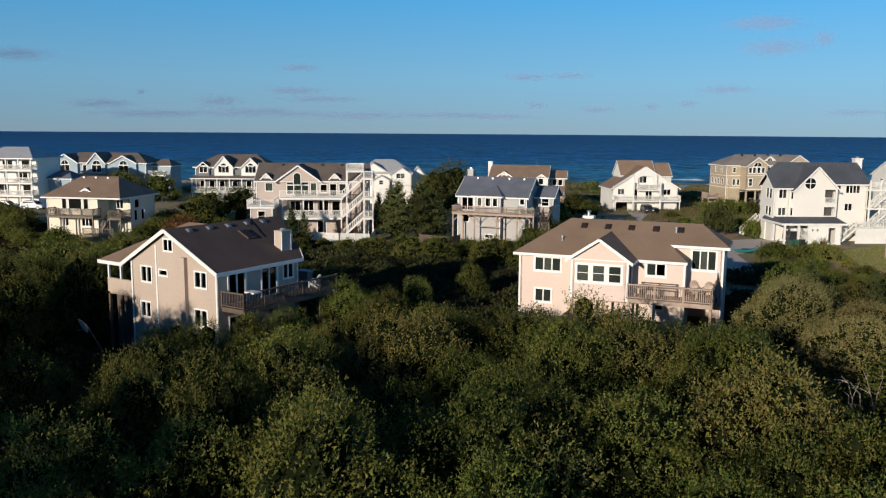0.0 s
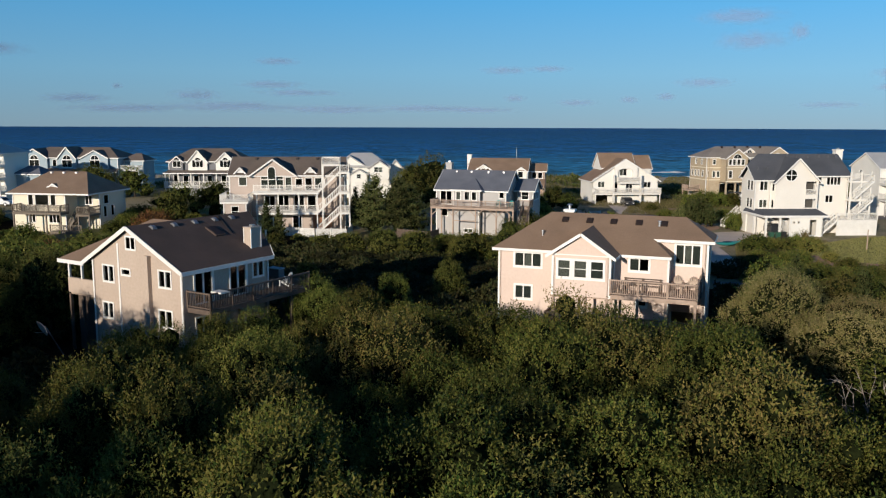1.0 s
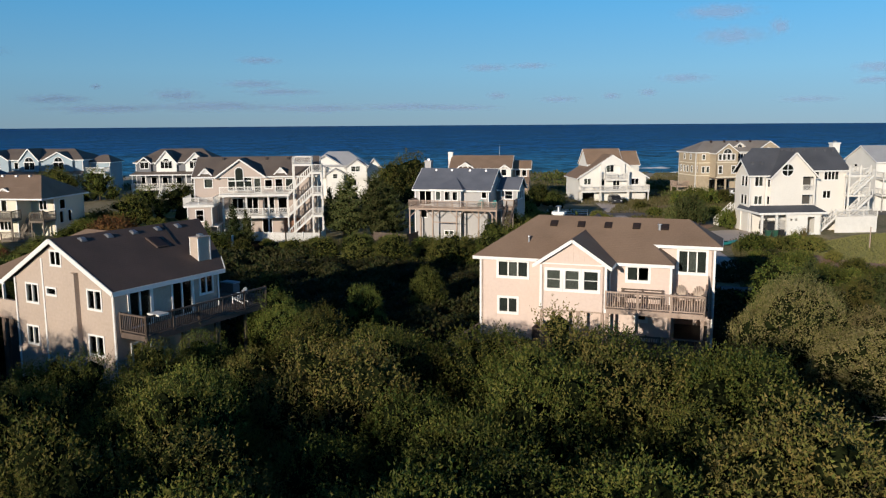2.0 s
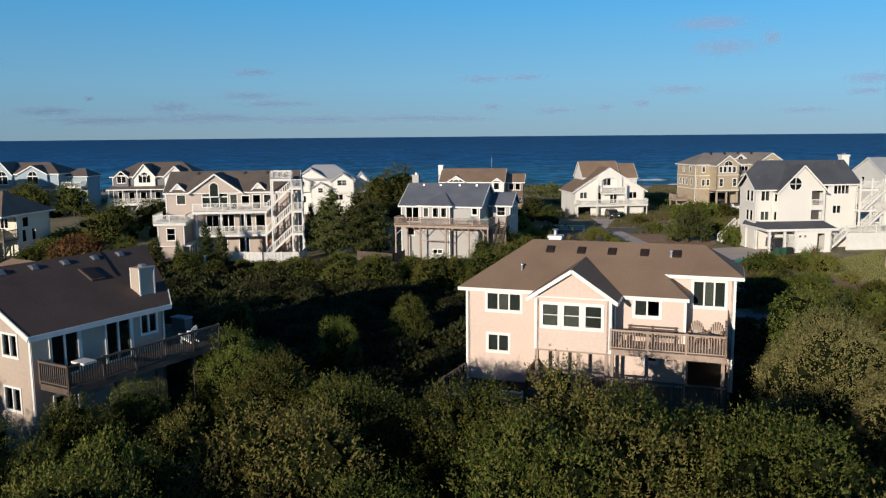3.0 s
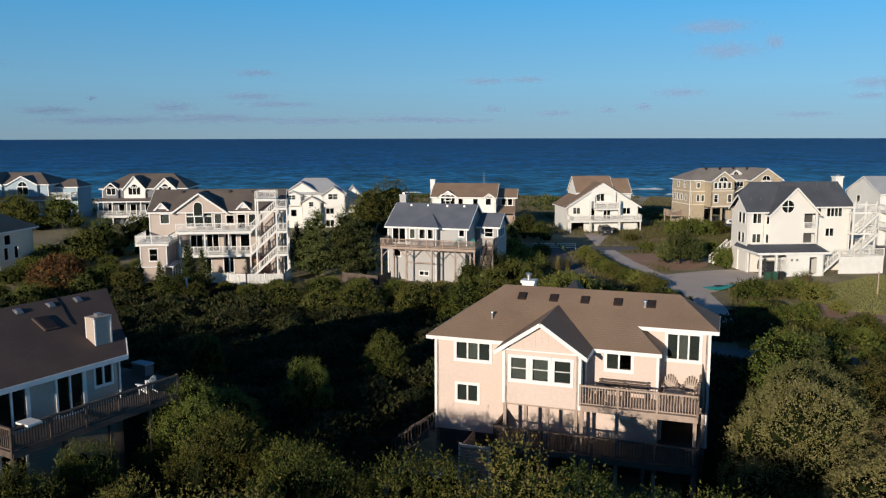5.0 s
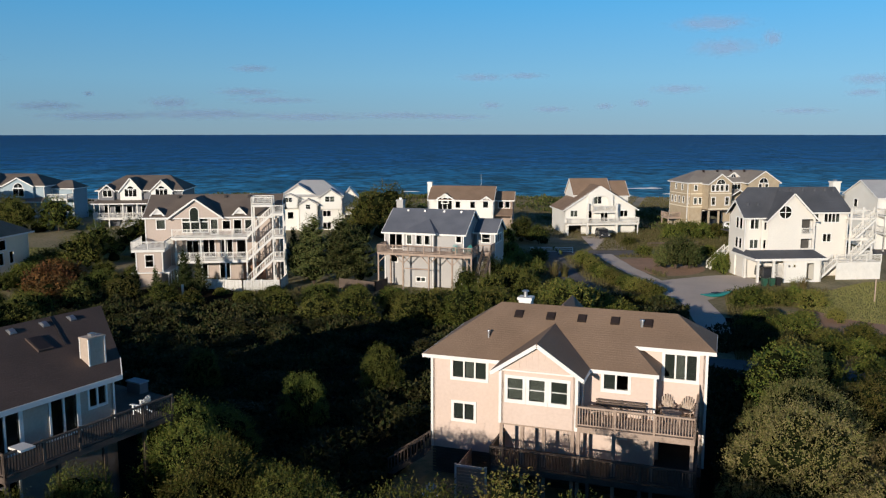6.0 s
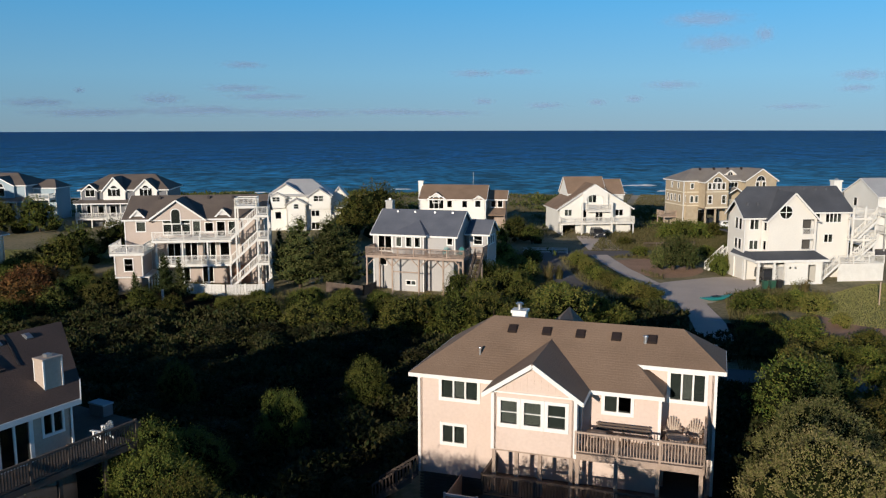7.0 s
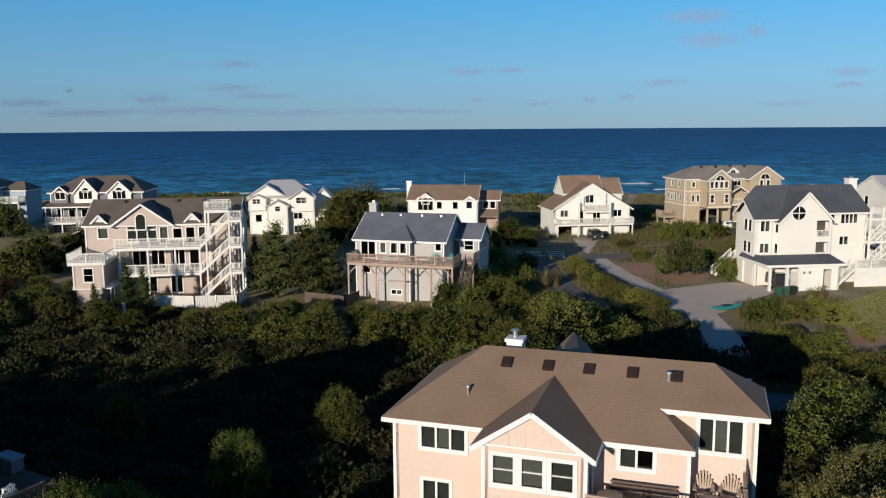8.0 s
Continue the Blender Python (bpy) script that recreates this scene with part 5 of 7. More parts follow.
def tan_house():
    h = thing("house", pose(7.8, 124.5, 0, 0, 0, 28), "large tan shingled house raised over open parking", "house")
    z0, ze = 0.3, 9.3
    f = wall_frame(0.1, 0, 0)
    facade(h, f, 4.8, 4.1, ze, TAN_SHAKE, [(0.5, 1.1, 7.8, 8.9), (1.4, 2.0, 7.8, 8.9), (2.4, 3.0, 7.8, 8.9), (3.4, 4.0, 7.8, 8.9), (0.6, 1.3, 5.1, 6.5), (3.5, 4.2, 5.1, 6.5)], (2.4, 11.0))
    for u in (0.5, 1.4, 2.4, 3.4):
        window(h, f, u, u + 0.6, 7.8, 8.9, 1, w=0.14)
    for u in (0.6, 3.5):
        window(h, f, u, u + 0.7, 5.1, 6.5, 1, sash=True, w=0.16)
    window(h, f, 1.5, 3.3, 9.15, 10.0, 2, arch=True, proud=True)
    facade(h, wall_frame(0.1, 3, 270), 3, 4.1, ze, TAN_SHAKE)
    facade(h, wall_frame(4.9, 0, 90), 3, 4.1, ze, TAN_SHAKE)
    part("under_floor", boxes((0.1, 4.9, 0, 3, 3.95, 4.1)), DARK_WOOD, h)
    for x in (0.3, 2.4, 4.7):
        part("post", boxes((x - 0.15, x + 0.15, 0.1, 0.4, 0, 4)), TAN_SHAKE, h)
    gable_y(h, 0.1, 4.9, 0, 5, ze + 0.1, 11.15, PALE_ROOF)
    walls(h, -2.9, 16.0, 3, 10.5, z0, ze, TAN_SHAKE, front=[(1.3, 1.9, 5.2, 6.4, 1), (0.4, 0.9, 5.2, 6.4, 1), (1.2, 1.9, 7.8, 8.9, 1), (8.6, 11.4, 7.9, 8.8, 4), (8.4, 9.2, 4.9, 6.6, 1), (3.2, 7.5, 0.5, 3.6, 1)],
          left=[(0.8, 1.4, 5.2, 6.4, 1), (2.3, 2.9, 5.2, 6.4, 1), (3.8, 4.4, 5.2, 6.4, 1), (5.6, 6.2, 5.2, 6.4, 1), (2.3, 2.9, 7.8, 8.8, 1), (5.0, 5.6, 7.8, 8.8, 1)])
    for b in ((-2.97, 0.05, 2.94, 3, 4.4, 4.6), (-2.97, 0.05, 2.94, 3, 7.0, 7.15), (0.05, 4.95, -0.06, 0, 4.1, 4.4), (0.05, 4.95, -0.06, 0, 7.2, 7.35),):
        part("band_board", boxes(b), CREAM, h)
    for b in ((-2.97, -2.9, 3, 10.5, 4.4, 4.6), (-2.97, -2.9, 3, 10.5, 7.0, 7.15),):
        part("band_board", boxes(b), CREAM, h)
    part("shallow_bay", boxes((-2.4, 0.05, 2.6, 3, z0, 9.2)), TAN_SHAKE, h)
    for u, z, top in ((0.75, 7.8, 8.75), (0.75, 5.1, 6.3), (1.75, 5.1, 6.3)):
        window(h, wall_frame(-2.4, 2.6, 0), u, u + 0.55, z, top, 1, proud=True, blind=(0,), w=0.13)
    for z in (4.4, 7.0):
        part("band_board", boxes((-2.45, 0.08, 2.54, 2.6, z, z + 0.18)), CREAM, h)
    hip(h, -2.9, 16.0, 3, 10.5, ze, 11.5, 0.8, 12.5, PALE_ROOF)
    g = wall_frame(9.2, 1.2, 0)
    facade(h, g, 6.6, z0, ze, TAN_SHAKE, [(2.2, 2.8, 7.9, 8.9), (3.6, 4.2, 7.9, 8.9), (2.4, 4.2, 5.0, 6.5)], (3.3, 11.4))
    for u in (2.2, 3.6):
        window(h, g, u, u + 0.6, 7.9, 8.9, 1, w=0.14)
    window(h, g, 2.3, 4.1, 9.2, 10.1, 2, arch=True, proud=True)
    window(h, g, 2.4, 4.2, 5.0, 6.5, 2)
    gable_y(h, 9.2, 15.8, 1.2, 6.5, ze + 0.1, 11.55, PALE_ROOF)
    bm = bmesh.new()
    plate(bm, [(6.5, 10.0), (8.6, 10.0), (8.6, 10.5), (7.55, 11.2), (6.5, 10.5)], 1.5, wall_frame(0, 4.2, 0))
    d = part("dormer", bm, CREAM, h)
    window(h, wall_frame(0, 4.2, 0), 7.05, 8.05, 10.15, 10.75, 2, arch=True, proud=True)
    gable_y(h, 6.5, 8.6, 4.2, 6.2, 10.5, 11.25, PALE_ROOF, over=0.15, rake=0.2)
    gable_y(h, 5.6, 9.0, 1.2, 3.0, 6.9, 7.9, PALE_ROOF, over=0.2, rake=0.2)
    deck(h, 5.0, 9.1, 1.0, 2.95, 4.6, CREAM, "f", 1.0, posts=[(5.1, 1.1, 0), (9, 1.1, 0)])
    deck(h, -5.6, -3.0, 5.5, 8.5, 2.2, WOOD, "fl", 1.0, posts=[(-5.5, 5.6, 0), (-5.5, 8.4, 0)])
    for x in (2, 5, 8, 11):
        part("roof_vent", boxes((x - 0.15, x + 0.15, 5.9, 6.3, 11.1, 11.6)), DARK_VENT, h)
    return h


def slate_house():
    h = thing("house", pose(-98.7, 90.6, 0, 0, 0, 22), "slate grey house with three white gables and porch", "house")
    z0 = 0.3
    walls(h, -6.4, 9.4, 0, 11, z0, 8.1, SLATE_SIDING, front=[(1, 2, 3.2, 5.0, 1), (3, 4, 3.2, 5.0, 1), (5.2, 6.2, 3.0, 5.0, 1), (8, 9, 3.2, 5, 1), (11, 12, 3.2, 5, 1)])
    hip(h, -6.4, 9.4, 0, 11, 8.1, 10.7, -2.5, 6.0, TAUPE_ROOF)
    for a, b, z, m in ((-5.8, -3.3, 9.25, SLATE_SIDING), (-2.2, 1.8, 10.5, WHITE_SIDING), (3.6, 7.6, 10.1, WHITE_SIDING)):
        f = wall_frame(a, -0.5, 0)
        c = (b - a) / 2
        facade(h, f, b - a, 6.0, 8.1, m, (), (c, z - 0.12), thick=0.5)
        window(h, f, c - min(1.1, c - 0.45), c + min(1.1, c - 0.45), 6.9, 8.3, 3 if b - a > 3 else 2, proud=True)
        window(h, f, c - 0.6, c + 0.6, 8.2, 8.85, 1, arch=True, proud=True)
        gable_y(h, a, b, -0.5, 4.5, 8.15, z, TAUPE_ROOF, over=0.25, rake=0.3)
    roof(h, [[(-7, -2.6, 5.75), (9.8, -2.6, 5.75), (9.4, 0, 6.3), (-6.4, 0, 6.3)]], TAUPE_ROOF, [((-7, -2.6, 5.75), (9.8, -2.6, 5.75))])
    deck(h, -6.8, 9.6, -2.4, -0.05, 2.9, WHITE_WOOD, "flr", 1.0)
    for i in range(7):
        x = -6.6 + i * 2.65
        part("porch_post", boxes((x - 0.1, x + 0.1, -2.35, -2.15, 0, 5.6)), WHITE_WOOD, h)
    stair(h, (0.2, -2.4, 2.8), (0.2, -6.2, 0.6), 2.0, WHITE_WOOD, "y")
    return h


def white_gables_house():
    h = thing("house", pose(-62, 96, 0, 0, 0, 22), "white house with pale grey metal roof and gables", "house")
    walls(h, -6.6, 4.4, 0, 10, 0.3, 7.4, WHITE_SIDING, front=[(1.0, 2.0, 3.2, 4.4, 1), (7.5, 8.9, 3.6, 4.6, 2), (7.5, 8.9, 1.2, 2.4, 2)], right=[(2, 3, 5.5, 7, 1), (5, 6, 5.5, 7, 1), (3, 4, 2.5, 4, 1)])
    hip(h, -6.6, 4.4, 0, 10, 7.5, 10.1, -3.3, 0.8, METAL_ROOF, trim=GREY_SIDING)
    # four gables: u0, u1, apex, eave, foot, how far it stands out, its window
    for a, b, z, e, foot, out, win in ((-6.7, -0.5, 9.65, 7.7, 7.4, 0.05, None), (-6.7, -3.6, 8.05, 7.25, 5.2, 0.9, (0.75, 2.0, 6.4, 7.15, 2)),
                                       (-3.5, 0.0, 7.05, 6.05, 0.3, 1.3, (1.35, 2.15, 5.1, 5.9, 1)), (0.3, 4.5, 8.75, 7.3, 4.9, 0.5, (1.1, 2.75, 6.35, 7.3, 2))):
        f = wall_frame(a, -out, 0)
        facade(h, f, b - a, foot, e, WHITE_SIDING, [win[:4]] if win else (), ((b - a) / 2, z - 0.1), thick=0.2)
        if win:
            window(h, f, *win, shade=(0,), sash=True)
        if out > 0.3:
            facade(h, wall_frame(a, 0, 270), out, foot, e, WHITE_SIDING)
            facade(h, wall_frame(b, -out, 90), out, foot, e, WHITE_SIDING)
        gable_y(h, a, b, -out, 4.5 if z > 8.5 else 1.2, e + 0.02, z, METAL_ROOF, over=0.25, rake=0.3, trim=GREY_SIDING)
    part("fan_panel", boxes((-2.5, -1.0, -1.36, -1.31, 2.9, 4.4)), WHITE_WOOD, h)
    walls(h, 4.4, 7.2, 4, 10, 0.3, 7.0, WHITE_SIDING, right=[(1, 2, 5, 6.2, 1)], front_apex=(1.4, 8.5))
    gable_y(h, 4.4, 7.2, 4, 10, 7.1, 8.65, METAL_ROOF, trim=GREY_SIDING)
    deck(h, 4.5, 7.2, 1.0, 3.95, 4.0, WHITE_WOOD, "fr", 1.0, posts=[(7.1, 1.1, 0)])
    return h


def cream_hip_house():
    h = thing("house", pose(-83.2, 33.7, 0, 0, 0, 10), "cream house with brown hipped roof and wooden deck", "house")
    walls(h, -6.3, 1.9, 0, 10, 0.2, 6.1, CREAM, front=[(2.5, 3.2, 4.5, 5.9, 1), (3.6, 5.6, 4.5, 5.9, 1), (6.0, 6.7, 4.5, 5.9, 1), (2.4, 3.4, 2.0, 3.2, 2), (5.6, 7.2, 2.0, 3.2, 3)])
    walls(h, 1.95, 5.3, 3, 10, 0.2, 6.1, CREAM, front=[(1.2, 2.2, 4.4, 5.6, 2)], right=[(1, 1.8, 2.5, 4, 1), (3, 3.8, 2.5, 4, 1), (1.2, 2.4, 4.4, 5.6, 1)])
    hip(h, -6.3, 5.3, 0.0, 10, 6.2, 9.0, -3.6, 2.4, BROWN_ROOF, over=0.6)
    bm = bmesh.new()
    plate(bm, [(-1.35, 7.0), (0.25, 7.0), (-0.55, 7.42)], 0.9, wall_frame(0, 1.05, 0))
    part("eyebrow_vent", bm, TRIM, h)
    gable_y(h, -1.35, 0.25, 1.05, 2.6, 7.02, 7.5, BROWN_ROOF, over=0.15, rake=0.15)
    for x in (-3, -1, 1):
        part("roof_vent", boxes((x - 0.15, x + 0.15, 4.4, 4.8, 8.6, 8.95)), TRIM, h)
    deck(h, -5.0, 2.4, -2, -0.05, 3.6, GREY_WOOD, "flr", 1.05, posts=[(x, -1.9, 0) for x in (-4.9, -2.4, 0.1, 2.3)])
    deck(h, 3.5, 5.4, 0.2, 2.95, 3.2, GREY_WOOD, "flr", 1.05, posts=[(5.3, 0.3, 0), (3.6, 0.3, 0)])
    stair(h, (3.5, 0.7, 3.2), (2.0, 0.7, 1.0), 1.0, GREY_WOOD)
    deck(h, 0.6, 5.4, -1.9, 0.1, 0.95, GREY_WOOD, "f", 0.9, posts=[(0.7, -1.8, 0), (3, -1.8, 0), (5.3, -1.8, 0)])
    return h


def blue_house():
    h = thing("house", pose(-130, 90, 0, 0, 0, 15), "blue-grey house with white-trimmed gables", "house")
    walls(h, -13, 9, 0, 10, 0.3, 8.4, BLUE_SIDING, front=[(7, 7.8, 6.4, 7.8, 1), (16.4, 17.2, 6.4, 7.8, 1), (9, 10, 2.8, 4.8, 1), (12, 13, 2.8, 4.8, 1), (15, 16, 2.8, 4.8, 1), (18, 19, 2.8, 4.8, 1)])
    hip(h, -13, 9, 0, 10, 8.4, 10.6, -9.5, 5.0, TAUPE_ROOF)
    for a, b, z in ((-13, -7, 10.4), (-4.4, -0.4, 10.8), (1, 7, 10.1)):
        f = wall_frame(a, -0.6, 0)
        c = (b - a) / 2
        facade(h, f, b - a, 0.3 if a < -10 else 5.5, 8.5, BLUE_SIDING, (), (c, z - 0.12), thick=0.6)
        window(h, f, c - 1.1, c + 1.1, 6.3, 7.8, 2, proud=True)
        window(h, f, c - 0.9, c + 0.9, 8.0, 8.9, 2, arch=True, proud=True)
        if a < -10:
            window(h, f, c - 1.1, c + 1.1, 3.0, 4.6, 2, proud=True)
        gable_y(h, a, b, -0.6, 5.0, 8.5, z, TAUPE_ROOF, over=0.3)
    roof(h, [[(-7.2, -3, 5.4), (10, -3, 5.4), (9.2, 0, 6.0), (-7, 0, 6.0)]], TAUPE_ROOF, [((-7.2, -3, 5.4), (10, -3, 5.4))])
    for i in range(6):
        x = -6.5 + i * 3
        part("porch_post", boxes((x - 0.1, x + 0.1, -2.9, -2.7, 0, 5.3)), WHITE_WOOD, h)
    deck(h, -7, 9.6, -2.9, -0.7, 2.6, WHITE_WOOD, "f", 1.0)
    walls(h, 9.05, 13.5, 3, 9, 0.3, 7.6, BLUE_SIDING)
    hip(h, 9.05, 13.5, 3, 9, 7.7, 9.2, 10.5, 12, TAUPE_ROOF)
    deck(h, 9.1, 13.4, 0.5, 2.9, 5.6, WHITE_WOOD, "fr", 1.0, posts=[(9.3, 0.6, 0), (13.3, 0.6, 0)])
    return h


def white_deck_house():
    h = thing("house", pose(-128, 62, 0, 0, 0, 15), "white house with three tiers of decks", "house")
    walls(h, -9, 4, 1.5, 10, 0.3, 10.2, WHITE_SIDING, front=[(2, 4, 8.2, 9.8, 2), (6, 8, 8.2, 9.8, 2), (10, 11.5, 8.2, 9.8, 1), (3, 5, 5.8, 7.4, 2), (9, 11, 5.8, 7.4, 2), (5, 7, 3.2, 5, 2), (10, 11.5, 3.2, 5, 1)])
    hip(h, -9, 4, 0, 10, 10.3, 12.4, -4.5, 0.5, METAL_ROOF, over=0.6)
    for z in (8.0, 5.5, 3.0):
        deck(h, -9, 4.2, -0.6, 1.45, z, WHITE_WOOD, "flr", 1.0)
    for i in range(6):
        x = -8.9 + i * 2.6
        part("porch_post", boxes((x - 0.1, x + 0.1, -0.55, -0.35, 0, 10.2)), WHITE_WOOD, h)
    walls(h, 4.05, 9, 5, 10, 0.3, 6.0, BLUE_SIDING)
    hip(h, 4.05, 9, 5, 10, 6.1, 7.6, 5.5, 7.5, GREY_ROOF)
    return h


def far_white_house():
    h = thing("house", pose(39.5, 108, 0, 0, 0, 20), "white house with grey roof behind the deck tower", "house")
    walls(h, -6, 12, 0, 10, 0, 8.6, WHITE_SIDING, front=[(2, 3, 6.8, 8, 1), (5, 6.4, 6.8, 8, 2), (9, 10, 4, 5.4, 1), (2, 3, 3.8, 5.2, 1)], left=[(3, 4, 6.5, 7.8, 1)], left_apex=(5, 11))
    gable_x(h, -6, 12, 0, 10, 8.7, 11.2, METAL_ROOF)
    for z in (3, 5.8):
        deck(h, -6, 10, -2.4, -0.05, z, WHITE_WOOD, "fl", 1.0, posts=[(x, -2.3, 0) for x in (-5.9, -2, 2, 6, 9.9)])
    return h


peach_house()
beige_house()
stair_tower_house()
grey_deck_house()
white_gable_house()
low_white_house()
cream_house()
tan_house()
slate_house()
white_gables_house()
cream_hip_house()
blue_house()
white_deck_house()
far_white_house()


# ---- plants ----
def unit(v):
    return v / (np.linalg.norm(v, axis=1, keepdims=True) + 1e-9)


def crown_mesh(name, seed, lobes, density, leaves, length, leaf, material, up=0.55, spread=0.5, fine=2, floor=0.12, puff=0.16):
    """A crown of leafy sprigs standing on lumpy lobes, rows (centre, radius), over near-black cores that paint the
    shade.
    """
    rng = np.random.default_rng(seed)
    off = Vector((seed * 3.7, 0, 0))

    def lump(v, rad):
        return 1 + 0.36 * noise.noise(Vector(v) * 1.5 / max(rad, 0.6) + off) + 0.22 * noise.noise(Vector(v) * 3.6 + off)

    C, Q = np.array([c for c, _ in lobes]), np.array([r for _, r in lobes])
    pts, nrm = [], []
    for i, (c, rad) in enumerate(lobes):
        c = np.array(c)
        for d in unit(rng.normal(0, 1, (int(density * 12.57 * rad * rad), 3))):
            if d[2] < -0.45:
                continue
            q = c + d * rad
            tuft = noise.noise(Vector(q) * 1.9 + off)
            p = c + d * rad * lump(q, rad) + d * puff * tuft
            if p[2] < floor:
                continue
            near = np.sum((C - p) ** 2, axis=1) < (0.86 * Q) ** 2
            near[i] = False
            if near.any():
                continue
            pts.append(p)
            nrm.append(d)
    P, N = np.array(pts), np.array(nrm)
    T = len(P)
    D = unit(N * 0.7 + np.array((0, 0, up)) + rng.normal(0, 0.3, (T, 3)))
    L = length * rng.uniform(0.4, 1.9, (T, 1))
    tris = []
    for j in range(leaves):
        c = P + D * L * (j / (leaves - 1) - 0.15) + rng.normal(0, leaf * 0.3, (T, 3))
        a = unit(D * 0.5 + rng.normal(0, spread, (T, 3)))
        w = unit(np.cross(a, N * 0.9 + np.array((0, 0, 0.3)) + rng.normal(0, 0.4, (T, 3))))
        k = leaf * rng.uniform(0.65, 1.3, (T, 1))
        tris.append(np.stack((c - w * k * 0.27, c + w * k * 0.27 + a * k * 0.25, c + a * k), axis=1))
    verts = np.concatenate(tris).reshape(-1, 3)
    nl = len(verts) // 3
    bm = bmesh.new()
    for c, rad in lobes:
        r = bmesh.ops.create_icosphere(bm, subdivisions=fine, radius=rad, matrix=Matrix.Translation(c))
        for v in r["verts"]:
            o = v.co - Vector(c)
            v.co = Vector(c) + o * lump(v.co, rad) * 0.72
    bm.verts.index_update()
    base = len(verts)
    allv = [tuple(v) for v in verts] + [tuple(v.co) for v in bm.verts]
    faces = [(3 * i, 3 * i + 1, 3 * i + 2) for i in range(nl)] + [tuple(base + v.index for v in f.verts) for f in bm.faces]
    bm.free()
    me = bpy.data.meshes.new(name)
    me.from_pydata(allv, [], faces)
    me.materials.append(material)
    me.materials.append(CORE_SHADE)
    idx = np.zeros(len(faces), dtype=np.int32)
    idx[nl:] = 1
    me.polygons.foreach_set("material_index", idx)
    return me


def dome_lobes(rng, r, z0, z1, n, size):
    """Lobes over an uneven dome of radius r between z0 and z1."""
    out = []
    for i in range(n):
        a, t = 2.39996 * i + rng.uniform(-0.35, 0.35), (i + 0.5) / n
        k = math.sqrt(t) * rng.uniform(0.85, 1.1)
        s = size * rng.uniform(0.62, 1.35)
        z = z0 + (z1 - z0) * max(0.06, max(0, 1 - k * k * 0.96) ** 0.6) * rng.uniform(0.8, 1.08) - s
        out.append(((r * k * math.cos(a), r * k * math.sin(a), max(z, s * 0.5)), s))
    return out


def trunk_bm(rng, r, z1, forks):
    bm = bmesh.new()
    tube(bm, (0, 0, -0.3), (0.1, 0.05, z1 * 0.35), 0.16, 0.12, 8)
    for i in range(forks):
        a = 2 * math.pi * i / forks + rng.uniform(-0.3, 0.3)
        k = r * rng.uniform(0.45, 0.75)
        mid = (k * 0.5 * math.cos(a), k * 0.5 * math.sin(a), z1 * 0.55)
        tube(bm, (0.1, 0.05, z1 * rng.uniform(0.2, 0.34)), mid, 0.09, 0.06, 6)
        tube(bm, mid, (k * math.cos(a), k * math.sin(a), z1 * 0.85), 0.06, 0.025, 6)
    return bm


def make_plant(name, label, category, group, crown, trunk):
    ob = thing(name, Matrix.Identity(4), label, category, group)
    if trunk is not None:
        part("trunk", trunk, BARK, ob)
    c = new("crown", crown)
    c.parent = ob
    return ob


def oak(seed, material=OAK_LEAF, label="dense green live oak with a broad rounded crown", size=1.0, density=25, leaf=0.118, leaves=6):
    """A live oak about 6 m high at size 1; leaf and density stay true when the tree is larger."""
    rng = np.random.default_rng(seed)
    lobes = [((0, 0, 2.5), 1.9)] + dome_lobes(rng, 2.5, 1.0, 6.0, 15, 1.02)
    lobes += [((2.5 * math.cos(a), 2.5 * math.sin(a), rng.uniform(0.9, 1.7)), rng.uniform(0.75, 1.0)) for a in np.arange(0, 6.2, 0.95)]
    if size > 1.2:
        # a larger tree has more, not larger, boughs on its dome
        lobes = [((0, 0, 2.5 * size), 1.9 * size)] + dome_lobes(rng, 2.6 * size, size, 6.0 * size, int(15 * size * size), 1.05)
        lobes += [((2.6 * size * math.cos(a), 2.6 * size * math.sin(a), rng.uniform(0.8, 2.0) * size), rng.uniform(0.8, 1.1)) for a in np.arange(0, 6.2, 0.95 / size)]
    me = crown_mesh("crown", seed, lobes, density, leaves, 0.34 if leaf < 0.2 else 0.5, leaf, material, fine=1, up=0.75, floor=1.0, puff=0.3)
    return make_plant("live_oak", label, "tree", "live oak thicket", me, trunk_bm(rng, 2.2 * size, 4.5 * size, 5))


def bush(seed, material=OAK_LEAF, label="low rounded green bayberry bush", name="bush"):
    rng = np.random.default_rng(seed)
    lobes = [((0, 0, 0.8), 0.8)] + dome_lobes(rng, 1.1, 0.2, 2.0, 9, 0.52)
    me = crown_mesh("crown", seed, lobes, 27, 7, 0.3, 0.18, material, fine=1)
    return make_plant(name, label, "bush", "shore bushes", me, trunk_bm(rng, 1.0, 1.4, 4))


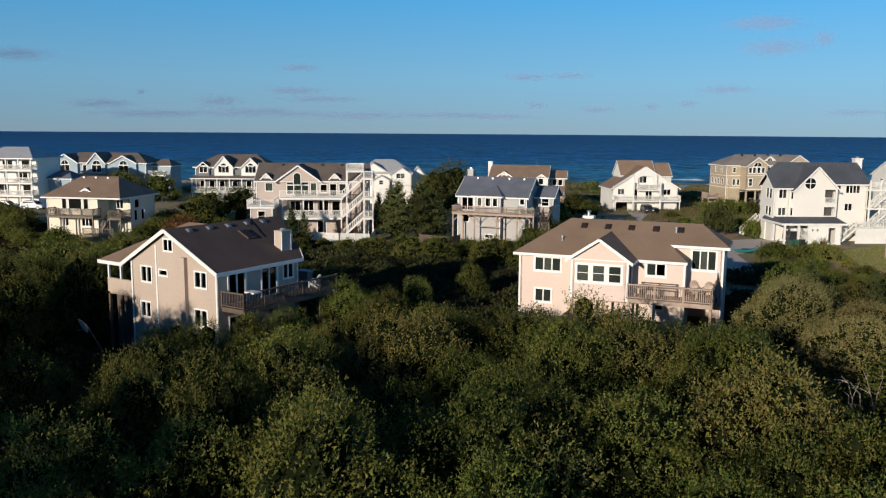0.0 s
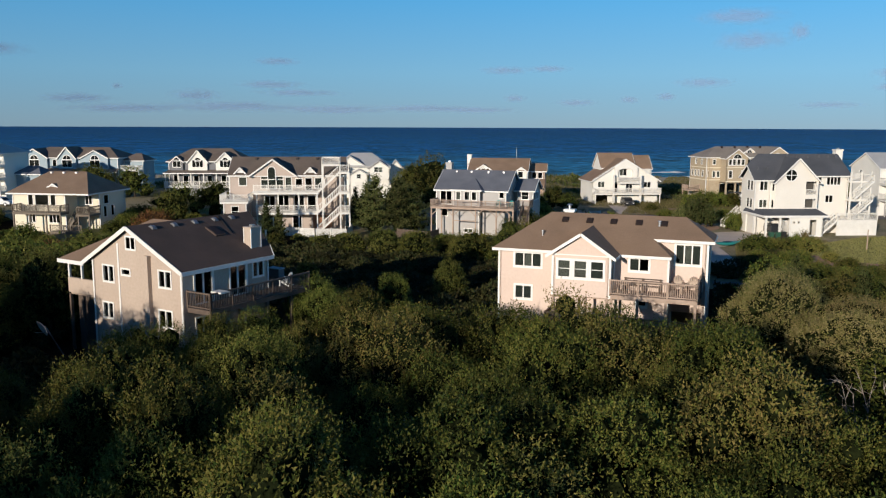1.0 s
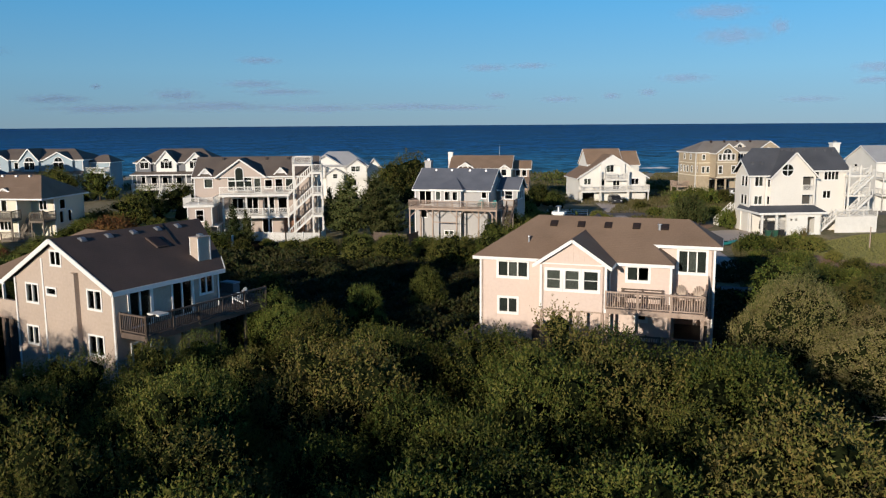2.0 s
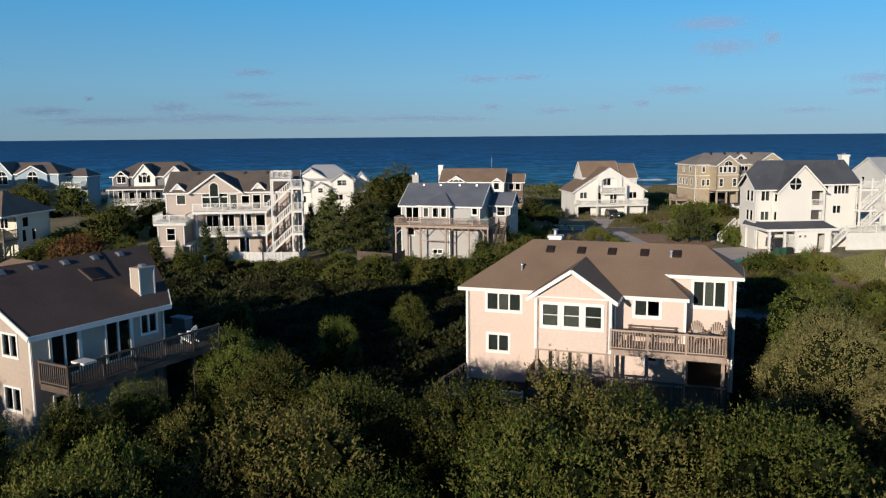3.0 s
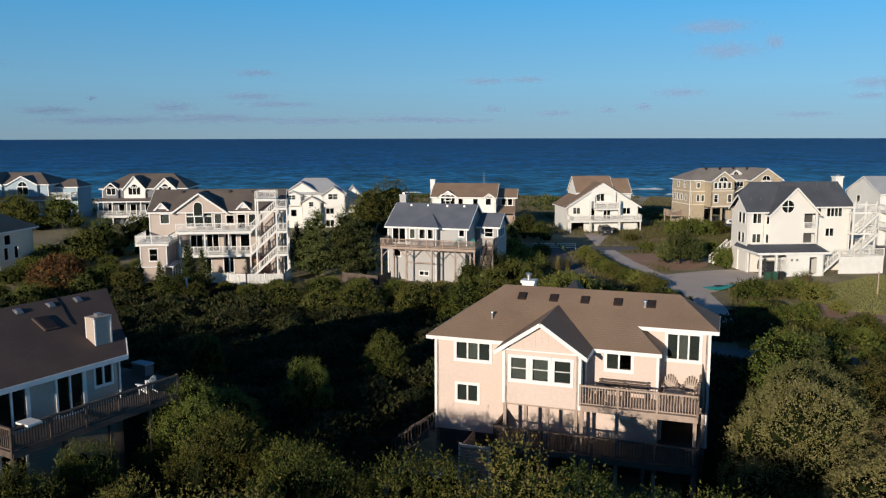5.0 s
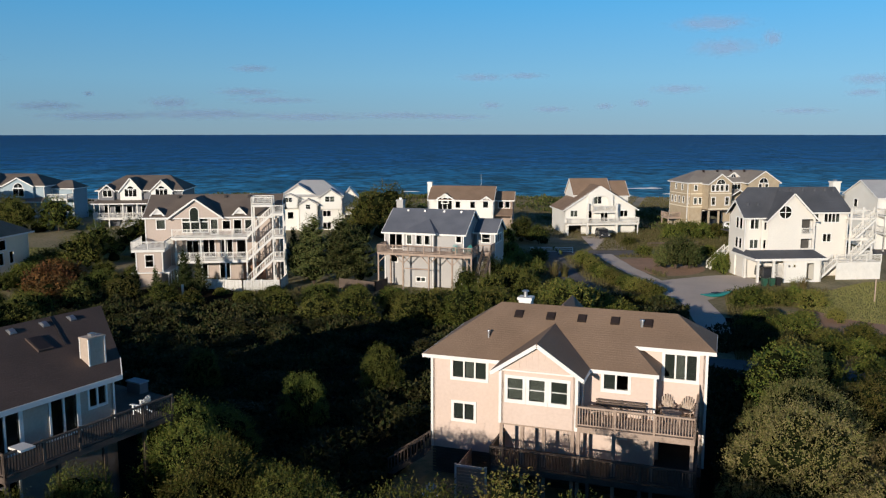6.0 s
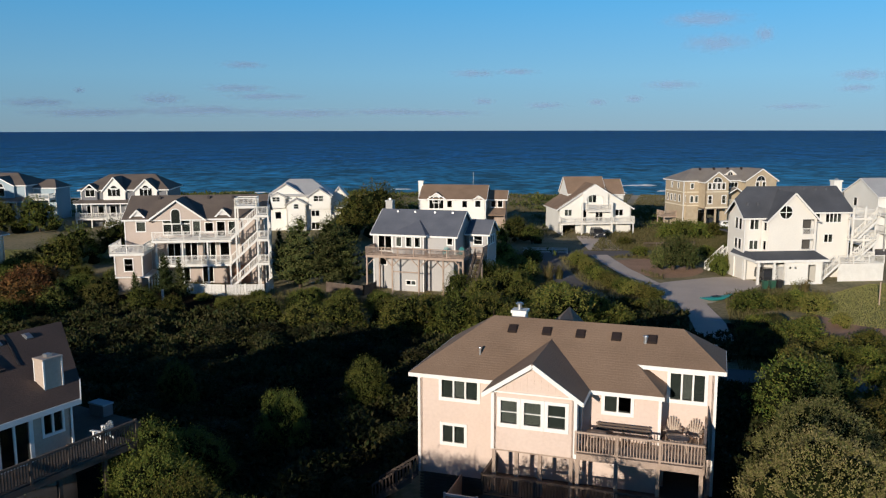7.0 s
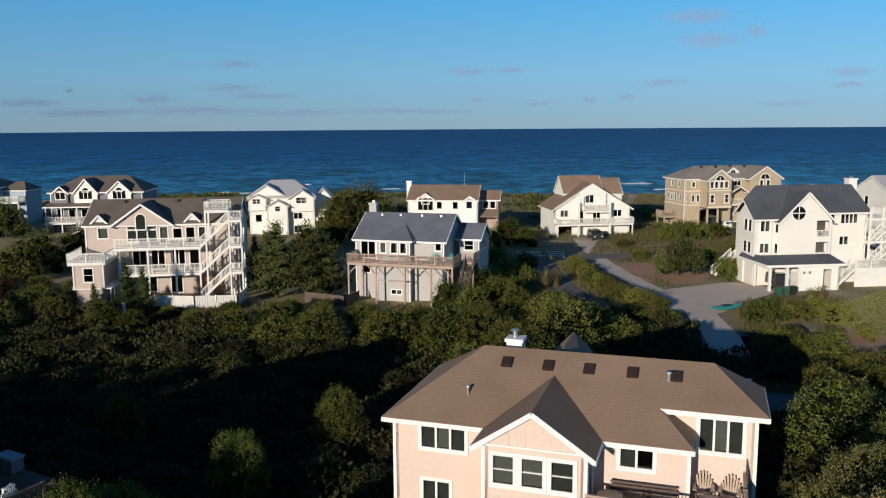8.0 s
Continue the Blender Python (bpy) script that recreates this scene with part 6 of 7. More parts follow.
def cedar(seed):
    """A cedar 8 m high: tiers of boughs, each a row of small tufts reaching out and up from the trunk."""
    rng = np.random.default_rng(seed)
    lobes = [((0, 0, 0.9 + 0.8 * i), 0.75 * (1 - i / 10)) for i in range(8)]
    for i in range(30):
        t = (i + 0.5) / 30
        z, a = 0.6 + 6.9 * t, 2.39996 * i + rng.uniform(-0.3, 0.3)
        reach = (2.2 * (1 - t) ** 0.8 + 0.25) * rng.uniform(0.6, 1.2)
        for k in (0.45, 0.75, 1.0):
            lobes.append(((reach * k * math.cos(a), reach * k * math.sin(a), z + 0.35 * k * reach), (0.5 - 0.22 * k) * (1.15 - 0.5 * t) * rng.uniform(0.8, 1.3)))
    lobes += [((0, 0, 7.4), 0.3), ((0.05, 0, 7.9), 0.18)]
    me = crown_mesh("crown", seed, lobes, 15, 6, 0.5, 0.2, CEDAR_LEAF, up=0.9, spread=0.35, fine=1)
    bm = bmesh.new()
    tube(bm, (0, 0, -0.3), (0, 0, 7.3), 0.16, 0.03, 8)
    return make_plant("cedar_tree", "tall green cedar with a ragged pointed crown", "tree", "cedars", me, bm)


def reed(seed):
    rng = np.random.default_rng(seed)
    verts, faces = [], []
    for i in range(170):
        a, k = rng.uniform(0, 6.28), rng.uniform(0.05, 0.5)
        h, lean = rng.uniform(1.4, 2.9), rng.uniform(0.2, 1.1)
        x, y = k * math.cos(a), k * math.sin(a)
        for j in range(4):
            t = j / 3
            w = 0.05 * (1 - t * 0.9)
            px, py, pz = x + lean * t * t * math.cos(a), y + lean * t * t * math.sin(a), h * (t - 0.18 * t * t)
            verts += [(px - w * math.sin(a), py + w * math.cos(a), pz), (px + w * math.sin(a), py - w * math.cos(a), pz)]
        b = len(verts) - 8
        faces += [(b + 2 * j, b + 2 * j + 1, b + 2 * j + 3, b + 2 * j + 2) for j in range(3)]
    me = bpy.data.meshes.new("blades")
    me.from_pydata(verts, [], faces)
    me.materials.append(REED_LEAF)
    ob = thing("reed_clump", Matrix.Identity(4), "tall yellow-green clump of reed grass", "grass")
    c = new("blades", me)
    c.parent = ob
    return ob


# tops of the thicket: x, y, height
TOPS = ((-21.8, -17.2, 4.6), (-10.6, -16.9, 6.0), (-17.7, -8.7, 5.4), (-7.5, -15.2, 6.8), (0.6, -17.6, 7.0), (4.4, -13.6, 6.1), (-18.4, 3.4, 3.6), (-17.7, 13.8, 3.0),
        (-30.4, 20, 2.6), (-22.4, 20.6, 5.4), (-14.6, 23.5, 5.2), (-13.4, 34.2, 5.0), (-21.6, 40.5, 3.2), (-30.3, 46.3, 2.6), (-40, 35.5, 2.2), (-50.7, 37, 2.0),
        (-60.8, 29.3, 3.0), (-46.7, 12.8, 3.4), (-45, -10, 7.2), (-28, -28, 6.0), (0, -40, 6.5), (-15, -40, 6.4), (12, -35, 6.3), (25, -20, 5.5), (30, 10, 4.0))


def thicket_top(x, y):
    s = w = 0.0
    for a, b, h in TOPS:
        k = math.exp(-((x - a) ** 2 + (y - b) ** 2) / 128.0) + 1e-9
        s, w = s + k * h, w + k
    return s / w


def in_house(x, y, pad):
    for ox, oy, yaw, x0, x1, y0, y1 in ((-7.8, 0.34, -2, -2.5, 14, -9.1, 8.5), (-7.8, 0.34, -2, -1.0, 14, -12.8, 0), (-25.145, -15.763, -12.5, -12.5, 2.6, -3.0, 13.0)):
        a = radians(yaw)
        u, v = (x - ox) * math.cos(a) + (y - oy) * math.sin(a), -(x - ox) * math.sin(a) + (y - oy) * math.cos(a)
        if x0 - pad < u < x1 + pad and y0 - pad < v < y1 + pad:
            return True
    return False


def near_line(x, y, pts, width):
    p = Vector((x, y))
    for a, b in zip(pts, pts[1:]):
        a, b = Vector(a), Vector(b)
        t = max(0, min(1, (p - a).dot(b - a) / (b - a).length_squared))
        if (p - a.lerp(b, t)).length < width:
            return True
    return False


GAP = ((6, -4), (9.6, -7.5), (11.0, -13), (12.5, -20), (16, -25))


def thicket_kind(x, y):
    """Which plant grows here, if any."""
    if in_house(x, y, 1.5):
        return None
    if y < -10.5:
        if -39 < x < -25 and -30 < y < -8:
            return None
        if near_line(x, y, GAP, 2.6) or x > 34 or (x > 11 and y > -25 and not x > 14):
            return None
        return "oak"
    if x < -9.5 and y < 16 and x > -24:
        return "low"
    if -58 < x <= -14 and 2 < y < 32:
        return "low"
    if x <= -24 and y < 42 and not (-58 < x < -36 and y > 34):
        return "oak" if x > -68 else None
    if -44 < x < -6 and 16 <= y < 44:
        return "oak" if y < 35 else "bush"
    return None


plant_rng = np.random.default_rng(5)
GOLDEN = "yellowing live oak with a broad rounded crown"
OAKS = [oak(10 + i, density=6.5, leaf=0.23, leaves=5) for i in range(5)] + [oak(20, GOLD_LEAF, GOLDEN, density=6.5, leaf=0.23, leaves=5)]
NEAR_OAKS = [oak(10 + i) for i in range(5)] + [oak(20, GOLD_LEAF, GOLDEN), oak(21, GOLD_LEAF, GOLDEN)]
# tall oaks added out of view, only to throw shade forward
SHADE_OAKS = [oak(60, size=1.5, density=15, leaf=0.14), oak(61, size=1.5, density=15, leaf=0.14)]
SPREAD_OAKS = [oak(64, DRY_LEAF, "broad live oak with thin straw-brown and yellow-green leaves", 1.3, 24, 0.12), oak(65, DRY_LEAF, "broad live oak with thin straw-brown and yellow-green leaves", 1.3, 24, 0.12)]
BUSHES = [bush(30), bush(31), bush(32, GOLD_LEAF, "low yellow-green bayberry bush"), bush(33, RUST_LEAF, "low rust-brown autumn bush")]
# bushes of the hollow, with the shade put into their leaf colour
SHADED_BUSHES = [bush(37, SHADED_LEAF, "low bush in the hollow, leaves darkened for shade", "wax_myrtle"), bush(38, SHADED_LEAF, "low bush in the hollow, leaves darkened for shade", "wax_myrtle")]
CEDARS = [cedar(40), cedar(41)]
used = set()


def plant(proto, x, y, top, proto_top, wide=1.0, z=None):
    s = top / proto_top
    m = pose(x, y, ground_z(x, y) if z is None else z, plant_rng.uniform(-4, 4), plant_rng.uniform(-4, 4), plant_rng.uniform(0, 360)) @ Matrix.Diagonal((s * wide, s * wide, s, 1))
    if proto.name not in used:
        used.add(proto.name)
        proto.matrix_world = m
        return proto
    saved = proto.matrix_basis.copy()
    proto.matrix_basis = Matrix.Identity(4)
    c = copy_thing(proto, m)
    proto.matrix_basis = saved
    return c


step, row = 4.9, 0
y = -52.0
while y < 44:
    x = -66.0 + (row % 2) * step / 2
    while x < 36:
        px, py = x + plant_rng.uniform(-1.2, 1.2), y + plant_rng.uniform(-1.1, 1.1)
        kind = thicket_kind(px, py)
        pick, extra = plant_rng.random(), plant_rng.random()
        if kind and py > -44 and not (py < -40 and abs(px) > 24) and not (px > 18 and py < -32) and not (px < -52 and py < 4):
            top = thicket_top(px, py)
            if kind == "oak":
                near = -44 < py < -8 and -70 - 1.13 * py < px < 15
                if near:
                    proto = NEAR_OAKS[5 + int(extra * 1.99)] if pick > 0.8 else NEAR_OAKS[int(pick * 6.2)]
                else:
                    proto = OAKS[5] if pick > 0.85 else OAKS[int(pick * 5.8)]
                top = min(top * (0.8 + 0.4 * extra), np.interp(py, (-24, -20, -18, -16, -14, -12, -11), (8.2, 7.9, 7.7, 7.3, 6.5, 5.6, 9.0)) * (0.92 + 0.08 * extra))
                plant(proto, px, py, top, 6.0, (0.70 if near and px < -10.5 else 0.84 if near else 1.0) + 0.25 * (6.0 / max(top, 3.0) - 1) + 0.22 * pick)
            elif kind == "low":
                plant(SHADED_BUSHES[int(pick * 1.99)], px, py, 0.7 + 0.7 * extra, 2.0, 2.2)
            else:
                plant(BUSHES[int(pick * 2.9)], px, py, top * (0.45 + 0.3 * extra), 2.0, 1.5)
        x += step
    y += step * 0.87
    row += 1

# single trees and bushes that stand out, and unseen oaks added to cast shade
for x, top in ((-8.5, 6.3), (-4.8, 6.9), (-1.2, 7.2), (2.6, 6.9), (6.0, 6.8)):
    plant(NEAR_OAKS[int(plant_rng.random() * 5.99)], x, -15.8 + plant_rng.uniform(-0.6, 0.6), top, 6.0, 0.95)
for x, y, top in ((-22.3, -21.5, 5.0), (-20.4, -15.2, 4.3), (-18.7, -8.4, 5.4), (-20.9, -6.0, 5.1), (-14.2, -10.8, 5.0), (-21, -2.5, 4.2), (-19.0, 4.2, 4.0), (-16.8, 12.4, 3.7), (-29.5, 8.5, 3.4), (18.5, 1, 5.0), (11.2, 4.6, 6.0), (15.5, 11, 4.8), (20, 7, 4.6), (21.5, -6, 4.8), (19, -11, 4.4), (24, -2, 4.5),
                  (11.2, 16.5, 4.6), (14, 19.5, 4.0), (18.5, 17, 4.2), (24, 13, 4.2), (-16, -66, 12.6), (-22.5, -68, 13.2), (-29, -65, 13.0), (-36, -67, 13.0), (-28, -37, 8.5), (-33, -38, 9.0), (-38, -36, 9.0), (-43, -37, 8.6), (-23.5, -38.5, 8.2), (-47.7, 92, 9.6), (-51, 94, 7.4), (-44, 92.5, 6.4), (-24, 99, 4.4), (-26.5, 96, 3.4), (-20.5, 97, 3.6),
                  (-75, 48, 5), (-77, 54, 5.5), (-75, 60, 6), (-118, 80, 6.2), (-112, 76, 6), (-124, 74, 5.4), (-107, 80, 6.2), (-78, 86, 6.4), (-82, 90, 6), (-19, 57, 3.8), (-15.5, 52, 3.8), (-17, 47.5, 3.6), (-20.5, 50, 3.4), (-12.5, 48, 3.6)):
    i = plant_rng.random()
    if top > 8.1 and y < -30:
        plant(SHADE_OAKS[int(i * 1.99)], x, y, top, 9.0, 1.1)
        continue
    if (x, y) == (11.2, 4.6):
        plant(SPREAD_OAKS[0], x, y, top, 7.8, 1.12)
        continue
    row_of = NEAR_OAKS if -24 < y < 16 else OAKS
    plant(row_of[5] if 8 < x < 25 and y < 12 and i > 0.4 else row_of[int(i * 4.9)], x, y, top, 6.0, 0.8 if -32 < x < -14 and 2 < y < 14 else 0.95 if -24 < x < -12 and y > -24 else 1.15)
for i, (x, y, top, w) in enumerate(((10.3, -2.4, 6.8, 1.0), (14.2, -6.4, 5.6, 1.05), (15.6, -1.2, 5.4, 0.95), (18.6, -9.5, 4.8, 1.0))):
    plant(SPREAD_OAKS[i % 2], x, y, top, 7.8, w * 7.8 / top * 0.86)
for x, y, top in ((-40.8, 50.5, 8.6), (-37.6, 51.5, 8.4), (-35.6, 53.5, 7.2), (-42.8, 53, 7.0), (-39, 54.5, 8.0), (-51.2, 38.4, 5.2), (-49.6, 39, 4.6), (-54.6, 37.5, 3.0), (12.6, 9.4, 6.2), (17.2, 7.2, 5.8), (21, 12, 5.4), (-56.5, 36, 3.4), (-46, 55, 6.2)):
    plant(CEDARS[int(plant_rng.random() * 1.99)], x, y, top, 8.0, 1.25 if top > 6.5 else 0.75)
for x, y, top, w in ((9.0, 75.4, 2.7, 0.6), (9.9, 76.8, 2.7, 0.6), (8.4, 76.8, 2.4, 0.6), (4, 112, 3.0, 1.2), (6.5, 113, 2.8, 1.3), (9, 114, 2.6, 1.3), (1.5, 111, 2.4, 1.2)):
    plant(BUSHES[int(plant_rng.random() * 1.99)], x, y, top, 2.0, w)
for x, y, top in ((-9.5, 50.6, 2.4), (-17, 78, 2.0), (-18.5, 72, 2.2), (-16, 68, 2.0), (-20, 66, 2.4), (-15, 60.5, 1.8), (-22, 80, 2.4), (-24, 74, 2.6), (-19, 61, 2.6), (2.2, 50.4, 1.3), (-1.5, 50.5, 1.2), (0.4, 49.6, 1.4), (-8.7, 51.7, 2.2), (-5.4, 42.4, 2.4), (16.5, 56.5, 1.9), (18.1, 54.3, 2.0), (14.6, 54.8, 1.7), (11.3, 53.4, 2.2), (12.8, 54.4, 1.8), (14.3, 39.6, 2.2), (15.4, 42, 2.0), (16.4, 45.8, 1.4), (13.7, 32.6, 1.7), (12.4, 33.4, 1.4), (17.2, 32.9, 1.9), (19.2, 34, 1.7), (19.6, 48.2, 1.2), (-6.9, 46, 2.8),
                  (-4.4, 44.4, 2.6), (-9, 44, 3.0), (-2, 41, 2.4), (-66, 33, 3.4), (-62, 29, 3.4), (-69, 38, 3.0), (-74, 17.5, 2.6), (-69.8, 19.3, 2.0), (-62.5, 9.8, 2.6), (17, 37, 1.6), (20.5, 39.5, 1.8), (22, 35, 1.8), (25, 38.5, 1.9), (11.4, 44.4, 1.5), (12.0, 38.5, 1.6), (10.4, 41, 1.3),
                  (-2, 88, 1.6), (7.5, 90, 1.8), (12, 95, 2.0), (-5.5, 100, 1.4), (3, 101, 1.6), (-33, 46.5, 1.3), (-36, 44.5, 1.5), (-29, 46.5, 1.2), (-42, 40, 1.0), (-47, 39, 1.0), (28, 38, 2.0), (31, 47, 1.9), (34, 36, 2.2), (-80, 25, 2.4), (-85, 24, 1.8), (14, 26, 2.6), (19, 25, 2.4), (25, 25, 2.6)):
    i = plant_rng.random()
    rust = -70 < x < -60
    gold = x > 12 and i > 0.4
    plant(BUSHES[3 if rust else 2 if gold else int(i * 2.1)], x, y, top, 2.0, 1.15 + 0.2 * i)
for x, y, top in ((-10.6, 79.3, 1.7), (-9.4, 76, 1.6), (-8.4, 72.6, 1.7), (-7.0, 69.4, 1.5), (-6.0, 66.4, 1.7), (-4.8, 64.2, 1.6), (-3.6, 61.4, 1.7), (-2.4, 59.4, 1.8), (-1.2, 57.8, 1.8), (0.0, 56.6, 1.7), (1.2, 56.0, 1.4)):
    plant(BUSHES[2 if plant_rng.random() > 0.35 else 0], x, y, top, 2.0, 1.2)
for x, y, top in ((-107, 40, 3.4), (-103, 37, 3.0), (-98.5, 36.5, 2.8), (-96, 32, 2.6), (-92, 28.5, 2.4), (-100, 31, 2.8), (-106, 34, 3.0), (-88, 26, 1.8), (-84.5, 26.5, 1.4), (-81.4, 27.0, 1.4), (-78, 25.6, 1.3), (-75.4, 24.2, 1.5), (-73, 22.5, 1.6), (-67, 15.1, 2.0), (-71, 24.6, 1.5), (-95, 22, 2.2), (-101, 24, 2.6), (-112, 44, 2.6), (-79.5, 48, 2.4), (-78, 44, 2.2), (-74, 38, 2.4), (-72, 33, 2.2)):
    plant(BUSHES[int(plant_rng.random() * 1.99)], x, y, top, 2.0, 1.25)
juniper = bush(36, CEDAR_LEAF, "dark green spreading juniper in the straw bed", "juniper")
for x, y, top, w in ((3.0, 77.2, 4.4, 0.85), (4.8, 77.8, 3.4, 0.8), (1.5, 77.0, 3.0, 0.8)):
    plant(juniper, x, y, top, 2.0, w)
r0 = reed(50)
plant(r0, -12.4, 64.5, 2.9, 2.6)
plant(r0, -11.2, 66.0, 2.4, 2.6)
plant(r0, 18.1, 63.9, 2.3, 2.6)
plant(r0, 17.2, 64.6, 1.8, 2.6)


def dead_shrub():
    rng = np.random.default_rng(8)
    ob = thing("dead_shrub", pose(13.5, -17.5, 0), "leafless bleached grey shrub", "bush")
    for i in range(7):
        bm = bmesh.new()
        a = 2 * math.pi * i / 7
        p, d = Vector((0, 0, 0)), Vector((math.cos(a) * 0.35, math.sin(a) * 0.35, 1))
        for k in range(5):
            q = p + d.normalized() * 0.95
            tube(bm, p, q, 0.07 - k * 0.012, 0.058 - k * 0.012, 6)
            for s in range(2):
                e = q + (d.normalized() + Vector(rng.normal(0, 0.7, 3))).normalized() * rng.uniform(0.4, 0.9)
                tube(bm, q, e, 0.025, 0.008, 5)
            p, d = q, d + Vector(rng.normal(0, 0.25, 3))
        part("branch", bm, DEADWOOD, ob)


dead_shrub()

# grass: short on the lawns, long and dry over the open sand
gr = np.random.default_rng(77)
LANES = (LANE, ((2, 64), (5, 64), (10, 69)), DRIVE, LOWER, ROAD, SHADED)
LAWNS = (LAWN_LINE, LAWN_WEST)


def line_distance(P, pts):
    best = np.full(len(P), 1e9)
    for a, b in zip(pts, pts[1:]):
        a, d = np.array(a, float), np.array(b, float) - np.array(a, float)
        k = np.clip(((P - a) @ d) / (d @ d), 0, 1)[:, None]
        best = np.minimum(best, np.linalg.norm(P - a - d * k, axis=1))
    return best


def grass(name, label, material, spots, low, high, wide, lawn=None):
    """Single blades. spots: rows x0, x1, y0, y1, count; lawn: keep to that line."""
    P = np.concatenate([gr.uniform((a, c), (b, d), (n, 2)) for a, b, c, d, n in spots])
    keep = (line_distance(P, ((-3.5, 82), (0, 80), (4, 76))) > 4.2) & (line_distance(P, ((15.5, 51), (18.5, 46.5), (23, 44.5), (30, 44))) > 3.1)
    for i, pts in enumerate(LANES):
        keep &= line_distance(P, pts) > (5.2 if i == 1 else 3.0 if i == 4 else 2.0)
    if not lawn:
        keep &= line_distance(P, LAWNS[0]) > 6.6
    else:
        keep &= np.min([line_distance(P, q) for q in lawn], axis=0) < 6.6
    P = P[keep]
    n = len(P)
    z = np.array([ground_z(x, y) for x, y in P])
    a, h = gr.uniform(0, 6.283, n), gr.uniform(low, high, n)
    d = np.stack((np.cos(a), np.sin(a)), axis=1)
    side = np.stack((-d[:, 1], d[:, 0]), axis=1) * wide
    base = np.column_stack((P, z))
    v = np.stack((base - np.column_stack((side, np.zeros(n))), base + np.column_stack((side, np.zeros(n))), base + np.column_stack((d * (h * gr.uniform(0.1, 0.7, n))[:, None], h))), axis=1).reshape(-1, 3)
    me = bpy.data.meshes.new(name)
    me.from_pydata(v.tolist(), [], np.arange(3 * n).reshape(-1, 3).tolist())
    me.materials.append(material)
    return tagged(new(name, me), label, "grass", kind="stuff")


grass("lawn_grass", "short olive-green mown lawn grass", leaf_mat("lawn_grass", (0.13, 0.14, 0.036), (0.22, 0.215, 0.06), (0.26, 0.22, 0.09), 0.3), ((8, 46, 42, 82, 90000), (-100, -58, 46, 76, 50000)), 0.1, 0.24, 0.035, LAWNS)
grass("dune_grass", "dry straw-coloured grass over the sand", leaf_mat("dry_grass", (0.20, 0.17, 0.07), (0.40, 0.31, 0.16), (0.15, 0.16, 0.055), 0.3),
      ((9, 40, 26, 66, 45000), (-10, 22, 84, 122, 40000), (-60, -30, 40, 47, 4000), (8, 34, -10, 26, 14000), (-8, 50, 122, 200, 40000), (-120, -10, 105, 200, 60000), (-16, 2, 44, 84, 12000)), 0.2, 0.7, 0.045)


def undergrowth(spots, high, leaf, material=SHADED_LEAF, label="low leafy undergrowth with shade-darkened leaves", patchy=False):
    """Low leafy tangle over the shaded ground; the default leaf is darkened for shade."""
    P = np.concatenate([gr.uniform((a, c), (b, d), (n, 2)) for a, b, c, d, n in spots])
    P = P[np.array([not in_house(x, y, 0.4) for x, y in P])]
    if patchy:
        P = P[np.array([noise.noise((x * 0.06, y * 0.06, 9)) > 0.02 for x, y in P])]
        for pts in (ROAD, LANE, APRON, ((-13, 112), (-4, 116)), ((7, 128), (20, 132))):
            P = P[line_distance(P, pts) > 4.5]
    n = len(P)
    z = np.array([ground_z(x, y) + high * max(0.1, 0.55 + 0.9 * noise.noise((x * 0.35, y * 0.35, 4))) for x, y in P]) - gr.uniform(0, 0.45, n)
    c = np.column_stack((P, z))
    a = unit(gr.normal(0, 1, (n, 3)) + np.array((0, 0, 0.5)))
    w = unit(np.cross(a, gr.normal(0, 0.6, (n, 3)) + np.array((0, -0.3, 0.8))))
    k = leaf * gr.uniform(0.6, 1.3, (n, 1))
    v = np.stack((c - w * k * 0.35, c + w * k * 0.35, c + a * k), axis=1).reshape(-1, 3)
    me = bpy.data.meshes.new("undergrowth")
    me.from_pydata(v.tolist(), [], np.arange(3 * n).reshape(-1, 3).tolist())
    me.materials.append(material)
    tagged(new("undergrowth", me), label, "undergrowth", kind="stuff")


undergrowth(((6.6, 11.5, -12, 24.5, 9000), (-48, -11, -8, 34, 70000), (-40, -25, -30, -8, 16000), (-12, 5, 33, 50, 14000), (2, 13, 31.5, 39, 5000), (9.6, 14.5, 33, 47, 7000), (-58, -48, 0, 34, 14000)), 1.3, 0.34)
undergrowth(((-140, -20, 100, 185, 40000), (-20, 60, 116, 185, 30000), (-30, -14, 58, 88, 5000)), 1.5, 0.55, SCRUB_LEAF, "low green scrub scattered over the dunes", True)


# ---- loose things ----
def adirondack(m, material, label):
    """A slatted garden chair with a fanned back."""
    c = thing("garden_chair", m, label, "chair", "garden chairs")
    part("seat", boxes(*[(-0.27, 0.27, -0.3 + i * 0.095, -0.22 + i * 0.095, 0.36 - i * 0.022, 0.385 - i * 0.022) for i in range(6)]), material, c)
    for i in range(7):
        a = (i - 3) * 6
        top = 1.08 - 0.035 * (i - 3) ** 2
        part("back_slat", boxes((-0.036, 0.036, -0.012, 0.012, 0, top - 0.25), m=pose((i - 3) * 0.07, 0.2, 0.25, -18, a * 0.8, 0)), material, c)
    for s in (-1, 1):
        part("armrest", boxes((s * 0.36 - 0.07, s * 0.36 + 0.07, -0.38, 0.34, 0.55, 0.58)), material, c)
        part("front_leg", boxes((s * 0.3 - 0.02, s * 0.3 + 0.02, -0.34, -0.24, 0, 0.55)), material, c)
        bm = bmesh.new()
        beam(bm, (s * 0.27, -0.3, 0.33), (s * 0.27, 0.45, 0.04), 0.03, 0.1)
        part("rear_leg", bm, material, c)
    return c


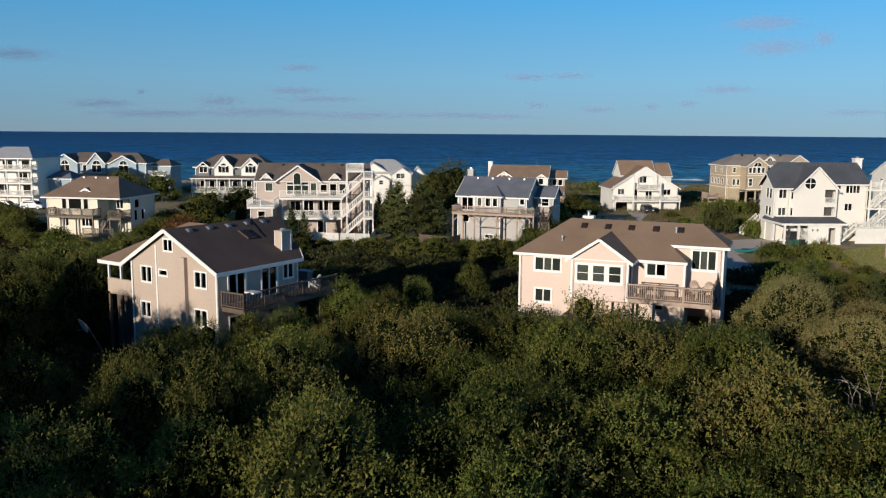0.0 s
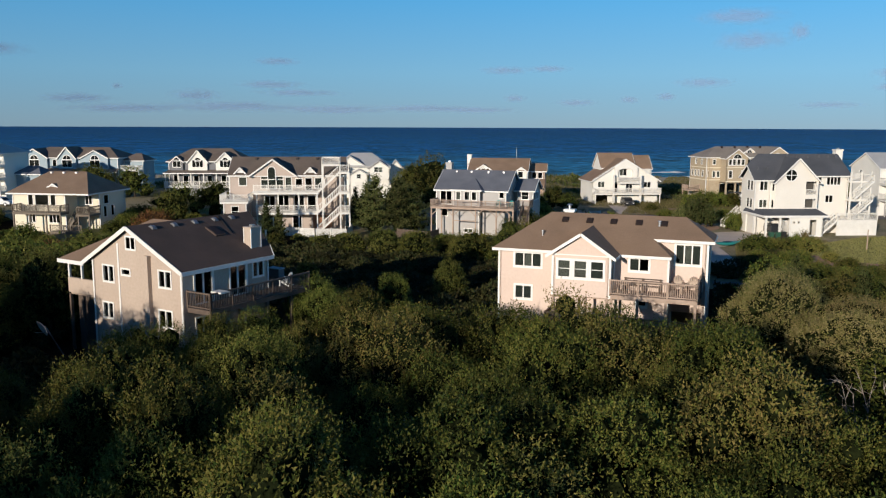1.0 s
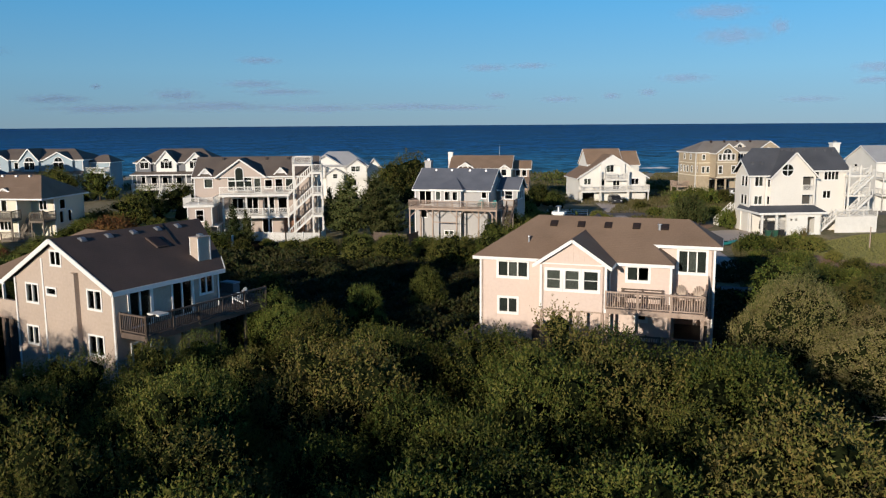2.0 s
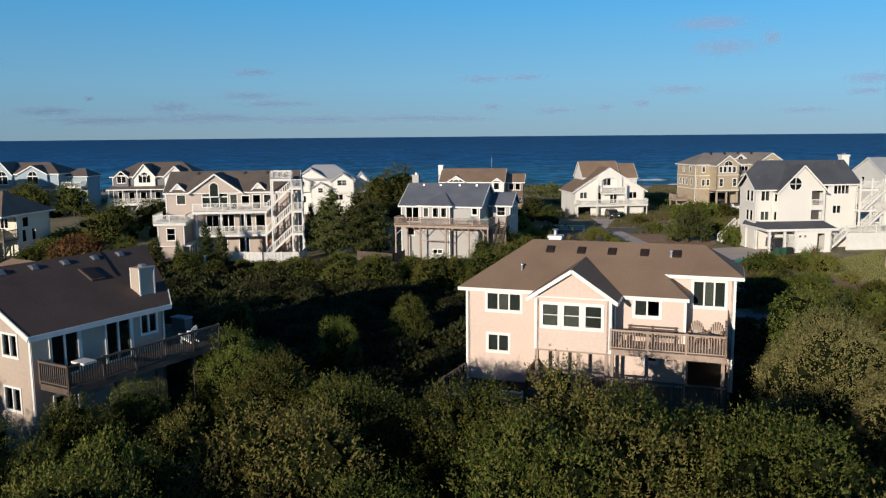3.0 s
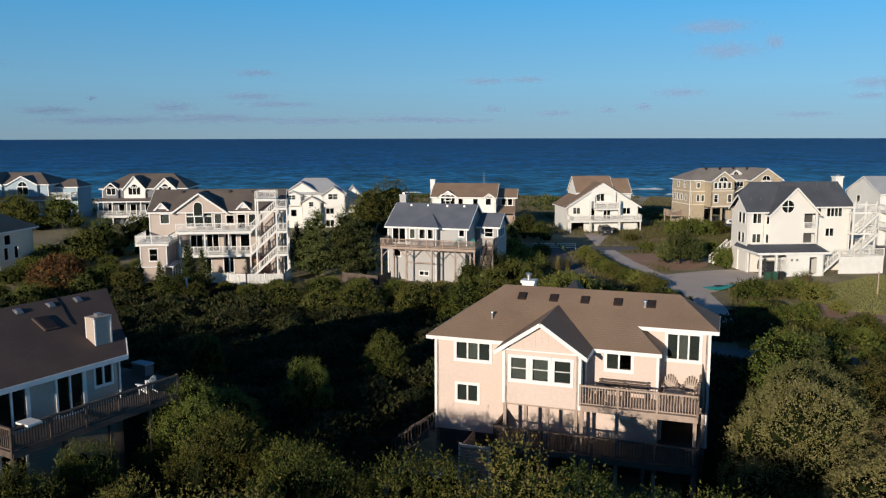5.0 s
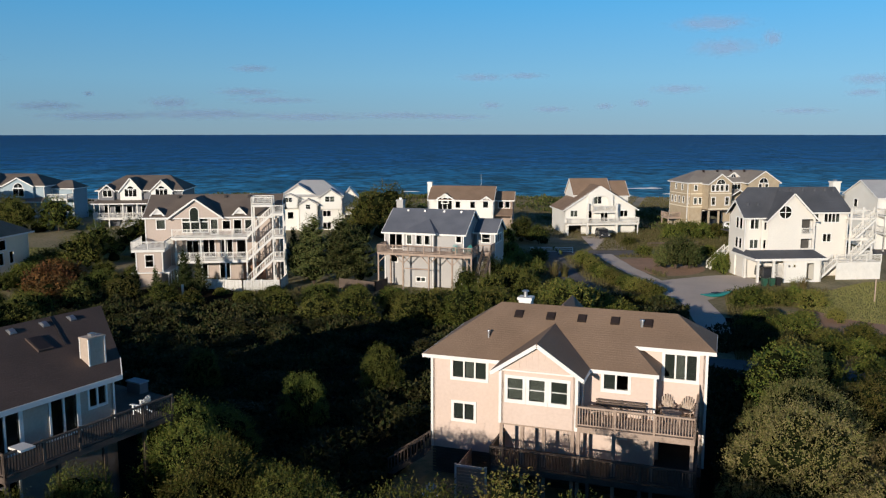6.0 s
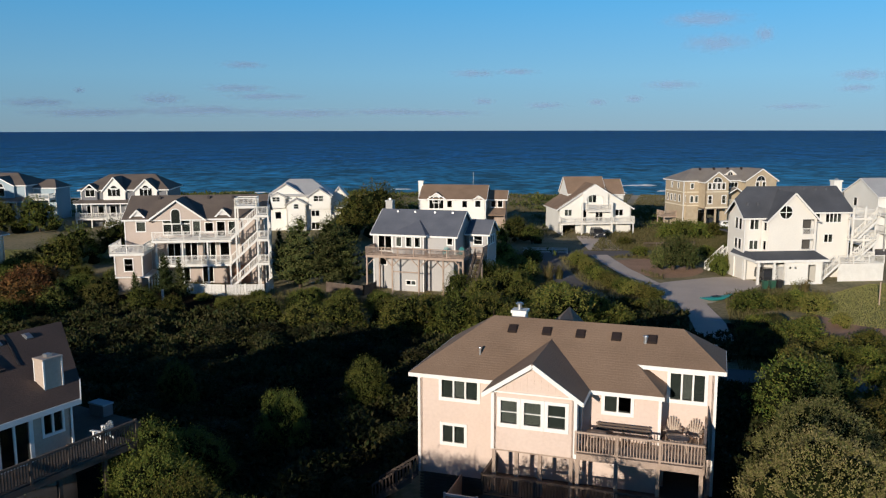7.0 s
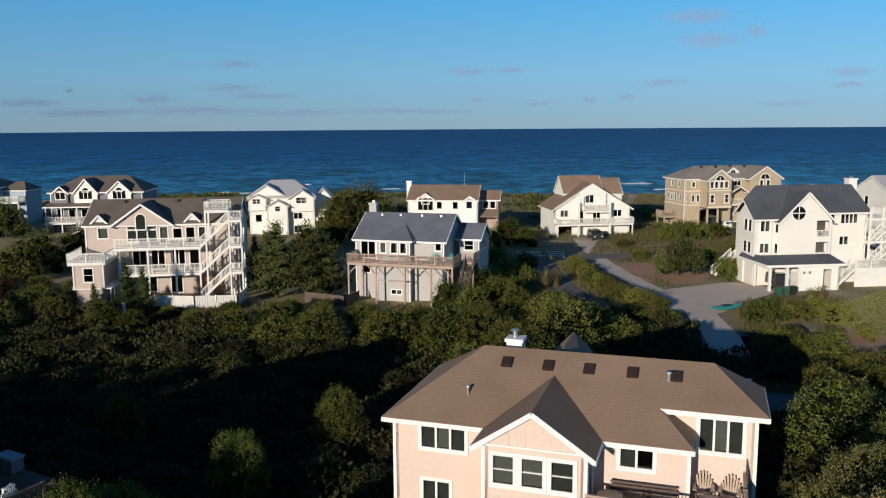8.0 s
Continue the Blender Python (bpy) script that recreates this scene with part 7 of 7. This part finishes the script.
A, B = PEACH_AT, BEIGE_AT
D = pose(-27.2, 54.1, 0, 0, 0, -0.5)
adirondack(A @ pose(11.85, 0.95, 4.43, 0, 0, 4), CHAIR_WOOD, "weathered wooden garden chair on the deck")
adirondack(A @ pose(12.85, 0.9, 4.43, 0, 0, -8), CHAIR_WOOD, "weathered wooden garden chair on the deck")
adirondack(B @ pose(0.55, 8.9, 4.51, 0, 0, -80), WHITE_PLASTIC, "white plastic garden chair on the deck")
adirondack(D @ pose(4.4, -1.2, 4.51, 0, 0, 10), TEAL, "teal plastic garden chair on the deck")
adirondack(D @ pose(6.1, -1.0, 4.51, 0, 0, -15), TEAL, "teal plastic garden chair on the deck")
adirondack(A @ pose(0.2, -3.8, ground_z(-7.6, -3.1), 0, 0, 10), WHITE_PLASTIC, "white plastic garden chair on the ground")
adirondack(A @ pose(2.4, -5.0, ground_z(-5.4, -4.2), 0, 0, -30), WHITE_PLASTIC, "white plastic garden chair on the ground")


def storage_box(m):
    b = thing("storage_box", m, "blue-grey storage box on the deck", "box")
    part("body", boxes((-0.55, 0.55, -0.3, 0.3, 0, 0.6)), SLATE_SIDING, b)
    part("lid", boxes((-0.6, 0.6, -0.34, 0.34, 0.6, 0.68)), BLUE_SIDING, b)


storage_box(B @ pose(-2.6, 11.3, 4.505))


def bench(m):
    b = thing("deck_bench", m, "long weathered wooden bench on the deck", "bench")
    for i in range(4):
        part("seat_board", boxes((-1.3, 1.3, -0.22 + i * 0.115, -0.12 + i * 0.115, 0.42, 0.45)), DARK_WOOD, b)
    for x in (-1.2, 0, 1.2):
        part("leg", boxes((x - 0.05, x + 0.05, -0.2, 0.2, 0, 0.42)), DARK_WOOD, b)
        part("back_post", boxes((x - 0.04, x + 0.04, 0.2, 0.26, 0, 0.95)), DARK_WOOD, b)
    for z in (0.6, 0.75, 0.9):
        part("back_rail", boxes((-1.3, 1.3, 0.17, 0.2, z - 0.045, z + 0.045)), DARK_WOOD, b)


bench(A @ pose(9.6, -0.5, 4.43))


def round_table(m):
    t = thing("patio_table", m, "round slatted wooden patio table", "table")
    bm = bmesh.new()
    tube(bm, (0, 0, 0.68), (0, 0, 0.72), 0.5, 0.5, 20)
    part("tabletop", bm, WOOD, t)
    for a in range(4):
        bm = bmesh.new()
        beam(bm, (0.32 * math.cos(a * 1.571), 0.32 * math.sin(a * 1.571), 0.68), (0.42 * math.cos(a * 1.571), 0.42 * math.sin(a * 1.571), 0), 0.06)
        part("leg", bm, WOOD, t)


round_table(A @ pose(12.2, -0.6, 4.43))
round_table(A @ pose(8.4, -1.2, 4.43))


def car(m, paint, label):
    """An estate car: shaped body, glazing, lamps and four wheels."""
    c = thing("car", m, label, "car", "parked cars")
    prof = [(-2.25, 0.35), (-2.3, 0.75), (-2.2, 1.0), (-1.95, 1.55), (-1.6, 1.68), (0.2, 1.66), (0.55, 1.55), (1.15, 1.05), (2.05, 0.92), (2.28, 0.72), (2.28, 0.38)]
    bm = bmesh.new()
    rings = []
    for y, k in ((-0.9, 0.9), (-0.86, 1.0), (0.86, 1.0), (0.9, 0.9)):
        rings.append([bm.verts.new((x * (0.985 if k < 1 else 1), y * (0.86 if z > 1.1 else 1.0), 0.35 + (z - 0.35) * (0.97 if k < 1 else 1))) for x, z in prof])
    for a, b in zip(rings, rings[1:]):
        for i in range(len(prof)):
            j = (i + 1) % len(prof)
            bm.faces.new((a[i], b[i], b[j], a[j]))
    bm.faces.new(list(reversed(rings[0])))
    bm.faces.new(rings[-1])
    bmesh.ops.recalc_face_normals(bm, faces=bm.faces)
    body = part("body", bm, paint, c)
    for s in (-1, 1):
        bm = bmesh.new()
        plate(bm, [(-1.75, 1.1), (0.85, 1.1), (0.35, 1.5), (-1.6, 1.52)], 0.02, pose(0, s * 0.83 - 0.01, 0))
        part("side_window", bm, BLACK, body)
        part("headlamp", boxes((2.2, 2.29, s * 0.62 - 0.16, s * 0.62 + 0.16, 0.68, 0.8)), WHITE_PLASTIC, body)
    bm = bmesh.new()
    slab(bm, [(0.62, -0.68, 1.5), (1.1, -0.74, 1.12), (1.1, 0.74, 1.12), (0.62, 0.68, 1.5)], 0.03)
    part("windscreen", bm, BLACK, body)
    for x in (-1.4, 1.4):
        for s in (-1, 1):
            bm = bmesh.new()
            tube(bm, (x, s * 0.72, 0.34), (x, s * 0.93, 0.34), 0.34, 0.34, 18)
            w = part("wheel", bm, RUBBER, c)
            bm = bmesh.new()
            tube(bm, (x, s * 0.9, 0.34), (x, s * 0.94, 0.34), 0.2, 0.18, 12)
            part("rim", bm, METAL, w)
    return c


car(pose(-10.6, 107.6, ground_z(-10.6, 107.6) + 0.11, 0, 0, -70), CARDARK, "dark parked car in front of the white house")
car(pose(9.6, 129.5, ground_z(9.6, 129.5), 0, 0, 20), CARDARK, "dark parked car under the raised house")
car(pose(12.9, 126.2, ground_z(12.9, 126.2), 0, 0, 5), CARWHITE, "white parked car beside the raised house")
car(pose(-124.2, 56.5, ground_z(-124.2, 56.5), 0, 0, 15), CARSILVER, "silver parked car beside the decked house")
car(pose(-119.5, 58.5, ground_z(-119.5, 58.5), 0, 0, 12), CARWHITE, "white parked car beside the decked house")
car(pose(14.2, 73.0, ground_z(14.2, 73.0) + 0.05, 0, 0, 112), CARDARK, "dark parked car inside the carport")


def kayak(m):
    bm = bmesh.new()
    rings = []
    n = 18
    for i in range(n + 1):
        t = i / n * 2 - 1
        w, up = 0.37 * max(0.02, (1 - t * t)) ** 0.7, 0.18 * t * t
        rings.append([bm.verts.new((t * 2.1, w * math.cos(a), 0.17 + up + 0.17 * math.sin(a) * max(0.25, 1 - t * t))) for a in (2 * math.pi * k / 10 for k in range(10))])
    for a, b in zip(rings, rings[1:]):
        for k in range(10):
            j = (k + 1) % 10
            bm.faces.new((a[k], b[k], b[j], a[j]))
    bm.faces.new(list(reversed(rings[0])))
    bm.faces.new(rings[-1])
    bmesh.ops.recalc_face_normals(bm, faces=bm.faces)
    c = thing("kayak", m, "teal plastic kayak lying beside the driveway", "kayak")
    part("hull", bm, TEAL, c)
    part("cockpit", boxes((-0.45, 0.45, -0.2, 0.2, 0.33, 0.36)), BLACK, c)


kayak(pose(8.0, 57.2, ground_z(8.0, 57.2) + 0.12, 0, 0, 42) @ Matrix.Diagonal((1.12, 1.7, 1.5, 1)))


def bin_(m, material, label):
    b = thing("wheeled_bin", m, label, "bin", "rubbish bins")
    bm = bmesh.new()
    box(bm, -0.3, 0.3, -0.34, 0.34, 0.06, 1.0)
    for v in bm.verts:
        if v.co.z < 0.5:
            v.co.x *= 0.8
            v.co.y *= 0.78
    bmesh.ops.bevel(bm, geom=list(bm.edges), offset=0.03, segments=2)
    part("body", bm, material, b)
    bm = boxes((-0.33, 0.33, -0.38, 0.36, 1.0, 1.08))
    bmesh.ops.bevel(bm, geom=list(bm.edges), offset=0.03, segments=2)
    part("lid", bm, material, b)
    for s in (-1, 1):
        bm = bmesh.new()
        tube(bm, (s * 0.24, 0.28, 0.11), (s * 0.3, 0.28, 0.11), 0.11, 0.11, 12)
        part("wheel", bm, RUBBER, b)


for x, y, m, l in ((14.0, 66.4, BINGREEN, "dark green wheeled rubbish bin"), (14.9, 66.8, BINGREEN, "dark green wheeled rubbish bin"), (15.7, 67.4, BLACK, "black wheeled rubbish bin")):
    bin_(pose(x, y, ground_z(x, y), 0, 0, 20), m, l)


def board_fence(pts, h, material, label, pickets=True):
    """A fence of posts, rails and boards along the line."""
    f = thing("fence", pose(0, 0, 0), label, "fence", "fences")
    for (ax, ay), (bx, by) in zip(pts, pts[1:]):
        a, b = Vector((ax, ay, ground_z(ax, ay))), Vector((bx, by, ground_z(bx, by)))
        n = max(1, round((b - a).length / 2.2))
        for i in range(n + 1):
            o = a.lerp(b, i / n)
            part("post", boxes((o.x - 0.06, o.x + 0.06, o.y - 0.06, o.y + 0.06, o.z - 0.3, o.z + h + 0.1)), material, f)
        for z in (0.25, h - 0.05) if pickets else (0.35, 0.7, h):
            bm = bmesh.new()
            beam(bm, a + Vector((0, 0, z)), b + Vector((0, 0, z)), 0.05, 0.1)
            part("rail", bm, material, f)
        if pickets:
            m = int((b - a).length / 0.16)
            for i in range(m):
                o = a.lerp(b, (i + 0.5) / m)
                d = (b - a).normalized() * 0.14
                bm = bmesh.new()
                beam(bm, o - d * 0.5 + Vector((0, 0, h / 2)), o + d * 0.5 + Vector((0, 0, h / 2)), 0.03, h)
                part("board", bm, material, f)


C = pose(-53, 47.3, 0, 0, 0, 24)
pt = lambda u, v: tuple((C @ Vector((u, v, 0)))[:2])
board_fence((pt(-0.2, -6.8), pt(4.2, -7.2), pt(8.6, -6.6), pt(9.2, -2.5)), 1.35, WHITE_WOOD, "white board fence round the yard")
board_fence(((-19.8, 86.0), (-13.2, 87.6)), 0.95, WHITE_WOOD, "pale post and rail fence", False)
board_fence(((-2, 97.5), (6, 101)), 0.9, DARK_WOOD, "low post and rail fence beside the road", False)
board_fence(((-36.8, 49.6), (-31.8, 48.9), (-31.4, 52.0)), 1.2, DARK_WOOD, "low dark board fence below the deck")


def dish(m):
    bm = bmesh.new()
    rings = [[bm.verts.new((r * math.cos(a), -0.5 * r * r, r * math.sin(a))) for a in (2 * math.pi * k / 20 for k in range(20))] for r in (0.02, 0.2, 0.42, 0.6)]
    for a, b in zip(rings, rings[1:]):
        for k in range(20):
            j = (k + 1) % 20
            bm.faces.new((a[k], b[k], b[j], a[j]))
    d = thing("satellite_dish", m, "pale round satellite dish on a pole", "dish")
    part("reflector", bm, WHITE_PLASTIC, d)
    bm = bmesh.new()
    tube(bm, (0, 0.05, 0), (0, 0.1, -2.6), 0.05, 0.05, 8)
    part("pole", bm, METAL, d)
    bm = bmesh.new()
    tube(bm, (0, 0, -0.5), (0, -0.7, 0), 0.02, 0.02, 6)
    part("feed_arm", bm, METAL, d)


dish(pose(-36.6, -15.6, 2.3, 25, 0, -25))


def post(x, y, h, w, material, label, name):
    p = thing(name, pose(x, y, ground_z(x, y)), label, "post")
    part("pole", boxes((-w, w, -w, w, -0.2, h)), material, p)
    part("cap", boxes((-w * 1.4, w * 1.4, -w * 1.4, w * 1.4, h, h + 0.06)), material, p)


post(25.4, 60.2, 2.6, 0.06, WOOD, "slim wooden post on the lawn", "garden_post")
post(-50.4, 36.4, 1.5, 0.09, WHITE_WOOD, "short white post among the bushes", "marker_post")


# ---- clouds, far out over the sea ----
def cloud_mat():
    m = bpy.data.materials.new("cloud")
    m.use_nodes = True
    t = m.node_tree
    n, l = t.nodes, t.links
    out = n["Material Output"]
    n.remove(n["Principled BSDF"])
    dif, tra, mix = n.new("ShaderNodeBsdfDiffuse"), n.new("ShaderNodeBsdfTransparent"), n.new("ShaderNodeMixShader")
    dif.inputs[0].default_value = (0.19, 0.27, 0.42, 1)
    co, ln, nz, info = n.new("ShaderNodeTexCoord"), n.new("ShaderNodeVectorMath"), n.new("ShaderNodeTexNoise"), n.new("ShaderNodeObjectInfo")
    ln.operation = "LENGTH"
    l.new(co.outputs["Object"], ln.inputs[0])
    ad = n.new("ShaderNodeVectorMath")
    mul = n.new("ShaderNodeVectorMath")
    mul.operation = "MULTIPLY_ADD"
    mul.inputs[1].default_value = (2.6, 1, 1.1)
    sc = n.new("ShaderNodeCombineXYZ")
    r100 = n.new("ShaderNodeMath")
    r100.operation = "MULTIPLY"
    r100.inputs[1].default_value = 90
    l.new(info.outputs["Random"], r100.inputs[0])
    l.new(r100.outputs[0], sc.inputs[1])
    l.new(co.outputs["Object"], mul.inputs[0])
    l.new(sc.outputs[0], mul.inputs[2])
    l.new(mul.outputs[0], nz.inputs["Vector"])
    nz.inputs["Scale"].default_value, nz.inputs["Detail"].default_value = 1.6, 5
    a = n.new("ShaderNodeMath")
    a.operation = "SUBTRACT"
    a.inputs[0].default_value = 1.0
    l.new(ln.outputs["Value"], a.inputs[1])
    b = n.new("ShaderNodeMath")
    b.operation = "MULTIPLY_ADD"
    b.inputs[1].default_value = 0.75
    l.new(a.outputs[0], b.inputs[0])
    l.new(nz.outputs[0], b.inputs[2])
    mr = n.new("ShaderNodeMapRange")
    mr.inputs[1].default_value, mr.inputs[2].default_value, mr.inputs[4].default_value = 0.5, 1.15, 0.6
    edge = n.new("ShaderNodeMapRange")
    edge.inputs[1].default_value, edge.inputs[2].default_value = 0.0, 0.6
    l.new(a.outputs[0], edge.inputs[0])
    l.new(b.outputs[0], mr.inputs[0])
    fin = n.new("ShaderNodeMath")
    fin.operation = "MULTIPLY"
    l.new(mr.outputs[0], fin.inputs[0])
    l.new(edge.outputs[0], fin.inputs[1])
    l.new(fin.outputs[0], mix.inputs[0])
    l.new(tra.outputs[0], mix.inputs[1])
    l.new(dif.outputs[0], mix.inputs[2])
    l.new(mix.outputs[0], out.inputs["Surface"])
    return m


CLOUD = cloud_mat()


def cloud(azimuth, elevation, width, height):
    """A thin cloud at that bearing (degrees left of north) and elevation; width and height in degrees."""
    d = 4600.0
    a, e = radians(azimuth), radians(elevation)
    bm = bmesh.new()
    bmesh.ops.create_grid(bm, x_segments=12, y_segments=6, size=1, matrix=pose(0, 0, 0, 90, 0, 0))
    for v in bm.verts:
        v.co.y += 0.1 * noise.noise(v.co * 2)
    me = bpy.data.meshes.new("cloud")
    bm.to_mesh(me)
    bm.free()
    me.materials.append(CLOUD)
    ob = tagged(new("cloud", me), "thin grey-mauve cloud low over the sea", "cloud", "clouds", "stuff")
    ob.matrix_world = pose(-d * math.sin(a) * math.cos(e), d * math.cos(a) * math.cos(e), 16 + d * math.sin(e), 0, 0, azimuth) @ Matrix.Diagonal((d * radians(width) * 0.65, 40, d * radians(height) * 0.75, 1))
    return ob


for az, el, w, h in ((-1.6, 5.45, 4.6, 1.1), (-0.8, 7.0, 5.5, 1.0), (-4.5, 5.9, 1.4, 1.0), (1.2, 2.8, 4.0, 0.6), (14.5, 3.7, 3.6, 0.55), (11.5, 3.8, 3.0, 0.45), (30.2, 4.2, 3.2, 0.5), (30.6, 2.65, 4.6, 0.55), (28.8, 2.1, 6.0, 0.5),
                     (35.6, 1.9, 3.4, 0.75), (33.5, 1.15, 9.0, 0.7), (26.5, 1.0, 9.5, 0.6), (40.0, 1.0, 8.0, 0.6), (20.5, 1.1, 7.0, 0.5), (13.8, 1.8, 1.6, 0.5), (9.5, 1.5, 3.0, 0.45), (6.0, 1.7, 1.4, 0.45), (-10.2, 3.2, 3.0, 0.7), (-10.0, 2.4, 2.4, 0.5),
                     (40.5, 2.4, 0.8, 0.35), (3.6, 1.9, 1.4, 0.5), (-6.5, 1.3, 4.0, 0.4), (43.0, 1.6, 4.5, 0.6), (16.5, 1.0, 6.0, 0.45), (48.0, 4.5, 5.0, 0.8)):
    cloud(az, el, w, h)
